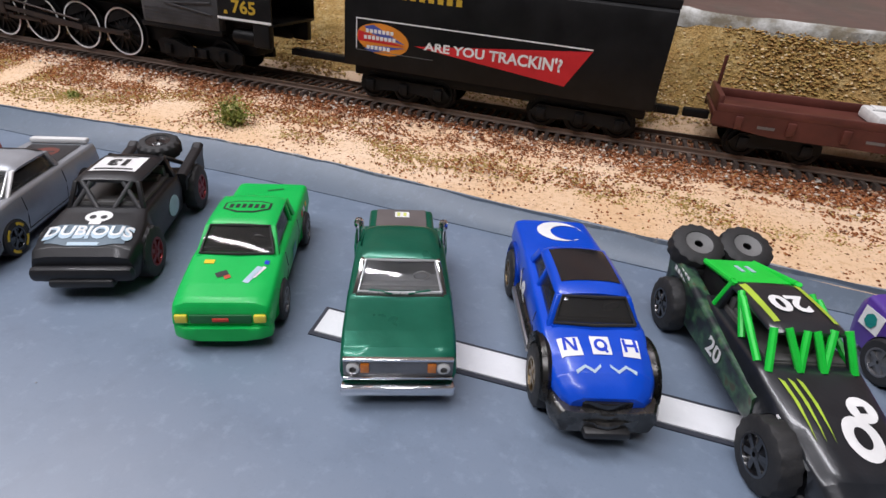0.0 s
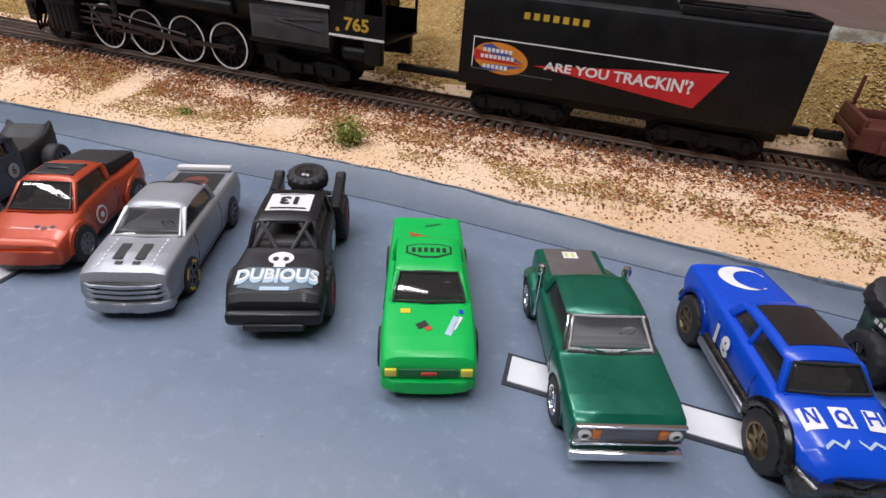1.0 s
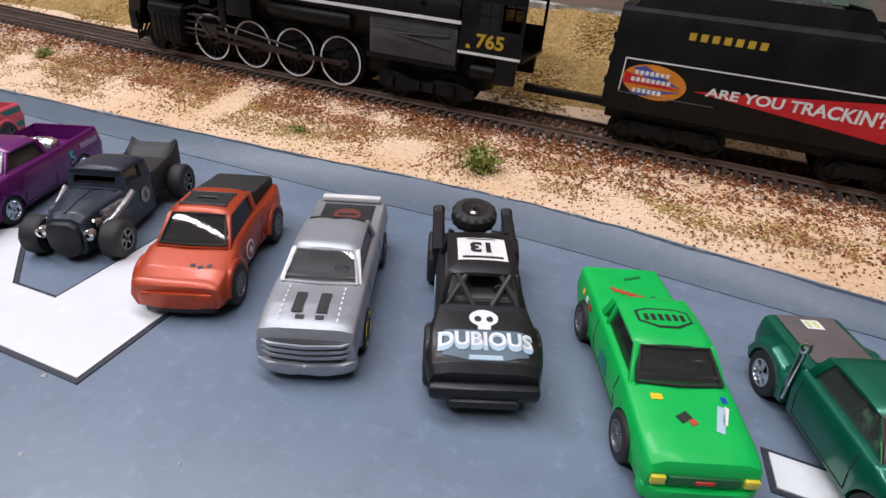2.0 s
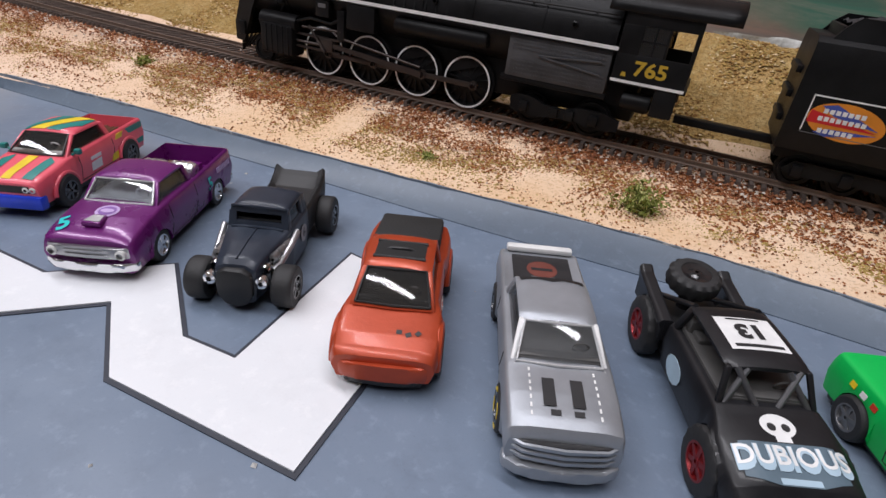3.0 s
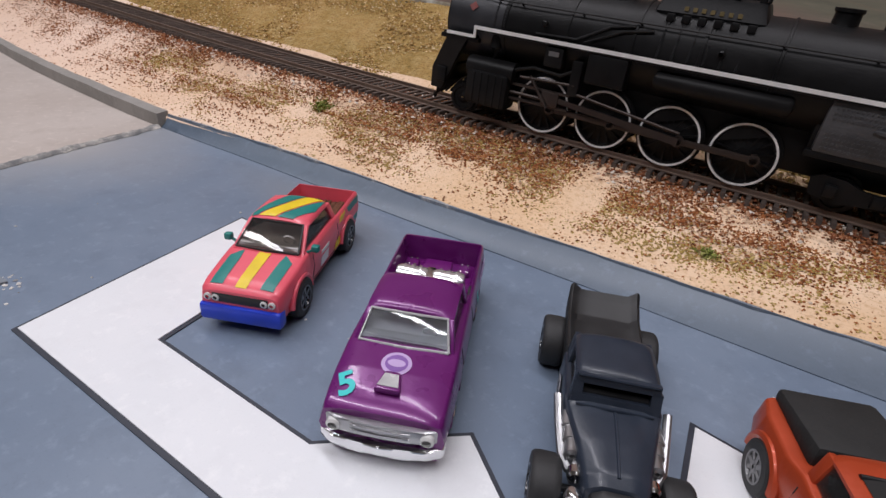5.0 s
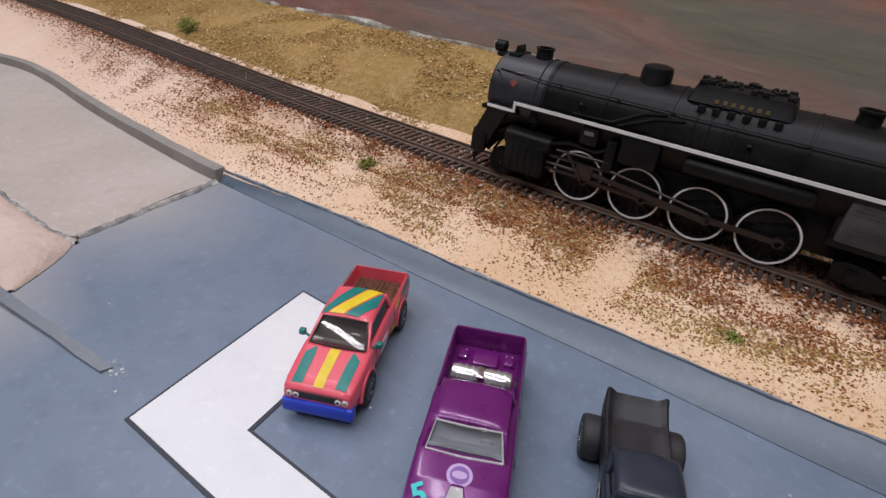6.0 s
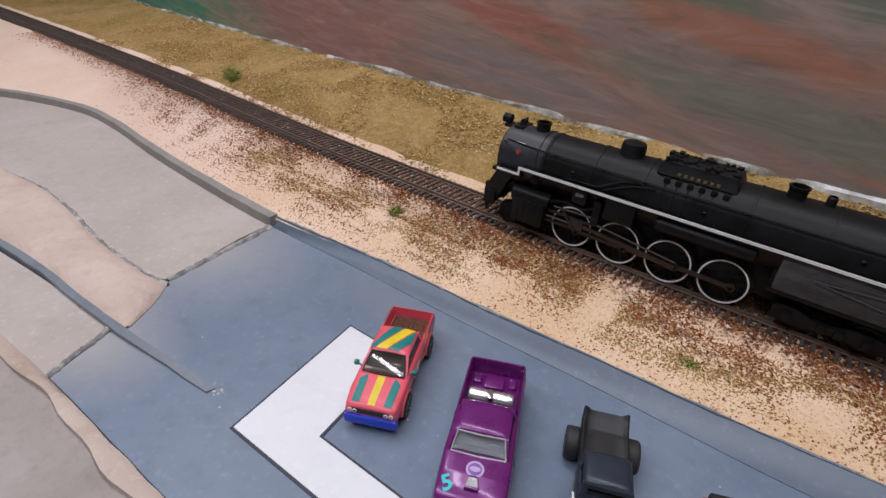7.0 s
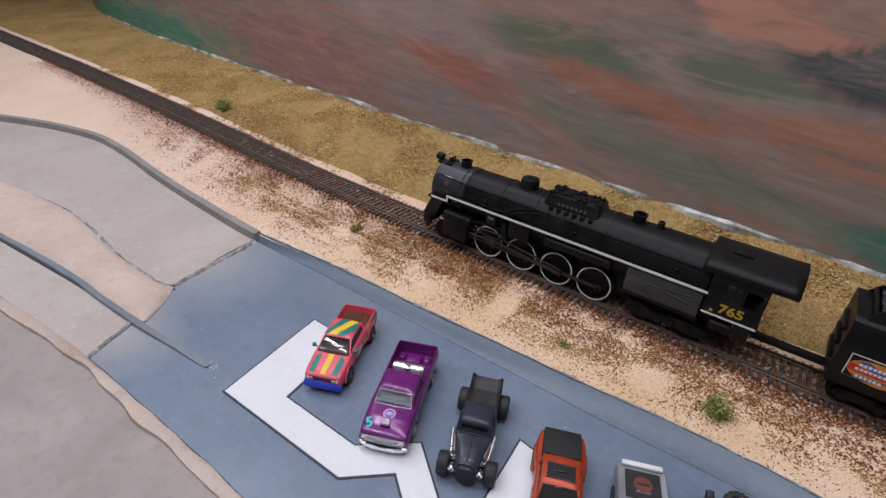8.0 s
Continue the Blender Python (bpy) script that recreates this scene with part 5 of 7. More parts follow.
def desert_truck():
    car = car_root("black desert racing toy truck with roll cage and spare tyre", -1.040, -0.741, -57.3)
    paint = solid("worn_black_paint", (0.010, 0.010, 0.012), 0.42, coat=0.1, vary=0.2, spec=0.35)
    h = Hull([(-14, 10.4, 17, 8, 17), (-12, 11.4, 18.4, 8.6, 18.4), (17, 11.8, 18.4, 8, 18.8), (19, 12.2, 18, 8, 18.3), (24, 13.4, 16.6, 8, 17.5), (29, 13.6, 15.2, 8, 16.4), (34, 13.2, 14, 8, 15), (36, 12.6, 12.4, 8, 13)], 5.0, [(23.5, 7, 8.4)])
    hull_part(car, h, paint)
    chassis(car, -34, 34, 9, 3.4, 9)
    roof = cabin(car, (17, -11.5), (12.5, -9.8), 11.2, 9.4, 18.2, 26.4, paint, SMOKE, 0.5, 1.2, rear_pane=False, side_panes=False, front_pane=False)
    cage = solid("grey_cage", (0.10, 0.10, 0.105), 0.4, 0.4)
    for s in (-1, 1):
        part("cage_bar", bm_rod((16.4, s * 2.4, 18.4), (12.2, s * 7, 25.4), 0.7), cage, car)
        part("cage_bar", bm_rod((16, s * 9.4, 18), (12.2, s * 4.5, 25.2), 0.7), cage, car)
        part("cage_bar", bm_rod((-10, s * 8, 25.5), (-33, s * 7.4, 14), 0.8), paint, car)
        side = Hull([(-37, 1.2, 21.6, 0.6, 21.6), (-34, 1.2, 20.4, 0.6, 20.4), (-14, 1.2, 17.6, 0.6, 17.6)], 11.0, [(-24.5, 8, 9.0)], bulge=0.1)
        o = part("bed_side", side.mesh(), paint, car)
        o.matrix_basis = at_mm(0, s * 11.6, 0)
        for k in range(7):
            part("side_lettering", bm_prism([(-16 - 1.7 * k, s * 13.1, 15.0), (-17.2 - 1.7 * k, s * 13.1, 15.0), (-17.2 - 1.7 * k, s * 13.1, 17.0), (-16 - 1.7 * k, s * 13.1, 17.0)], (0, s * 0.1, 0)), DULL_METAL, car)
        yy = s * (h.side(-2, 11) + 0.25)
        part("door_panel", bm_prism([(-2 + 4.6 * math.cos(a), yy, 11 + 3.4 * math.sin(a)) for a in np.linspace(0, 2 * math.pi, 14)[:-1]], (0, s * 0.12, 0)), PALE_BLUE_PRINT, car)
    part("bed_floor", bm_box(-35, -13, -10.4, 10.4, 10, 12, 0.4), BLACK, car)
    bm = bm_lathe([(3.6, -2.8), (4.4, -2.9), (6.2, -2.8), (7.0, -2.0), (7.2, -1.0), (7.2, 1.0), (7.0, 2.0), (6.2, 2.8), (4.4, 2.9), (3.8, 2.0), (1.2, 1.8)], 60, "z")
    bm = knobbly(bm, 7.2, "z")
    sp = part("spare_tyre", bm, TYRE, car)
    sp.matrix_basis = at_mm(-30.5, 0, 21.4, 0, 10, 0)
    part("rim", bm_lathe([(3.9, 1.6), (4.2, 2.6), (3.2, 2.4), (1.4, 2.0), (1.2, 2.8), (0.5, 2.9)], 20, "z"), BLACK_GLOSS, sp)
    part("spare_mount", bm_rod((-30.5, 0, 11), (-30.5, 0, 20), 2.4), paint, car)
    red = solid("red_rim", (0.22, 0.012, 0.015), 0.35, 0.5)
    four_wheels(car, 23.5, -24.5, 12.3, 7.6, 8.2, 5.0, red, 6, 0.58, True)
    part("front_bumper", bm_box(35, 38.6, -13.4, 13.4, 6.0, 10.4, 1.6), paint, car)
    part("skid_plate", bm_box(36, 39.4, -8.4, 8.4, 4.8, 7.2, 0.8), BLACK, car)
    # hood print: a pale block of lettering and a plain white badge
    film(car, "hood_badge", disc_pts(21.4, 0, 2.8, 3.7), h.z, WHITE_PRINT, "plain white hood badge", 0.2)
    film(car, "hood_badge", rect_pts(24.2, 0, 2.0, 3.2), h.z, WHITE_PRINT, "", 0.24)
    for s in (-1, 1):
        film(car, "badge_mark", disc_pts(21.8, s * 1.5, 0.95, 0.9), h.z, BLACK_PRINT, "", 0.3)
    film(car, "hood_lettering", [(25.4, -9.8), (32.4, -10.4), (34, -4), (34, 4), (32.4, 10.4), (25.4, 9.8)], h.z, solid("slate_print", (0.10, 0.15, 0.19), 0.45), "slate outline behind the hood lettering", 0.22)
    lettering("hood_letters", "DUBIOUS", 6.8, on_top(h.z, 29.0, 0, 90, 0.42), PALE_BLUE_PRINT, car, 0.05, "pale blue hood lettering", 0.80)
    lettering("hood_letters", "DUBIOUS", 6.8, lambda u, v: on_top(h.z, 28.4, 0, 90, 0.5)(u, v * 0.82), WHITE_PRINT, car, 0.015, "white hood lettering", 0.80)
    film(car, "hood_lettering", rect_pts(33.2, 0, 1.2, 8), h.z, PALE_BLUE_PRINT, "", 0.3)
    film(car, "roof_panel", rect_pts(2.0, 0, 12.0, 13.4), roof, WHITE_PRINT, "white roof number panel", 0.16)
    lettering("roof_number", "13", 7.0, on_top(roof, 1.2, 0, -90, 0.3), BLACK_PRINT, car, 0.05)
    film(car, "roof_panel_bar", rect_pts(6.6, 0, 1.0, 11), roof, BLACK_PRINT, "", 0.26)
    film(car, "roof_panel_bar", rect_pts(-3.2, 0, 0.5, 8), roof, BLACK_PRINT, "", 0.26)


def green_truck():
    car = car_root("bright green toy pickup covered with small stickers", -0.541, -0.719, -58.8)
    paint = solid("bright_green_paint", (0.001, 0.47, 0.082), 0.38, coat=0.1, vary=0.05, spec=0.35)
    h = Hull([(-35, 11, 14.6, 9, 14.8), (-34, 11.5, 16.2, 9.4, 16.4), (-11, 11.8, 16.4, 9.4, 16.8), (16, 12, 16.1, 8.4, 16.7), (17, 12, 15.9, 8.4, 16.5), (28, 11.9, 14.2, 8.4, 15.1), (32.6, 11.7, 13.2, 8.4, 14.2), (34.2, 11.4, 12.6, 8.2, 13.5), (35, 11.0, 11.4, 8, 12.0)], 3.8, [(21.5, 5.2, 6.5), (-21, 5.2, 6.5)])
    hull_part(car, h, paint)
    door_lines(car, h, -9, 12, 5, 15.2)
    chassis(car, -33, 33, 10, 1.8, 7)
    roof = cabin(car, (16.2, -11.8), (9.2, -10.0), 11.2, 9.4, 16.2, 23.0, paint, TINTED, 0.4, 1.5, b_pillar=-6)
    four_wheels(car, 21.5, -21, 11.2, 5.8, 5.8, 4.2, DULL_METAL, 5, 0.62)
    part("front_bumper", vee_bar(36.2, 12.0, 3.0, 3.4, 7.2, 0.7, 0.7), paint, car)
    part("grille", bm_box(34.2, 35.6, -7.4, 7.4, 8.0, 10.6, 0.3), solid("dark_green_print", (0.004, 0.12, 0.03), 0.5), car)
    part("grille_badge", bm_box(35.2, 35.9, -2, 2, 8.8, 9.8, 0.2), RED_PRINT, car)
    for s in (-1, 1):
        part("headlight", bm_box(34.2, 35.8, s * 9.4 - 1.5, s * 9.4 + 1.5, 8.4, 10.6, 0.3), YELLOW_LENS, car)
        part("wheel_guard", bm_box(-24, -18, s * 11.9 - 0.3, s * 11.9 + 0.3, 11.7, 12.4, 0.2), paint, car)
        part("door_sticker", bm_prism([(-2, s * (h.side(-2, 9) + 0.2), 8), (5, s * (h.side(5, 9) + 0.2), 8), (4, s * (h.side(4, 12) + 0.2), 12), (-1, s * (h.side(-1, 12) + 0.2), 12)], (0, s * 0.1, 0)), TEAL_PRINT, car)
        for k in range(3):
            part("side_sticker", bm_prism([(-26 + 4 * k, s * (h.side(-24, 12) + 0.22), 12.5), (-24 + 4 * k, s * (h.side(-24, 12) + 0.22), 12.5), (-24 + 4 * k, s * (h.side(-24, 14) + 0.22), 14), (-26 + 4 * k, s * (h.side(-24, 14) + 0.22), 14)], (0, s * 0.1, 0)), [YELLOW_PRINT, WHITE_PRINT, RED_PRINT][k], car)
    hexa = [(-3.4, -3.6), (-2.4, -6.6), (1.6, -6.6), (4.2, -2.4), (4.2, 2.4), (1.6, 6.6), (-2.4, 6.6), (-3.4, 3.6)]
    film(car, "roof_emblem", hexa, roof, BLACK_PRINT, "dark outlined roof emblem", 0.16)
    film(car, "roof_emblem", [(0.4 + (x - 0.4) * 0.82, y * 0.91) for x, y in hexa], roof, paint, "", 0.22)
    for k in range(6):
        film(car, "emblem_bar", rect_pts(0.3, -4.4 + 1.76 * k, 2.6, 1.1), roof, BLACK_PRINT, "", 0.28)
    dull = solid("faded_red_print", (0.50, 0.07, 0.03), 0.45)
    for k in range(6):
        film(car, "bed_sticker", rect_pts(-21.6 + 0.9 * k, -4 + 1.8 * k - 1, 2.6, 1.4, 25), h.z, dull)
    film(car, "bed_sticker", rect_pts(-17.4, 3, 1.4, 6, 25), h.z, BLACK_PRINT)
    film(car, "bed_sticker", rect_pts(-28.5, 2, 1.0, 5.5, 20), h.z, solid("deep_green_print", (0.004, 0.16, 0.03), 0.5))
    film(car, "bed_sticker", rect_pts(-14, -6.4, 1.5, 2.6, 20), h.z, WHITE_PRINT)
    film(car, "hood_sticker", rect_pts(19.4, -6.2, 1.6, 2.6), h.z, YELLOW_PRINT)
    film(car, "hood_sticker", rect_pts(24.4, -1.8, 2.0, 3.0, 30), h.z, BLACK_PRINT)
    film(car, "hood_sticker", rect_pts(25.6, -0.2, 1.4, 1.6, 30), h.z, dull)
    film(car, "hood_sticker", rect_pts(24.6, 6.0, 7.0, 1.7, -22), h.z, PALE_BLUE_PRINT)
    film(car, "hood_sticker", rect_pts(23.6, 7.4, 5.0, 1.0, -26), h.z, WHITE_PRINT)
    film(car, "hood_sticker", rect_pts(19.4, 8.6, 1.6, 1.2), h.z, BLUE_PRINT)


def stake_truck():
    car = car_root("metallic dark green toy pickup with chrome exhaust stacks", -0.060, -0.660, -60.0)
    paint = solid("deep_green_metallic", (0.002, 0.130, 0.076), 0.30, 0.4, coat=0.3, vary=0.10)
    h = Hull([(-35, 9.4, 14.6, 7, 14.8), (-34, 9.8, 16.4, 7.4, 16.6), (-12.4, 9.8, 16.4, 7.4, 16.8), (-12.2, 9.8, 16.2, 7.4, 16.4), (-11.2, 12.4, 17.2, 7.4, 17.2), (15.6, 12.8, 16.8, 8.6, 17.4), (16.6, 12.8, 16.6, 6, 16.9), (28, 12.8, 15.2, 6, 15.6), (33, 12.6, 14.2, 6, 14.8), (34.4, 12.4, 13.0, 6, 13.4)], 4.2, [(21, 5.4, 7.0), (-22, 5.4, 6.9)], tumble=0.95)
    hull_part(car, h, paint)
    for s in (-1, 1):
        f = Hull([(-30.5, 1.6, 9, 0.6, 9.4), (-28, 2.0, 13, 0.8, 13.6), (-22, 2.2, 15.0, 1.0, 15.6), (-16, 2.0, 13.6, 0.8, 14.2), (-13, 1.7, 10, 0.6, 10.4)], 4.6, [(-22, 5.4, 6.9)], bulge=0.5)
        o = part("rear_fender", f.mesh(), paint, car)
        o.matrix_basis = at_mm(0, s * 11.2, 0)
    door_lines(car, h, -9, 12, 5.4, 15.6)
    chassis(car, -33, 33, 9, 2, 7.5)
    roof = cabin(car, (15.8, -11.2), (9.3, -8.6), 11.8, 10, 17.0, 24.2, paint, CLEAR, 0.6, 1.4, INTERIOR_GREY, front_frame=CHROME)
    for s in (-1, 1):
        bm = bm_prism([(17.4, s * 4.6, 0), (17.4, s * 11.2, 0), (33.0, s * 11.0, 0), (33.0, s * 5.6, 0)], (0, 0, 1.0))
        for v in bm.verts:
            v.co.z = h.z(v.co.x, 6.0) + (0.25 if v.co.z > 0.5 else -1.5) - 0.09 * abs(v.co.y)
        bmesh.ops.bevel(bm, geom=bm.edges[:], offset=0.35, segments=2, affect="EDGES", profile=0.5)
        part("hood_panel", bm, paint, car)
        bm = bm_rod((-13.6, s * 12.2, 6), (-13.6, s * 12.2, 20.5), 0.95, 14)
        bm_lathe([(0.95, 20.2), (1.35, 21), (1.4, 22.2), (1.0, 23.2), (0.3, 23.5)], 14, "z", bm, (-13.6, s * 12.2, 0))
        part("exhaust_tube", bm, CHROME, car)
    film(car, "bed_cover", rect_pts(-24, 0, 19.6, 15.6), h.z, solid("brown_grey_print", (0.115, 0.10, 0.098), 0.6), "flat brown-grey bed cover", 0.3)
    film(car, "bed_sticker", rect_pts(-30, 0.2, 4.0, 4.6), h.z, WHITE_PRINT, "white sticker with faint yellow marks", 0.4)
    for k in range(2):
        film(car, "sticker_mark", rect_pts(-30, -0.9 + 2.0 * k, 2.6, 1.0), h.z, solid("lime_print", (0.62, 0.66, 0.18), 0.5), "", 0.48)
    four_wheels(car, 21, -22, 11.6, 6.1, 6.1, 4.0, CHROME, 5, 0.6)
    part("grille", bm_box(33.4, 35.2, -12.2, 12.2, 8.0, 13.0, 0.6), DULL_METAL, car)
    for z in (7.8, 13.0):
        part("grille_trim", bm_box(34.6, 35.8, -12.2, 12.2, z, z + 0.7, 0.25), CHROME, car)
    part("front_bumper", bm_box(34, 37.0, -12.8, 12.8, 3.8, 6.6, 0.9), CHROME, car)
    for s in (-1, 1):
        part("headlight", bm_lathe([(1.5, 34.8), (1.5, 35.7), (0.8, 36)], 14, "x", None, (0, s * 10.0, 10.9)), CLEAR_LENS, car)
        part("indicator", bm_box(34.8, 35.7, s * 7.4 - 1.0, s * 7.4 + 1.0, 9.6, 12.2, 0.3), ORANGE_LENS, car)
        part("wiper", bm_rod((16.2, s * 2, 17.7), (15.4, s * 7.4, 18.2), 0.3), paint, car)


def blue_truck():
    car = car_root("bright blue raised toy pickup with a white crescent", 0.387, -0.529, -62.4)
    paint = solid("royal_blue_paint", (0.001, 0.066, 0.56), 0.3, coat=0.3, vary=0.07, spec=0.4)
    gun = solid("gunmetal_trim", (0.10, 0.097, 0.093), 0.26, 0.9, vary=0.6, scale=200)
    h = Hull([(-35, 10, 17.4, 8, 17.6), (-33.5, 11, 19.4, 8.4, 19.8), (-13, 11.6, 20.2, 8.4, 20.6), (19, 12, 18.4, 8.4, 19.0), (26, 11.7, 16.4, 8.2, 17.6), (31, 10.8, 14.6, 7.6, 16.0), (34, 9.2, 13.0, 6.6, 14.2), (35.4, 7.4, 12.0, 5.4, 12.8)], 8.4, [(22.5, 7.6, 8.8), (-22, 7.6, 8.8)])
    hull_part(car, h, paint)
    door_lines(car, h, -8.5, 12, 10.4, 17.4)
    low = Hull([(-35.4, 10.4, 9.4, 7, 9.2), (-14, 12.4, 10.0, 7, 9.8), (12, 12.6, 10.0, 7, 9.8), (34, 11.6, 11.0, 7, 10.6), (37, 10, 10.6, 6, 10.2)], 4.8, [(22.5, 7.6, 8.6), (-22, 7.6, 8.6)])
    part("lower_body", low.mesh(), gun, car, "worn gunmetal sill and bumper")
    roof = cabin(car, (19.2, -10.5), (14.6, -7.4), 11.0, 8.8, 18.8, 25.2, paint, TINTED, 0.8, 1.6, b_pillar=3)
    film(car, "sunroof", rect_pts(3.2, 0, 15.4, 14.2), roof, BLACK_GLOSS, "dark tinted sunroof", 0.18)
    four_wheels(car, 22.5, -22, 11.0, 7.1, 7.1, 5.0, solid("bronze_rim", (0.14, 0.10, 0.05), 0.35, 0.7), 6, 0.6, True)
    part("front_bumper", vee_bar(35.4, 11.6, 4.0, 5.0, 8.0, 6.0, 1.2), gun, car)
    part("bumper_lip", vee_bar(35.0, 11.2, 3.0, 8.4, 10.0, 5.0, 0.6), gun, car)
    part("grille", vee_bar(34.6, 9.0, 2.0, 9.6, 12.0, 4.0, 0.5), BLACK_GLOSS, car)
    part("skid_plate", bm_box(35, 39.2, -5, 5, 4.6, 6.6, 0.7), BLACK, car)
    for s in (-1, 1):
        part("headlight", bm_prism([(29.5, s * 11.0, 11.0), (34.2, s * 9.0, 10.2), (35.4, s * 6.4, 10.6), (34.2, s * 6.8, 12.0)], (0, 0, 1.0)), BLACK_GLOSS, car)
        part("side_sill", bm_box(-13, 14, s * 12.9 - 0.6, s * 12.9 + 0.6, 6.4, 8.6, 0.5), SOFT_CHROME, car)
        flare(car, 22.5, 12.0, 8.2, 1.5, gun, 7.6)
        flare(car, -22, 12.0, 8.4, 0.9, paint, 7.6)
        lettering("door_number", "1", 7.6, on_side(h, -4 + s * 3.2, 13.9, s, 0.75), WHITE_PRINT, car, 0.05)
        lettering("door_number", "8", 7.6, on_side(h, -4 - s * 2.6, 13.9, s, 0.75), WHITE_PRINT, car, 0.05)
    moon = [(-23 + 6.6 * math.cos(a), 6.6 * math.sin(a)) for a in np.linspace(0.55, 2 * math.pi - 0.55, 22)]
    moon += [(-20.4 + 5.1 * math.cos(a), 5.1 * math.sin(a)) for a in np.linspace(2 * math.pi - 0.75, 0.75, 18)]
    c, s = math.cos(radians(70)), math.sin(radians(70))
    moon = [(-26.2 + c * (x + 24) - s * y, s * (x + 24) + c * y) for x, y in moon]
    film(car, "crescent", moon, h.z, WHITE_PRINT, "large white crescent on the bed cover", 0.2)
    for k, y in enumerate((-6.9, 0.0, 6.6)):
        film(car, "hood_tile", rect_pts(24.6 + 0.08 * abs(y), y, 4.8, 4.8 - 0.5 * k, 6 * (1 - k)), h.z, WHITE_PRINT, "white hood tile with a blue mark", 0.22)
        if k == 1:
            film(car, "tile_mark", disc_pts(24.6, y, 1.7, 1.5), h.z, BLUE_PRINT, "", 0.3)
            film(car, "tile_mark", disc_pts(24.6, y, 0.9, 0.8), h.z, WHITE_PRINT, "", 0.36)
            film(car, "tile_mark", rect_pts(26.0, y + 0.8, 1.4, 0.6, 35), h.z, BLUE_PRINT, "", 0.4)
        else:
            for d in (-1.2, 1.2):
                film(car, "tile_mark", rect_pts(24.6, y + d, 3.4, 0.65), h.z, BLUE_PRINT, "", 0.3)
            film(car, "tile_mark", rect_pts(24.6, y, 0.65, 2.2) if k else rect_pts(24.6, y, 3.6, 0.65, 32), h.z, BLUE_PRINT, "", 0.34)
    for s in (-1, 1):
        film(car, "hood_squiggle", [(30, s * 1), (31.4, s * 2.6), (30.2, s * 4.4), (31.6, s * 6.4), (30.9, s * 6.6), (29.5, s * 4.4), (30.7, s * 2.6), (29.3, s * 1)], h.z, PALE_BLUE_PRINT, "", 0.25)


def cage_buggy():
    car = car_root("black and green toy desert buggy with twin spare tyres", 0.862, -0.49, -63.6, "toy buggy")
    paint = solid("black_buggy_paint", (0.012, 0.014, 0.018), 0.3, coat=0.4, vary=0.2)
    lime = solid("lime_green_plastic", (0.01, 0.60, 0.05), 0.35)
    m, nt, b = blank("green_camouflage", 0.4)
    n = noise_tex(nt, 260, 2, 0.5)
    nt.links.new(ramp(nt, n, [(0.38, (0.010, 0.014, 0.018)), (0.5, (0.02, 0.06, 0.035)), (0.6, (0.05, 0.12, 0.06)), (0.68, (0.06, 0.05, 0.025))]), b.inputs["Base Color"])
    h = Hull([(-16, 10.4, 18.0, 8, 18.0), (12, 11.4, 18.6, 8, 18.8), (14, 11.4, 18.0, 8, 18.4), (26, 10.6, 15, 8, 16), (36, 9.4, 12, 7, 13), (40, 8, 9.6, 6, 10.2)], 5.0, [(26, 7.2, 8.2)])
    hull_part(car, h, paint)
    for s in (-1, 1):
        sd = Hull([(-36, 1.0, 19.6, 0.5, 19.6), (-30, 1.3, 20.2, 0.6, 20.2), (-14, 1.4, 17.5, 0.6, 17.5), (2, 1.4, 15.2, 0.6, 15.2), (16, 1.3, 13.6, 0.6, 13.6)], 6.4, [(-27, 7.2, 8.2)], bulge=0.2)
        o = part("side_panel", sd.mesh(), [m], car, "camouflage printed side panel")
        o.matrix_basis = at_mm(0, s * 10.4, 0)
        lettering("side_number", "20", 6.5, lambda u, v: (-2 - s * u, s * 12.3, 11 + v), WHITE_PRINT, car, 0.03)
        for k in range(5):
            part("side_lettering", bm_prism([(-22 - 1.9 * k, s * 12.25, 16.8), (-23.3 - 1.9 * k, s * 12.25, 16.8), (-23.3 - 1.9 * k, s * 12.25, 19.2), (-22 - 1.9 * k, s * 12.25, 19.2)], (0, s * 0.1, 0)), WHITE_PRINT, car)
        for p, q in (((13, 9.4, 18.2), (8, 8.2, 26)), ((13, 2.6, 18.4), (8, 5, 26)), ((13, 2.6, 18.4), (8.4, 1, 25.8)), ((2, 9.8, 18.4), (-6, 8.4, 26)), ((10, 10.2, 18.2), (-4, 9, 25.6)), ((-12, 9.6, 18), (-10.4, 8, 26)), ((-11, 8, 25.6), (-31, 6.4, 21.0))):
            part("cage_bar", bm_rod((p[0], s * p[1], p[2]), (q[0], s * q[1], q[2]), 0.85, 8), lime, car)
    chassis(car, -34, 36, 9, 3.2, 9)
    roof = cabin(car, (13, -12), (8.5, -11), 10.0, 8.6, 18.2, 26.0, paint, SMOKE, 0.5, 1.3, rear_pane=False, side_panes=False, front_pane=False)
    ramp_bm = bm_prism([(-11.6, -7.2, 25.2), (-11.6, 7.2, 25.2), (-26.5, 6.4, 22.8), (-26.5, -6.4, 22.8)], (0, 0, -1.4))
    part("engine_cover", ramp_bm, lime, car, "bright green sloping engine cover")
    for y in (-1.4, 1.4):
        part("cover_vent", bm_prism([(-18, y - 0.5, 24.25), (-18, y + 0.5, 24.25), (-22, y + 0.5, 23.6), (-22, y - 0.5, 23.6)], (0, 0, 0.25)), PALE_BLUE_PRINT, car)
    bm = bm_lathe([(3.0, -2.9), (4.0, -3.0), (6.0, -2.9), (6.9, -2.2), (7.1, -1.0), (7.1, 1.0), (6.9, 2.2), (6.0, 2.9), (4.0, 3.0), (3.2, 2.2), (1.2, 2.0)], 60, "z")
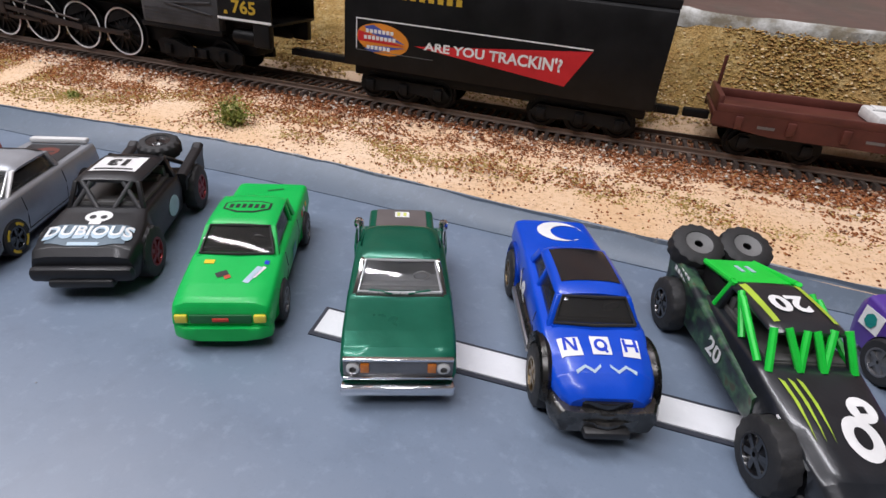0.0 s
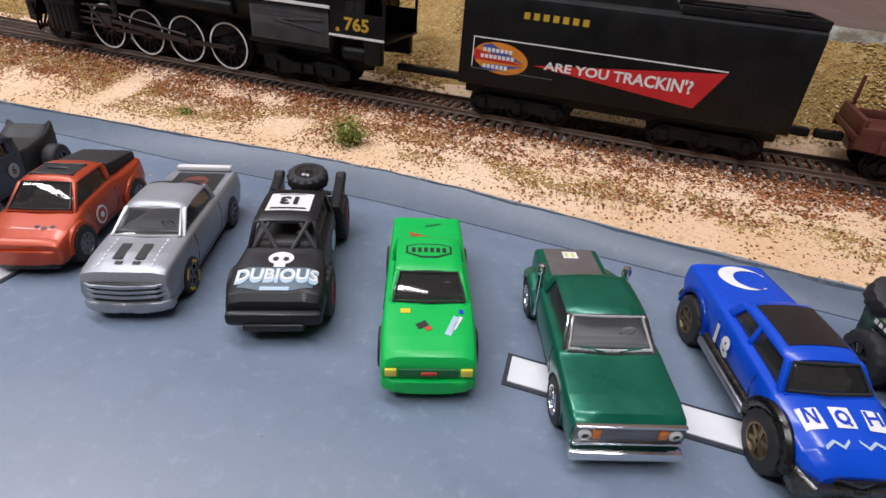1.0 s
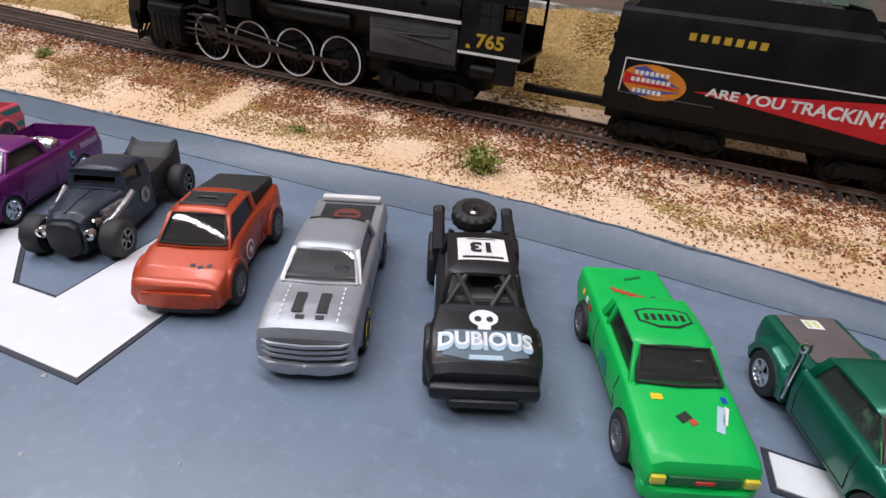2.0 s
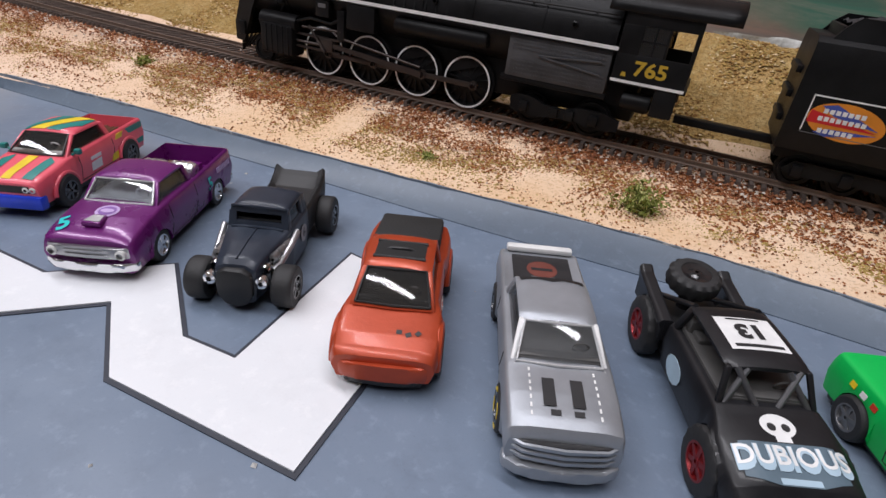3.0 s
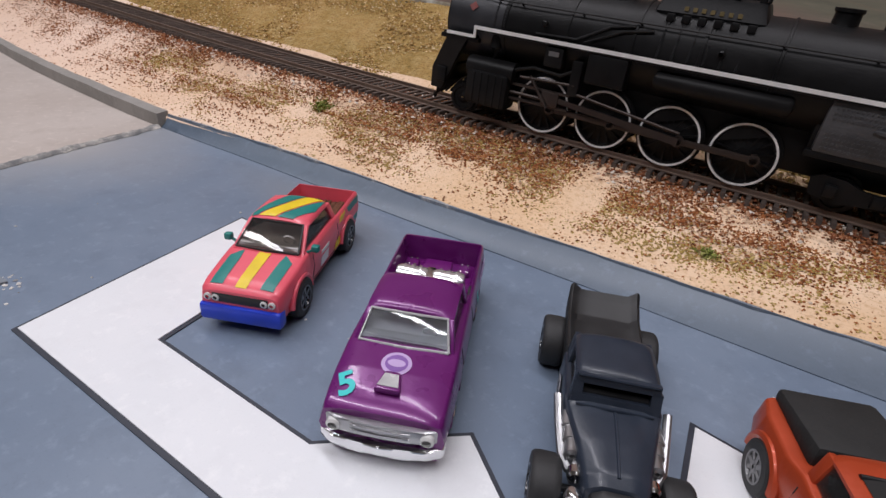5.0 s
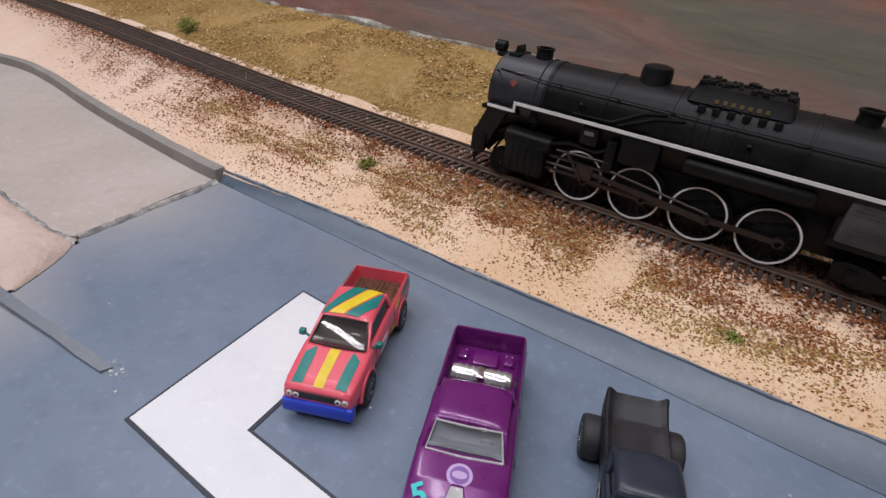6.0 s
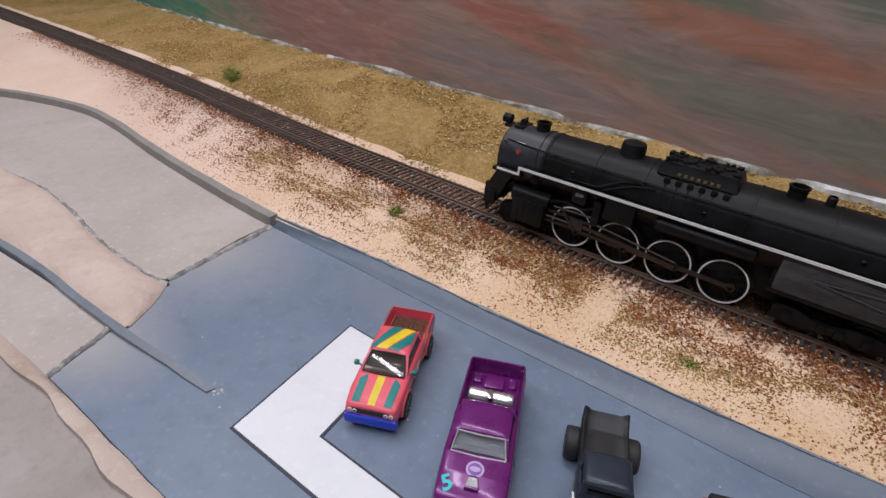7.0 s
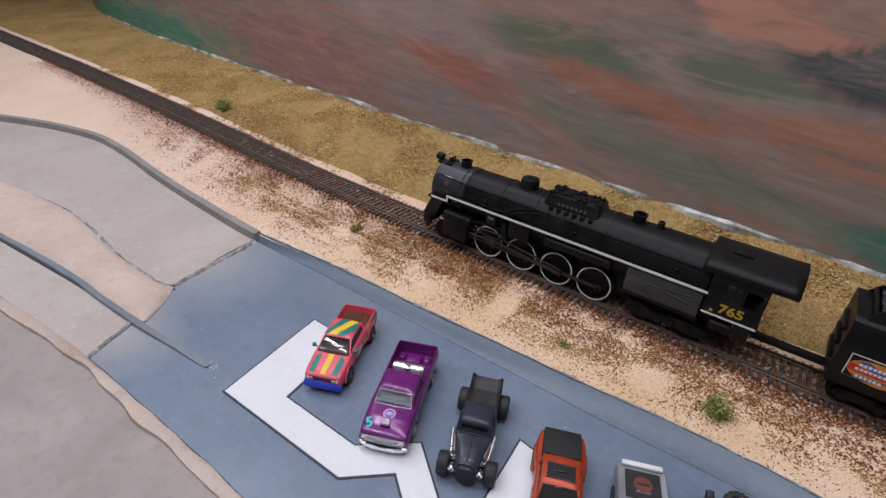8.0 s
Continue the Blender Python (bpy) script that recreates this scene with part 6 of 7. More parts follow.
    bm = knobbly(bm, 7.1, "z")
    sp = part("spare_tyre", bm, TYRE, car)
    sp.matrix_basis = at_mm(-33.5, 6.9, 22.2, 0, 24, 0)
    part("rim", bm_lathe([(3.2, 1.8), (3.8, 2.8), (2.8, 2.5), (1.2, 2.3)], 18, "z"), solid("grey_rim", (0.16, 0.16, 0.16), 0.5), sp)
    again(sp, at_mm(-33.5, -6.9, 22.2, 0, 24, 0))
    part("spare_rack", bm_box(-38, -26, -9, 9, 12, 19.5, 1.0), BLACK, car)
    part("engine_bay", bm_box(-27, -12, -6.6, 6.6, 10, 22.0, 0.6), BLACK, car)
    four_wheels(car, 26, -27, 12.8, 7.6, 7.4, 5.4, BLACK_GLOSS, 6, 0.6, True)
    part("front_splitter", bm_box(33, 43, -10, 10, 4.2, 5.4, 0.5), DULL_METAL, car)
    part("nose_wedge", bm_box(36, 41, -8.6, 8.6, 5.2, 9.2, 1.2), paint, car)
    claw = solid("acid_green_print", (0.40, 0.55, 0.05), 0.4)
    for k in range(3):
        y = -8.4 + 1.9 * k
        film(car, "hood_slash", [(15, y), (16, y + 1.0), (21, y + 1.5), (29, y + 0.9), (20, y + 0.7)], h.z, claw)
    film(car, "hood_print", disc_pts(28, 2, 4.6, 3.6), h.z, WHITE_PRINT, "bold white print on the nose", 0.2)
    film(car, "hood_print", disc_pts(28, 2, 2.2, 1.5), h.z, paint, "", 0.26)
    film(car, "hood_print", disc_pts(22, 5.2, 3.0, 2.8), h.z, WHITE_PRINT, "", 0.22)
    film(car, "hood_print", rect_pts(22, 5.2, 1.6, 1.5), h.z, paint, "", 0.28)
    lettering("roof_number", "20", 8.4, on_top(roof, -0.6, -0.5, -90, 0.3), WHITE_PRINT, car, 0.04)
    for y in (-6.6, 6.6):
        film(car, "roof_streak", [(-9, y - 1), (6, y - 0.6), (6, y + 0.6), (-9, y + 0.6)], roof, claw, "", 0.18)


def violet_car():
    car = car_root("violet toy car with a white leaf sticker", 1.36, -0.40, -62.0, "toy car")
    paint = solid("violet_paint", (0.085, 0.035, 0.28), 0.3, coat=0.5, vary=0.08)
    h = Hull([(-36, 10.5, 16, 8, 16.6), (-34, 11.6, 18.4, 8.4, 18.8), (-20, 12, 17, 8.6, 17.4), (10, 12.2, 15, 8.4, 15.8), (28, 12, 12.6, 8, 13.4), (35, 11, 10, 7.6, 10.8)], 4.0, [(22, 5.6, 7.0), (-21, 5.6, 7.0)])
    hull_part(car, h, paint)
    chassis(car, -32, 32, 10, 2, 7)
    cabin(car, (8, -16), (0, -12), 11, 9, 15.8, 22.6, paint, SMOKE)
    four_wheels(car, 22, -21, 11.6, 6.2, 6.2, 4.6, DULL_METAL, 5)
    for s in (-1, 1):
        def q(x, z, d=0.25):
            return (x, s * (h.side(x, z) + d), z)
        part("door_sticker", bm_prism([q(-33, 10.5), q(-26, 10.5), q(-26, 16), q(-33, 16)], (0, s * 0.1, 0)), WHITE_PRINT, car, "white sticker with a green leaf")
        part("sticker_leaf", bm_prism([q(-29.5 + 2 * math.cos(a), 13.2 + 2 * math.sin(a), 0.4) for a in np.linspace(0, 2 * math.pi, 8)[:-1]], (0, s * 0.1, 0)), TEAL_PRINT, car)
        part("flame_print", bm_prism([q(-14, 11), q(-4, 11), q(-6, 13), q(-13, 14)], (0, s * 0.1, 0)), ORANGE_LENS, car)


for make in (pink_truck, purple_truck, hot_rod, orange_truck, silver_truck, desert_truck, green_truck, stake_truck, blue_truck, cage_buggy, violet_car):
    make()


# ---- the train; it stands on the track ----
LOCO_BLACK = solid("satin_black_model", (0.0055, 0.0055, 0.006), 0.42, vary=0.35, scale=60, relief=0.25, spec=0.20)
SMOKEBOX = solid("graphite_smokebox", (0.022, 0.023, 0.027), 0.42, 0.1, vary=0.25, scale=60)
FIREBOX = solid("grey_weathered_side", (0.060, 0.060, 0.064), 0.6, vary=0.3, scale=90, relief=0.6)
ROD_STEEL = solid("brown_steel_rods", (0.05, 0.038, 0.033), 0.4, 0.5)
GOLD_PRINT = solid("gold_lettering", (0.55, 0.36, 0.03), 0.45)
DIM_GOLD = solid("worn_gold_lettering", (0.12, 0.085, 0.025), 0.5)
COAL = solid("model_coal", (0.020, 0.021, 0.024), 0.5, vary=0.6, scale=900, relief=1.0)
OXIDE = solid("oxide_red_model", (0.095, 0.022, 0.014), 0.5, vary=0.3, scale=70)
ORANGE_PRINT = solid("orange_print", (0.72, 0.25, 0.02), 0.45)
ROYAL_PRINT = solid("blue_logo_print", (0.06, 0.09, 0.38), 0.45)
STOP_RED = solid("bright_red_print", (0.58, 0.015, 0.02), 0.45)


def place_on_track(ob, x, ahead, behind):
    """Sets ob with its origin near plan x, facing -x, on two points of the track."""
    a, b, o = track_frame(x - ahead)[0], track_frame(x + behind)[0], track_frame(x)[0]
    d = (a - b).normalized()
    left = Vector((0, 0, 1)).cross(d).normalized()
    up = d.cross(left)
    m = Matrix((d, left, up)).transposed().to_4x4()
    p = b + d * behind
    m.translation = Vector((p.x, p.y, p.z)) * D
    ob.matrix_basis = m


def rail_wheel(parent, x, s, r, white=False, spokes=0, y=12.6, name="wheel"):
    prof = [(r + 1.2, -1.6), (r + 1.2, -0.9), (r, -0.6), (r, 1.6), (r - 1.6, 1.7), (r - 1.9, 0.9), (r * 0.25, 0.8), (r * 0.24, 1.9), (0.6, 2.0)]
    if spokes:
        prof = [(r + 1.2, -1.6), (r + 1.2, -0.9), (r, -0.6), (r, 1.6), (r - 1.6, 1.7), (r - 1.9, -0.6), (r * 0.25, -0.6), (r * 0.24, 1.9), (0.6, 2.0)]
    w = part(name, bm_lathe(prof, 40 if spokes else 24), LOCO_BLACK, parent)
    w.matrix_basis = at_mm(x, s * y, r, 0, 0, 0 if s > 0 else 180)
    if spokes:
        bm = None
        for k in range(spokes):
            b = bm_box(-0.45, 0.45, -0.5, 1.0, r * 0.2, r - 1.7, 0)
            bmesh.ops.rotate(b, cent=(0, 0, 0), matrix=Matrix.Rotation(2 * math.pi * k / spokes, 3, "Y"), verts=b.verts)
            bm = join(bm, b)
        part("spokes", bm, LOCO_BLACK, w)
        b = bm_prism([(r * 0.86 * math.cos(a), 1.0, r * 0.86 * math.sin(a)) for a in np.linspace(0.3, 2.2, 10)], (0, 0.6, 0))
        part("counterweight", b, LOCO_BLACK, w)
    if white:
        part("tyre_band", bm_lathe([(r - 0.15, 1.5), (r - 0.1, 1.95), (r - 1.0, 2.0), (r - 1.05, 1.5)], 48, ring=True), WHITE_PRINT, w, "white painted tyre")
    return w


def locomotive():
    loco = tagged(new("steam_locomotive"), "black model steam locomotive with white trim, on the track", "locomotive")
    zc = 46.0
    prof = [(0.5, 152.6), (8, 152.2), (15.5, 150.8), (16.6, 150), (18.3, 149.8), (18.6, 149), (18.6, 118.6), (19.3, 118.5), (19.3, 116.5), (18.9, 116.4), (19.2, 86), (19.7, 85.9), (19.7, 84.8), (19.3, 84.7),
            (19.6, 56), (20.1, 55.9), (20.1, 54.8), (19.7, 54.7), (20.0, 28), (20.5, 27.9), (20.5, 26.8), (20.1, 26.7), (20.4, 0), (20.9, -0.1), (20.9, -1.2), (20.5, -1.3), (20.6, -36), (21, -36.1), (21, -37.2), (20.6, -37.3), (20.6, -72)]
    part("boiler", bm_lathe(prof, 48, "x", None, (0, 0, zc)), LOCO_BLACK, loco, "", 30)
    part("smokebox", bm_lathe([(18.75, 149), (18.85, 148), (18.85, 119), (18.7, 118.5)], 48, "x", None, (0, 0, zc)), SMOKEBOX, loco, "graphite grey smokebox")
    bm = bm_lathe([(0.5, 155.2), (7.5, 154.6), (11.5, 153), (12, 151)], 32, "x", None, (0, 0, zc))
    part("smokebox_door", bm, SMOKEBOX, loco)
    bm = None
    for k in range(44):
        a = math.pi * k / 44 + 0.03
        for x in (117.4, 122.6):
            bm = bm_box(x - 0.35, x + 0.35, 19.0 * math.cos(a) - 0.35, 19.0 * math.cos(a) + 0.35, zc + 19.0 * math.sin(a) - 0.3, zc + 19.0 * math.sin(a) + 0.35, 0, bm)
    o = part("rivets", bm, SMOKEBOX, loco, smooth=0)
    o["kind"] = "stuff"
    # lamp, bell, stack, domes
    bm = bm_lathe([(1.0, 152), (3.0, 152.6), (3.2, 158), (2.6, 158.6)], 20, "x", None, (0, 0, 66.5))
    bm_box(147, 156, -3.4, 3.4, 61.5, 64, 0.6, bm)
    part("headlamp", bm, LOCO_BLACK, loco)
    part("lamp_lens", bm_lathe([(2.4, 158.3), (2.4, 158.9), (1.4, 159.2)], 20, "x", None, (0, 0, 66.5)), CLEAR_LENS, loco)
    bm = bm_box(140, 147, -7, 7, 63, 65.4, 0.8)
    bm_path([(143.5, -5, 64), (143.5, -4, 68.4), (143.5, 4, 68.4), (143.5, 5, 64)], 0.7, 8, bm)
    bm_lathe([(2.6, 64.6), (2.3, 66), (1.2, 68.0), (0.4, 68.3)], 16, "z", bm, (143.5, 0, 0))
    part("bell", bm, LOCO_BLACK, loco)
    part("smokestack", bm_lathe([(5.4, 62.5), (4.6, 64), (4.4, 68.6), (5.0, 69.2), (5.0, 70), (3.8, 70), (3.6, 66)], 24, "z", None, (129, 0, 0)), LOCO_BLACK, loco)
    part("steam_dome", bm_lathe([(8.4, 62.4), (7.4, 64.2), (7.2, 70.2), (6.6, 72.0), (4.6, 72.8), (0.6, 73)], 28, "z", None, (70, 0, 0)), LOCO_BLACK, loco)
    bm = bm_box(8, 52, -12.5, 12.5, 60, 70.8, 3.0)
    for v in bm.verts:
        if v.co.z > 66:
            v.co.y *= 0.82
            v.co.x = 30 + (v.co.x - 30) * 0.93
    part("sand_box", bm, LOCO_BLACK, loco, "wide black sand dome casing", 40)
    bm = None
    random.seed(4)
    for k in range(70):
        x, y = random.uniform(11, 49), random.uniform(-9, 9)
        s = random.uniform(0.7, 1.5)
        bm = bm_box(x - s, x + s, y - s, y + s, 70.2, 70.8 + s, 0.3, bm)
    o = part("hatch_detail", bm, LOCO_BLACK, loco, smooth=0)
    o["kind"] = "stuff"
    for s in (-1, 1):
        for k in range(7):
            x0 = 40 - 3.4 * k
            part("number_bar", bm_prism([(x0, s * 12.2, 64.0), (x0 - 1.7, s * 12.2, 64.0), (x0 - 1.7, s * 11.9, 65.6), (x0, s * 11.9, 65.6)], (0, s * 0.45, 0)), DIM_GOLD, loco)
        for k in range(6):
            x = 44 - 6.2 * k
            bm = bm_path([(x, s * 11.8, 62), (x, s * 15.2, 58.4), (x, s * 18.4, 52.5), (x, s * 20.2, 45.5)], 0.75, 8)
            bm_box(x - 1.6, x + 1.6, s * 14.4 - 1.2, s * 14.4 + 1.2, 59.5, 62.5, 0.4, bm)
            part("sand_pipe", bm, LOCO_BLACK, loco)
    part("turret", bm_lathe([(5.6, 64.0), (4.6, 65.6), (4.5, 70.4), (5.1, 71), (5.1, 72.2), (3.9, 72.3), (3.6, 69)], 24, "z", None, (-16, 0, 0)), LOCO_BLACK, loco)
    part("whistle", bm_lathe([(2.8, 64.5), (2.4, 66), (2.4, 70.6), (1.8, 71.4)], 16, "z", None, (-31, 0, 0)), LOCO_BLACK, loco)
    # running boards with the white edge
    for s in (-1, 1):
        part("running_board", bm_box(-74, 131, s * 20.2 - 2.2, s * 20.2 + 2.2, 42.6, 44.6, 0.4), LOCO_BLACK, loco)
        part("front_step", bm_box(131, 149, s * 17.5 - 5, s * 17.5 + 5, 38.6, 40.4, 0.4), LOCO_BLACK, loco)
        part("white_edge", bm_box(-74, 131.5, s * 22.4 - 0.25, s * 22.4 + 0.25, 43.4, 45.0, 0), WHITE_PRINT, loco, "white running board edge")
        part("white_edge", bm_box(130.2, 131.5, s * 22.5 - 0.25, s * 22.5 + 0.25, 39.4, 44.9, 0), WHITE_PRINT, loco)
        part("white_edge", bm_box(131.5, 147, s * 22.4 - 0.25, s * 22.4 + 0.25, 39.2, 40.6, 0), WHITE_PRINT, loco)
        # handrail and boiler piping
        bm = bm_path([(146, s * 15, 58), (118, s * 17.6, 57.5), (60, s * 18.3, 57.5), (0, s * 19.2, 57.5), (-70, s * 19.4, 57.5)], 0.45, 6)
        for x in (146, 110, 80, 54, 0, -30, -60):
            bm_rod((x, s * 16.2, 56.6), (x, s * 18.6, 57.6), 0.5, 6, bm)
        part("handrail", bm, LOCO_BLACK, loco)
        part("boiler_pipe", bm_path([(62, s * 19.8, 46), (76, s * 20.4, 46), (60, s * 18.8, 53), (48, s * 18.4, 55)], 0.7, 8), LOCO_BLACK, loco)
        part("boiler_pipe", bm_path([(100, s * 19.6, 46), (80, s * 20.0, 46.6), (66, s * 18.4, 54), (56, s * 17.8, 55.6)], 0.7, 8), LOCO_BLACK, loco)
        for x in (96, 20, -52):
            part("valve", bm_lathe([(1.4, 0), (1.4, 1.6), (0.8, 2.2)], 12, "y", None, (x, s * 19.4 - (2.2 if s < 0 else 0), 51)), LOCO_BLACK, loco)
        d = [(138, 53), (135.6, 55.2), (133.2, 53), (135.6, 50.8)]
        part("maker_diamond", bm_prism([(x, s * (math.sqrt(18.9**2 - (z - zc) ** 2) + 0.15), z) for x, z in d], (0, s * 0.25, 0)), solid("dull_red_plate", (0.16, 0.03, 0.025), 0.5), loco, "small dull red diamond plate")
        part("maker_plate", bm_prism([(x, s * (math.sqrt(18.9**2 - (z - zc) ** 2) + 0.1), z) for x, z in ((139, 57.2), (133, 57.2), (133, 58), (139, 58))], (0, s * 0.25, 0)), WHITE_PRINT, loco)
        # cylinder and valve chest
        bm = bm_box(109, 133, s * 16.5 - 6.5, s * 16.5 + 6.5, 7.5, 25, 2.4)
        bm_lathe([(2, 107), (5.2, 108), (5.4, 134), (3.0, 135.4)], 20, "x", bm, (0, s * 16.5, 25.5))
        part("cylinder", bm, LOCO_BLACK, loco)
        for x in (112, 116, 120, 124, 128):
            part("cylinder_rib", bm_box(x - 0.5, x + 0.5, s * 23.0 - 0.35, s * 23.0 + 0.35, 8.5, 24, 0.1), LOCO_BLACK, loco)
        part("steam_pipe", bm_path([(121, s * 15.4, 29), (121, s * 17, 36), (121, s * 15, 46)], 3.0, 12), LOCO_BLACK, loco)
        part("pilot_step", bm_prism([(135, s * 21, 39), (147, s * 21, 39), (158, s * 16, 20), (158, s * 16, 10), (150, s * 18, 10), (140, s * 20.5, 30)], (0, -s * 3, 0)), LOCO_BLACK, loco)
        # compressor, tank, boxes under the running board
        part("air_tank", bm_lathe([(1, 43), (3.4, 42.4), (4.2, 41), (4.2, -9), (3.4, -10.4), (1, -11)], 20, "x", None, (0, s * 18.4, 36.5)), LOCO_BLACK, loco)
        part("feed_pump", bm_box(54, 72, s * 18.4 - 4, s * 18.4 + 4, 29.5, 42.4, 0.8), LOCO_BLACK, loco)
        part("reverse_link", bm_box(74, 79, s * 18.8 - 2.4, s * 18.8 + 2.4, 22, 38, 0.8), LOCO_BLACK, loco)
        part("lubricator", bm_box(84, 93, s * 18.6 - 3, s * 18.6 + 3, 33, 42, 0.7), LOCO_BLACK, loco)
        part("lubricator_mark", bm_box(86, 91, s * 21.7 - 0.2, s * 21.7 + 0.2, 38, 40, 0), DULL_METAL, loco)
        part("hanger", bm_path([(108, s * 19, 28), (98, s * 19.6, 31), (84, s * 19.4, 30), (76, s * 19.4, 34)], 0.9, 8), LOCO_BLACK, loco)
        # drivers and motion work
        cx, cz = -4.8, 13.0
        for k in range(4):
            rail_wheel(loco, 30.7 * k, s, 13.5, True, 14)
        crank = [(30.7 * k + cx, s * 17.0, cz) for k in range(4)]
        for p, q in zip(crank, crank[1:]):
            part("side_rod", bm_box(min(p[0], q[0]) - 1, max(p[0], q[0]) + 1, s * 16.6 - 0.6, s * 16.6 + 0.6, cz - 1.4, cz + 1.4, 0.4), ROD_STEEL, loco)
        for p in crank:
            part("crank_pin", bm_lathe([(2.5, 15.6), (2.5, 17.6), (1.3, 17.8), (1.2, 18.8)], 16, "y" if s > 0 else "y", None, (p[0], 0 if s > 0 else -34.4, cz)), ROD_STEEL, loco)
        part("main_rod", bm_prism([(25.6, s * 18.0, 11.4), (25.6, s * 18.0, 14.8), (87, s * 18.0, 19.6), (87, s * 18.0, 17.4)], (0, s * 1.0, 0)), ROD_STEEL, loco)
        part("crosshead", bm_box(83, 92, s * 18 - 1.6, s * 18 + 1.6, 14.6, 21.6, 0.7), ROD_STEEL, loco)
        part("piston_rod", bm_rod((90, s * 18, 17.2), (112, s * 18, 17.2), 0.9), ROD_STEEL, loco)
        for z in (14.4, 21.4):
            part("slide_bar", bm_box(78, 110, s * 18 - 0.9, s * 18 + 0.9, z - 0.6, z + 0.6, 0.2), ROD_STEEL, loco)
        part("eccentric_rod", bm_rod((25.9, s * 19.6, 17.0), (76, s * 20.2, 23.4), 0.7), ROD_STEEL, loco)
        part("radius_rod", bm_rod((76, s * 20.6, 27), (104, s * 19.4, 25.6), 0.7), ROD_STEEL, loco)
        part("combination_lever", bm_rod((88, s * 20.0, 14), (99, s * 19.8, 27), 0.7), ROD_STEEL, loco)
        # firebox side
        bm = bm_box(-72, -22, s * 17.8 - 3.0, s * 17.8 + 3.0, 23, 42.4, 0.8)
        part("firebox_side", bm, FIREBOX, loco, "grey rivetted ash pan side")
        bm = None
        for k in range(30):
            for j in range(9):
                x, z = -24.5 - 1.55 * k, 25 + 1.9 * j
                bm = bm_box(x - 0.4, x + 0.4, s * 20.8 - 0.3, s * 20.8 + 0.35, z - 0.4, z + 0.4, 0, bm) if (abs(z - 33.5) > 1.5) else bm
        o = part("stay_bolts", bm, FIREBOX, loco, smooth=0)
        o["kind"] = "stuff"
        part("grab_rod", bm_rod((-38, s * 21.4, 34.5), (-68, s * 21.4, 37), 0.5, 6), FIREBOX, loco)
        part("grab_rod", bm_rod((-38, s * 21.4, 34.5), (-68, s * 21.4, 31), 0.5, 6), FIREBOX, loco)
        part("mud_ring", bm_box(-73, -20, s * 18.4 - 2, s * 18.4 + 2, 20.5, 23.2, 0.4), LOCO_BLACK, loco)
        # trailing truck
        fr = [(-26, 12.5), (-30, 14.4), (-38, 14.0), (-44, 11.5), (-54, 11.0), (-62, 13.5), (-74, 13.5), (-82, 11), (-82, 6), (-70, 4.5), (-60, 7), (-46, 5.5), (-36, 4.0), (-27, 6)]
        part("truck_frame", bm_prism([(x, s * 17.0, z) for x, z in fr], (0, -s * 2.4, 0)), LOCO_BLACK, loco)
        for x in (-34, -50, -58, -70):
            part("journal_box", bm_box(x - 2.2, x + 2.2, s * 17.8 - 1.4, s * 17.8 + 1.4, 6.5, 11.5, 0.5), LOCO_BLACK, loco)
        for x, r in ((-37, 7.4), (-68, 8.6)):
            rail_wheel(loco, x, s, r)
        rail_wheel(loco, 138, s, 7.4)
        # cab side with its window
        y0, y1 = s * 22.0, s * 23.2
        a, b = min(y0, y1), max(y0, y1)
        bm = bm_box(-106, -74, a, b, 30.5, 43, 0.3)
        bm_box(-106, -74, a, b, 55, 62, 0.3, bm)
        bm_box(-83, -74, a, b, 42.8, 55.2, 0.3, bm)
        bm_box(-106, -104.4, a, b, 42.8, 55.2, 0.3, bm)
        part("cab_side", bm, LOCO_BLACK, loco)
        bm = bm_box(-94.4, -93.2, a, b, 43, 55, 0.2)
        bm_box(-94, -83, (a + b) / 2 - 0.35, (a + b) / 2 + 0.35, 48.6, 49.4, 0.1, bm)
        bm_box(-88.8, -88.0, (a + b) / 2 - 0.35, (a + b) / 2 + 0.35, 43, 55, 0.1, bm)
        part("window_frame", bm, LOCO_BLACK, loco)
        part("window_pane", bm_box(-93.4, -83, (a + b) / 2 - 0.15, (a + b) / 2 + 0.15, 43, 55, 0), SMOKE, loco)
        part("white_edge", bm_box(-106, -73.6, s * 23.4 - 0.2, s * 23.4 + 0.2, 30.6, 31.8, 0), WHITE_PRINT, loco)
        lettering("cab_number", "765", 8.6, lambda u, v: (-90 - s * u, s * 23.45, 37.2 + v), GOLD_PRINT, loco, 0.03, "gold cab number", 1.15)
        part("cab_mark", bm_prism([(-77.5, s * 23.3, 33.4), (-80, s * 23.3, 33.4), (-79.5, s * 23.3, 35.2), (-78, s * 23.3, 35.2)], (0, s * 0.15, 0)), GOLD_PRINT, loco)
        part("cab_step", bm_box(-104, -94, s * 20.5 - 2.4, s * 20.5 + 2.4, 18, 30.6, 0.8), LOCO_BLACK, loco)
        part("air_reservoir", bm_lathe([(1, -80), (4, -80.6), (4.4, -82), (4.4, -92), (4, -93.4), (1, -94)], 16, "x", None, (0, s * 18, 22)), LOCO_BLACK, loco)
    part("main_frame", bm_box(-86, 140, -8.5, 8.5, 10, 32, 1.0), LOCO_BLACK, loco)
    part("firebox", bm_box(-72, -20, -15.5, 15.5, 20, 46, 2), LOCO_BLACK, loco)
    part("cab_front", bm_box(-75.5, -73.5, -22, 22, 30, 62, 0.3), LOCO_BLACK, loco)
    bm, rows = bmesh.new(), []
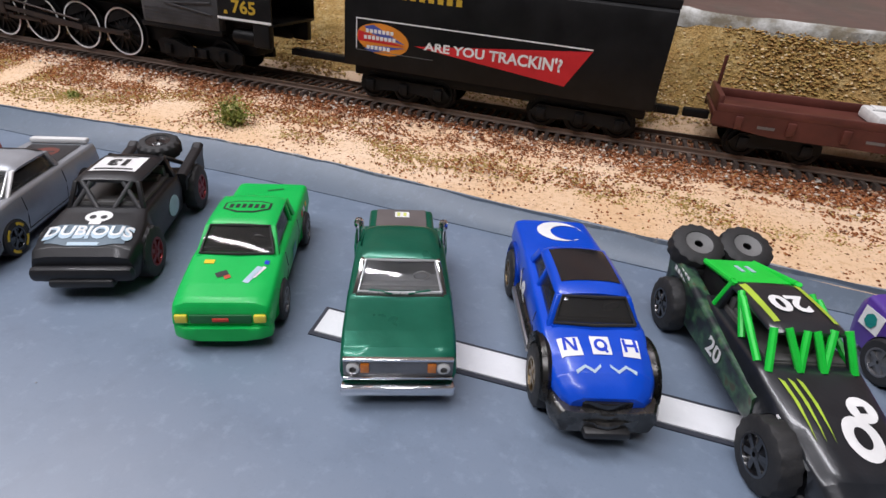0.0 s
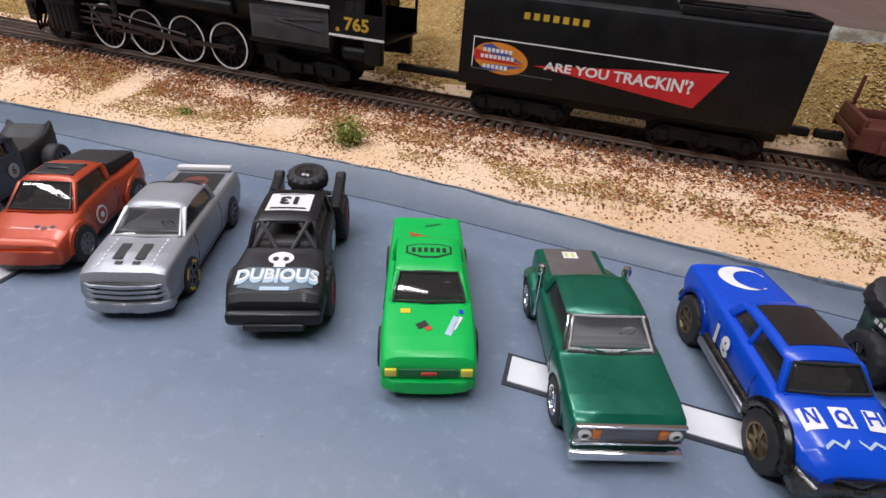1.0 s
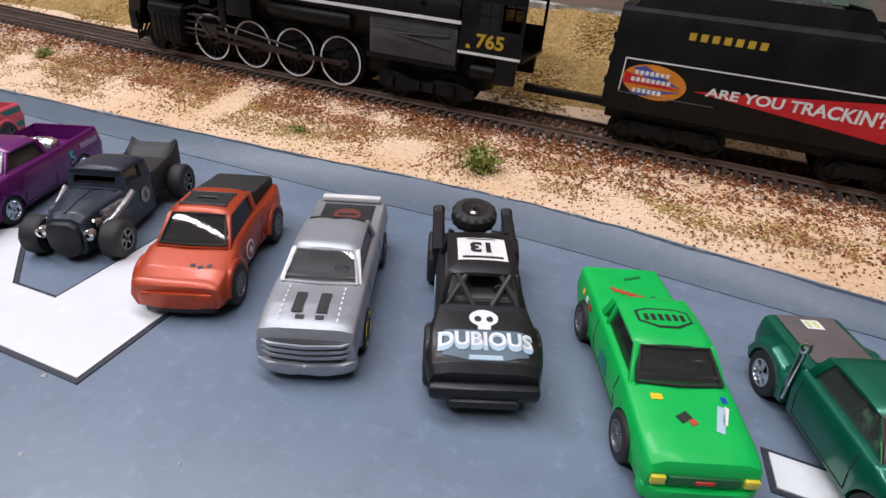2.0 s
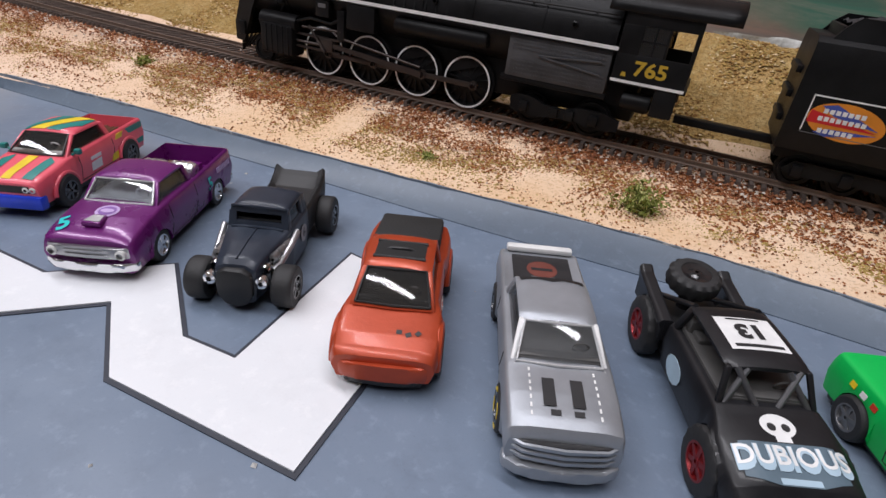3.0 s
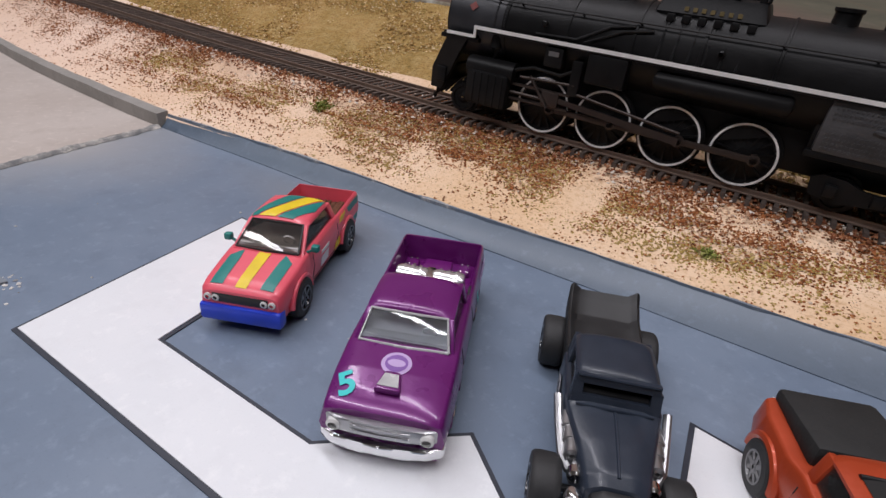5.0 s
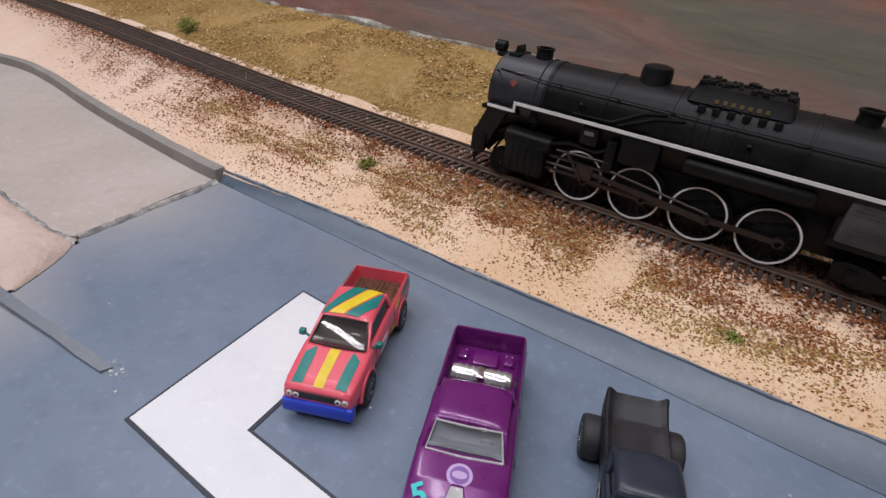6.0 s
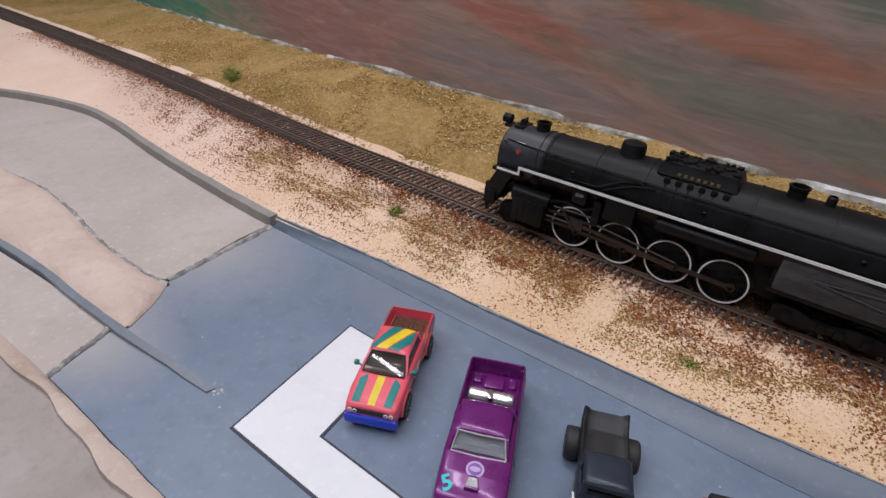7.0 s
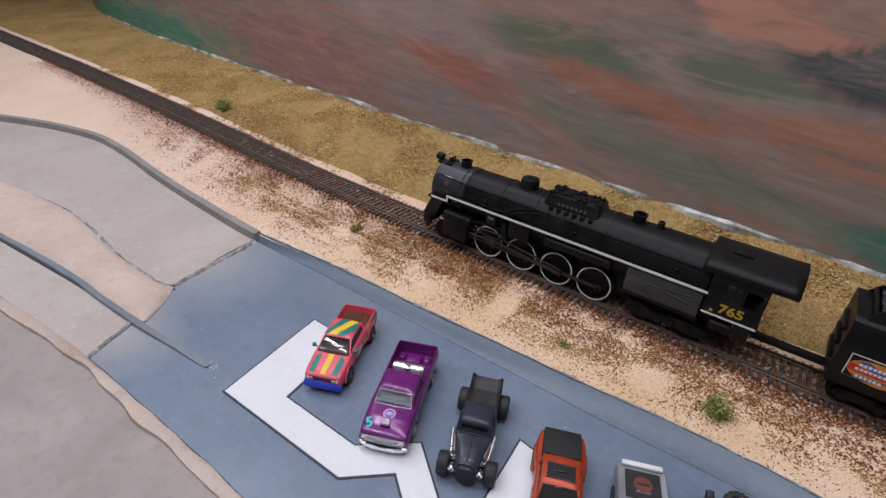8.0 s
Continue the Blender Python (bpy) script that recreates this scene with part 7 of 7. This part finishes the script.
    for x in np.linspace(-66, -120, 12):
        ring = []
        lo = 62 if x > -108 else 62 + 5.5 * (-108 - x) / 12
        for k in range(17):
            a = math.pi * k / 16
            ring.append(bm.verts.new((x, 24.2 * math.cos(a), max(60.6, 0) + (lo - 62) * 0 + 8.4 * math.sin(a) ** 0.8 if 0.02 < a < 3.12 else 60.0)))
        rows.append(ring)
    for r0, r1 in zip(rows, rows[1:]):
        for k in range(16):
            bm.faces.new((r0[k], r0[k + 1], r1[k + 1], r1[k]))
    o = part("cab_roof", bm, LOCO_BLACK, loco, smooth=50)
    md = o.modifiers.new("thick", "SOLIDIFY")
    md.thickness = 0.0012
    part("roof_hatch", bm_box(-90, -78, -7, 7, 68.2, 70.2, 0.5), LOCO_BLACK, loco)
    for y in (-9, 9):
        part("roof_rib", bm_path([(-66, y, 68.2), (-119, y, 68.2)], 0.5, 6), LOCO_BLACK, loco)
    part("cab_floor", bm_box(-107, -74, -21.5, 21.5, 29.5, 31, 0.3), LOCO_BLACK, loco)
    part("backhead", bm_box(-80, -75, -14, 14, 31, 58, 2), LOCO_BLACK, loco)
    part("pilot_beam", bm_box(147, 153, -20, 20, 14, 22, 0.8), LOCO_BLACK, loco)
    for k in range(9):
        y = -16 + 4 * k
        part("pilot_bar", bm_rod((152, y, 14), (163 - 0.022 * y * y, y * 0.72, 3.2), 0.8, 8), LOCO_BLACK, loco)
    part("coupler", bm_box(152, 166, -2.2, 2.2, 14, 18.4, 0.8), LOCO_BLACK, loco)
    part("pilot_deck", bm_box(130, 152, -20, 20, 36.6, 38.8, 0.5), LOCO_BLACK, loco)
    part("buffer_shield", bm_box(149, 151.5, -13, 13, 22, 38.6, 0.8), LOCO_BLACK, loco)
    part("drawbar", bm_box(-152, -105, -3, 3, 13, 16.5, 0.5), LOCO_BLACK, loco)
    return loco


def side_truck(car, x, wheels, base, r=7.0):
    """A bogie: side frames with journal boxes and its wheels."""
    for s in (-1, 1):
        x0, x1 = x - base / 2 - 6, x + base / 2 + 6
        part("truck_frame", bm_prism([(x0, s * 17, 7), (x0 + 4, s * 17, 11.5), (x1 - 4, s * 17, 11.5), (x1, s * 17, 7), (x1 - 5, s * 17, 4.6), (x, s * 17, 6.2), (x0 + 5, s * 17, 4.6)], (0, -s * 2, 0)), LOCO_BLACK, car)
        for k in range(wheels):
            wx = x - base / 2 + base * k / (wheels - 1)
            rail_wheel(car, wx, s, r)
            part("journal_box", bm_box(wx - 2.2, wx + 2.2, s * 17.6 - 1.4, s * 17.6 + 1.4, 4.8, 10, 0.5), LOCO_BLACK, car)


def tender():
    """Origin at its middle; 156 mm long."""
    t = tagged(new("coal_tender"), "black model coal tender with printed side banners", "tender")
    half = 78
    sect = [(21.8, 17), (22.4, 18), (22.4, 56), (21.6, 59.5), (18.6, 61.6), (18.0, 61.8)]
    bm, rings = bmesh.new(), []
    for x in (-half, -half + 0.6, half - 8, half - 0.5, half):
        ring = [bm.verts.new((x, y, z)) for y, z in sect] + [bm.verts.new((x, -y, z)) for y, z in reversed(sect)]
        rings.append(ring)
    for a, b in zip(rings, rings[1:]):
        for k in range(len(a)):
            bm.faces.new((a[k], a[(k + 1) % len(a)], b[(k + 1) % len(a)], b[k]))
    bm.faces.new(rings[0])
    bm.faces.new(rings[-1][::-1])
    part("tank", bm, LOCO_BLACK, t)
    # bunker walls and coal
    for s in (-1, 1):
        part("bunker_wall", bm_prism([(-22, s * 18.6, 60), (-14, s * 17.6, 69), (66, s * 17.6, 69.5), (70, s * 18.4, 66), (74, s * 19.6, 60)], (0, -s * 1.4, 0)), LOCO_BLACK, t)
        part("deck_coaming", bm_box(-78, -20, s * 19.4 - 0.7, s * 19.4 + 0.7, 61, 64.6, 0.3), LOCO_BLACK, t)
        part("deck_rail", bm_rod((-76, s * 9, 63.2), (-26, s * 9, 63.2), 0.6, 6), LOCO_BLACK, t)
    part("bunker_end", bm_prism([(-22, -18, 60), (-22, 18, 60), (-13, 17, 70), (-13, -17, 70)], (1.4, 0, 0)), LOCO_BLACK, t)
    part("bunker_front", bm_box(69, 71, -17, 17, 58, 66, 0.5), LOCO_BLACK, t)
    part("deck_coaming", bm_box(-78.4, -77, -19.6, 19.6, 61, 64.6, 0.3), LOCO_BLACK, t)
    part("water_hatch", bm_box(-64, -48, -5, 5, 61.5, 65, 0.8), LOCO_BLACK, t)
    for z in (26, 36, 46):
        part("cab_gate", bm_box(77.5, 80, -12, 12, z, z + 3, 0.4), LOCO_BLACK, t)
    bm = bmesh.new()
    nx, ny = 56, 24
    grid = []
    for i in range(nx + 1):
        row = []
        for j in range(ny + 1):
            x, y = -12 + 80 * i / nx, -16.6 + 33.2 * j / ny
            u, v = (x - 28) / 42, y / 17
            z = 66.5 + 5.0 * max(0, 1 - abs(u) ** 2.4) * max(0, 1 - v * v) + 1.1 * noise.noise(Vector((x * 0.45, y * 0.45, 1))) + 1.0 * noise.noise(Vector((x * 1.1, y * 1.1, 5)))
            row.append(bm.verts.new((x, y, z)))
        grid.append(row)
    for i in range(nx):
        for j in range(ny):
            bm.faces.new((grid[i][j], grid[i + 1][j], grid[i + 1][j + 1], grid[i][j + 1]))
    part("coal_load", bm, COAL, t, "heaped lumpy coal load", 25)
    side_truck(t, 46, 3, 38)
    side_truck(t, -46, 3, 38)
    part("underframe", bm_box(-76, 76, -14, 14, 11, 17.4, 0.8), LOCO_BLACK, t)
    for s in (-1, 1):
        y = s * 22.55

        def flat(pts, mat, name, d, label=""):
            part(name, bm_prism([(x, y + s * d, z) for x, z in pts], (0, s * 0.1, 0)), mat, t, label, 0)

        # oval badge of plain shapes
        oval = [(57 - 14 * math.cos(a), 31.5 + 7.4 * math.sin(a) - 0.9 * math.cos(a)) for a in np.linspace(0, 2 * math.pi, 30)[:-1]]
        flat(oval, ORANGE_PRINT, "oval_badge", 0.0, "orange oval badge with blue and red bars")
        flat([(67, 36.8), (62, 38.0), (45, 30.4), (62, 33.4)], ROYAL_PRINT, "badge_bar", 0.12)
        flat([(70.2, 34.8), (70.6, 29.8), (45.4, 29.6)], STOP_RED, "badge_bar", 0.14)
        flat([(67, 26.2), (62, 25.0), (45, 28.8), (62, 28.2)], ROYAL_PRINT, "badge_bar", 0.12)
        for z, x0, n in ((35.0, 66, 7), (31.9, 67, 8), (27.2, 65.5, 6)):
            for k in range(n):
                flat([(x0 - 2.2 * k, z - 0.9), (x0 - 1.6 - 2.2 * k, z - 0.9), (x0 - 1.6 - 2.2 * k, z + 0.9), (x0 - 2.2 * k, z + 0.9)], WHITE_PRINT, "badge_letter", 0.28)
        part("white_line", bm_box(-46, 71.5, y + s * 0.1 - 0.08, y + s * 0.1 + 0.08, 40.0, 40.6, 0), WHITE_PRINT, t)
        part("white_line", bm_box(71, 71.5, y + s * 0.1 - 0.08, y + s * 0.1 + 0.08, 26, 40.6, 0), WHITE_PRINT, t)
        flat([(40, 30.6), (-46, 39.6), (-36, 22.6)], STOP_RED, "red_wedge", 0.02, "red wedge banner")
        part("white_line", bm_box(30, 71.5, y + s * 0.06 - 0.05, y + s * 0.06 + 0.05, 25.2, 25.5, 0), DULL_METAL, t)

        def banner(u, v):
            k = 0.62 + 0.38 * (u + 32) / 64
            return (0.5 - s * u * 1.0, y + s * 0.3, 30.8 + v * k * 1.0 + 0.4)

        lettering("banner_lettering", "ARE YOU TRACKIN'?", 8.0, banner if s > 0 else (lambda u, v: (0.5 + u, y - 0.3, 31.2 + v * 0.8)), WHITE_PRINT, t, 0.03, "white banner lettering", 0.92)
        for k in range(7):
            x = 48 - 4.6 * k
            flat([(x, 51), (x - 2.8, 51), (x - 2.8, 54), (x, 54)], GOLD_PRINT, "name_bar", 0.05)
    part("coupler", bm_box(-92, -77, -2.2, 2.2, 13, 17, 0.8), LOCO_BLACK, t)
    part("rear_step", bm_box(-80, -77, -18, 18, 17, 20, 0.5), LOCO_BLACK, t)
    return t


def flat_wagon():
    """Origin at its middle; 190 mm long."""
    w = tagged(new("flat_wagon"), "oxide red bulkhead flat wagon behind the tender", "railway wagon")
    part("deck", bm_box(-95, 95, -21, 21, 17, 20, 0.5), OXIDE, w)
    for s in (-1, 1):
        part("side_sill", bm_prism([(-95, s * 21.2, 20.4), (95, s * 21.2, 20.4), (95, s * 21.2, 15), (70, s * 21.2, 12), (-70, s * 21.2, 12), (-95, s * 21.2, 15)], (0, -s * 1.6, 0)), OXIDE, w)
        part("side_rail", bm_box(-94, 94, s * 20.2 - 0.8, s * 20.2 + 0.8, 20, 24, 0.4), OXIDE, w)
        for k in range(9):
            x = -84 + 21 * k
            part("stake_pocket", bm_box(x - 1.6, x + 1.6, s * 22.0 - 0.9, s * 22.0 + 0.9, 14, 19.6, 0.4), OXIDE, w)
            if k % 2:
                part("stencil_bar", bm_box(x + 6, x + 13, s * 21.4 - 0.1, s * 21.4 + 0.1, 15.2, 16.4, 0), DULL_METAL, w)
    for s in (-1, 1):
        part("bulkhead", bm_box(s * 93 - 1.2, s * 93 + 1.2, -19, 19, 20, 27, 0.5), OXIDE, w)
        part("brake_staff", bm_rod((s * 92, -12, 20), (s * 92, -12, 40), 0.9, 8), OXIDE, w)
        side_truck(w, s * 66, 2, 26, 6.6)
        part("coupler", bm_box(s * 100 - 6, s * 100 + 6, -2.2, 2.2, 12, 16, 0.6), LOCO_BLACK, w)
    part("centre_sill", bm_box(-92, 92, -6, 6, 10, 17.2, 0.6), OXIDE, w)
    return w


def white_load(wagon):
    """White moulded slab lying on the wagon's deck."""
    l = tagged(new("white_load"), "white moulded slab lying on the flat wagon", "load")
    part("slab", bm_box(-52, 40, -13, 13, 0, 5.2, 1.2), solid("white_foam", (0.72, 0.72, 0.70), 0.6), l)
    part("groove", bm_box(-51, 39, -0.6, 0.6, 5.0, 5.5, 0.2), solid("grey_groove", (0.3, 0.3, 0.3), 0.7), l)
    for k in range(6):
        part("slat", bm_box(-48 + 15 * k, -38 + 15 * k, -11, -2, 5.0, 5.8, 0.3), solid("white_foam_top", (0.74, 0.74, 0.72), 0.6), l)
    l.matrix_basis = wagon.matrix_basis @ at_mm(-10, 0, 20.1)


HUB = -2.66
place_on_track(locomotive(), HUB, 1.1, 0.6)
place_on_track(tender(), HUB + 2.22, 0.46, 0.46)
WAGON = flat_wagon()
place_on_track(WAGON, HUB + 4.2, 0.66, 0.66)
white_load(WAGON)


# ---- loose grit, ballast, turf and bushes ----
XS = np.arange(-26, 8.01, 0.05)
T_NEAR, T_CURB, T_BACK = (np.array([f(x) for x in XS]) for f in (near_rail, curb_line, back_line))
T_RAIL = np.array([rail_z(x) for x in XS])


def ground_many(x, y):
    c, n, b, r = (np.interp(x, XS, t) for t in (T_CURB, T_NEAR, T_BACK, T_RAIL))
    n = np.maximum(n, c + 0.2)
    base = r - 0.060
    u = np.clip((y - c) / np.maximum(0.05, n - 0.08 - c), 0, 1)
    near = 0.06 + (base - 0.06) * (0.45 * u + 0.55 * u * u)
    v = np.clip((y - n - GAUGE - 0.08) / np.maximum(0.1, b - n - GAUGE - 0.08), 0, 1.1)
    far = base + (0.68 - base) * v**0.9
    return np.where(y < n - 0.08, near, np.where(y < n + GAUGE + 0.08, base, far))


def grain_material(name, stops, rough=0.9):
    m, nt, b = blank(name, rough, spec=0.15)
    g = nt.nodes.new("ShaderNodeNewGeometry")
    nt.links.new(ramp(nt, g.outputs["Random Per Island"], stops), b.inputs["Base Color"])
    return m


def scatter(name, x, y, z, size, mat, label, category, flat=0.7, seed=1):
    """Small irregular grains, each an eight-sided lump, joined."""
    rng = np.random.default_rng(seed)
    n = len(x)
    unit = np.array([(1, 0, 0), (0, 1, 0), (-1, 0, 0), (0, -1, 0), (0, 0, 1), (0, 0, -0.6)], float)
    a = rng.uniform(0, 2 * np.pi, n)
    c, s = np.cos(a), np.sin(a)
    v = unit[None] * rng.uniform(0.6, 1.35, (n, 6, 1)) * size[:, None, None]
    v[:, :, 2] *= flat
    vx, vy = v[:, :, 0] * c[:, None] - v[:, :, 1] * s[:, None], v[:, :, 0] * s[:, None] + v[:, :, 1] * c[:, None]
    verts = np.stack([vx + x[:, None], vy + y[:, None], v[:, :, 2] + (z + size * 0.2)[:, None]], -1).reshape(-1, 3) * D
    tri = np.array([(0, 1, 4), (1, 2, 4), (2, 3, 4), (3, 0, 4), (1, 0, 5), (2, 1, 5), (3, 2, 5), (0, 3, 5)])
    faces = (tri[None] + 6 * np.arange(n)[:, None, None]).reshape(-1, 3)
    ob = link_mesh(name, verts.tolist(), faces.tolist(), mat)
    return tagged(ob, label, category, kind="stuff")


def patchy(x, y, s, k=0.0):
    return np.array([noise.noise(Vector((a * s, b * s, 9.3 + k))) for a, b in zip(x, y)])


RNG = np.random.default_rng(11)
GRIT = grain_material("brown_grit", [(0.0, (0.11, 0.038, 0.015)), (0.35, (0.23, 0.075, 0.026)), (0.65, (0.34, 0.125, 0.045)), (0.88, (0.42, 0.19, 0.08)), (0.98, (0.60, 0.48, 0.38))])
BALLAST = grain_material("rusty_ballast", [(0.0, (0.08, 0.032, 0.018)), (0.4, (0.24, 0.085, 0.04)), (0.66, (0.36, 0.16, 0.08)), (0.84, (0.40, 0.26, 0.17)), (0.95, (0.66, 0.61, 0.54))])
TURF_BITS = grain_material("turf_flock", [(0.0, (0.16, 0.075, 0.025)), (0.2, (0.32, 0.18, 0.06)), (0.55, (0.48, 0.31, 0.11)), (0.82, (0.32, 0.23, 0.07)), (0.95, (0.70, 0.54, 0.33))])
FLOCK = grain_material("olive_flock", [(0.0, (0.26, 0.18, 0.05)), (0.5, (0.40, 0.28, 0.09)), (0.9, (0.52, 0.39, 0.16))])
GREEN_FLOCK = grain_material("green_foam", [(0.0, (0.12, 0.15, 0.03)), (0.4, (0.22, 0.26, 0.06)), (0.75, (0.34, 0.36, 0.11)), (0.95, (0.48, 0.44, 0.18))])


def spread_grit():
    # between the curb and the rails: thick by the rails, thinning out to the curb, in drifts along the track
    x = RNG.uniform(-9.5, 2.5, 240000)
    c, n = np.interp(x, XS, T_CURB), np.interp(x, XS, T_NEAR)
    u = RNG.uniform(0, 1, len(x)) ** 0.75
    y = c + 0.02 + u * (n - 0.04 - c)
    drift = patchy(x * 0.12, (y - n) * 4.2, 3.4) * 0.6 + patchy(x * 0.10, (y - n) * 9.0, 3.2, 7) * 1.0 + patchy(x * 0.5, y - n, 9.0, 2) * 0.6 + patchy(x, y, 30.0, 4) * 0.5
    right = np.clip((x + 9.5) / 4.0, 0.10, 1)
    keep = RNG.uniform(0, 1, len(x)) < 0.85 * right * np.clip(0.07 + 0.66 * np.clip(u, 0, 1) ** 1.7 + 0.46 * drift * np.clip(u * 1.5, 0, 1), 0.015, 0.85)
    x, y, u = x[keep], y[keep], u[keep]
    scatter("loose_grit", x, y, ground_many(x, y), RNG.uniform(0.003, 0.0082, len(x)) * (0.85 + 0.3 * u), GRIT, "loose brown and rust coloured grit on the sand", "grit", seed=2)
    # ballast round and under the ties
    x = RNG.uniform(-13, 3, 56000)
    n = np.interp(x, XS, T_NEAR)
    y = n + RNG.normal(0.5, 0.66, len(x)) * GAUGE
    z = np.interp(x, XS, T_RAIL) - 0.062 + 0.018 * np.exp(-(((y - n - GAUGE / 2) / 0.25) ** 4))
    scatter("ballast", x, y, z, RNG.uniform(0.005, 0.012, len(x)), BALLAST, "coarse rust brown ballast between the ties", "ballast", seed=3)
    # the turf behind the track
    x = RNG.uniform(-12, 3.0, 120000)
    n, b = np.interp(x, XS, T_NEAR) + GAUGE + 0.06, np.interp(x, XS, T_BACK)
    u = RNG.uniform(-0.06, 1, len(x))
    y = n + u * (b - n)
    p = patchy(x, y, 3.0, 5) + 0.7 * patchy(x, y, 14.0, 6)
    keep = RNG.uniform(0, 1, len(x)) < np.clip(0.6 + 0.9 * p, 0.1, 1) * np.clip(0.35 + 6 * (u + 0.06), 0, 1)
    x, y = x[keep], y[keep]
    scatter("dry_turf", x, y, ground_many(x, y), RNG.uniform(0.004, 0.012, len(x)), TURF_BITS, "dry golden turf and leaf litter behind the track", "turf", seed=4)
    # thin olive patches on the sand
    px, py, pz = [], [], []
    for cx, cy, r, k in ((-3.2, 0.12, 0.5, 1500), (-4.6, -0.05, 0.55, 1500), (-2.5, 0.02, 0.4, 900), (-5.4, -0.15, 0.35, 700), (-0.6, 0.35, 0.4, 700), (-1.35, 0.22, 0.22, 400), (0.6, 0.5, 0.4, 500), (-3.7, 0.16, 0.5, 1600), (-6.3, -0.35, 0.5, 800), (-2.0, 0.30, 0.5, 1000)):
        px.append(cx + RNG.normal(0, r * 0.5, k))
        py.append(cy + RNG.normal(0, r * 0.16, k) + 0.12 * (px[-1] - cx))
    bx = RNG.uniform(-6.5, 2.2, 60000)
    bc, bn = np.interp(bx, XS, T_CURB), np.interp(bx, XS, T_NEAR)
    bu = RNG.normal(0.5, 0.2, len(bx))
    by = bc + bu * (bn - bc)
    thick = patchy(bx * 0.3, by - bn, 6.0, 11) + 0.6 * patchy(bx, by, 22.0, 12)
    on = RNG.uniform(0, 1, len(bx)) < np.clip(0.10 + 0.8 * thick, 0, 0.6)
    px.append(bx[on])
    py.append(by[on])
    x, y = np.concatenate(px), np.concatenate(py)
    ok = (y > np.interp(x, XS, T_CURB) + 0.03) & (y < np.interp(x, XS, T_NEAR) - 0.05)
    x, y = x[ok], y[ok]
    scatter("olive_turf", x, y, ground_many(x, y), RNG.uniform(0.003, 0.0075, len(x)), FLOCK, "sparse olive flock on the sand", "turf", seed=5)


spread_grit()


def bush(cx, cy, r, h, k, seed, label):
    """A tuft of fine branching foam: thin twigs with many small leaf lumps on them."""
    rng = np.random.default_rng(seed)
    ob = tagged(new("bush"), label, "bush", "small bushes on the scenery")
    z0 = float(ground_many(np.array([cx]), np.array([cy]))[0])
    ob.location = (cx * D, cy * D, (z0 - 0.01) * D)
    bm = None
    tips = []
    for i in range(16):
        a, t = rng.uniform(0, 2 * math.pi), rng.uniform(0.1, 1)
        q = Vector((r * t * math.cos(a), r * t * math.sin(a), h * rng.uniform(0.5, 1.0) * (1.1 - 0.6 * t))) * 100
        bm = bm_path([(0, 0, 0), q * 0.5 + Vector((0, 0, 0.4)), q], 0.14, 5, bm)
        tips.append(q / 100)
    part("twigs", bm, solid("bush_twig", (0.10, 0.08, 0.03), 0.8), ob)
    n = k
    base = np.array([tips[i] for i in rng.integers(0, len(tips), n)])
    p = base * rng.uniform(0.25, 1.05, (n, 1)) + rng.normal(0, r * 0.17, (n, 3))
    p[:, 2] = np.abs(p[:, 2])
    unit = np.array([(1, 0, 0), (-0.5, 0.5, 0.3), (-0.5, -0.5, -0.3), (0.1, 0.2, 0.9)])
    q = rng.normal(0, 1, (n, 3, 3)) * 0.7
    v = np.einsum("ij,njk->nik", unit, q) * rng.uniform(0.006, 0.012, (n, 1, 1)) + p[:, None]
    faces = (np.array([(0, 1, 3), (1, 2, 3), (2, 0, 3), (0, 2, 1)])[None] + 4 * np.arange(n)[:, None, None]).reshape(-1, 3)
    o = link_mesh("foliage", (v.reshape(-1, 3) * D).tolist(), faces.tolist(), GREEN_FLOCK, parent=ob)
    o["kind"] = "stuff"


bush(-1.56, 0.20, 0.115, 0.13, 950, 1, "small green foam bush on the sand by the curb")
bush(-4.75, -0.14, 0.07, 0.06, 420, 2, "tiny olive tuft on the sand")
bush(-4.15, 0.80, 0.12, 0.13, 1100, 3, "green foam bush in the turf behind the track")
bush(-8.35, 0.26, 0.14, 0.16, 1100, 4, "green foam bush at the far side of the rails")
bush(-3.25, 0.62 + 0.3, 0.05, 0.05, 260, 5, "tiny dry tuft in the golden turf")
bush(-2.55, 0.03, 0.05, 0.035, 200, 6, "flat olive tuft on the sand")


# paint chips and crumbs on the deck
CHIP = grain_material("pale_paint_crumbs", [(0.0, (0.30, 0.30, 0.30)), (0.5, (0.55, 0.54, 0.52)), (0.9, (0.72, 0.70, 0.66))], 0.6)
CX, CY = RNG.uniform(-4.9, 1.2, 46), RNG.uniform(-2.0, -0.5, 46)
CX, CY = np.append(CX, -4.06 + RNG.normal(0, 0.035, 22)), np.append(CY, -1.86 + RNG.normal(0, 0.02, 22))
OK = CY < np.interp(CX, XS, T_CURB) - 0.2
scatter("paint_crumbs", CX[OK], CY[OK], np.zeros(int(OK.sum())), RNG.uniform(0.003, 0.008, int(OK.sum())), CHIP, "small pale paint crumbs lying on the deck", "crumbs", seed=8)
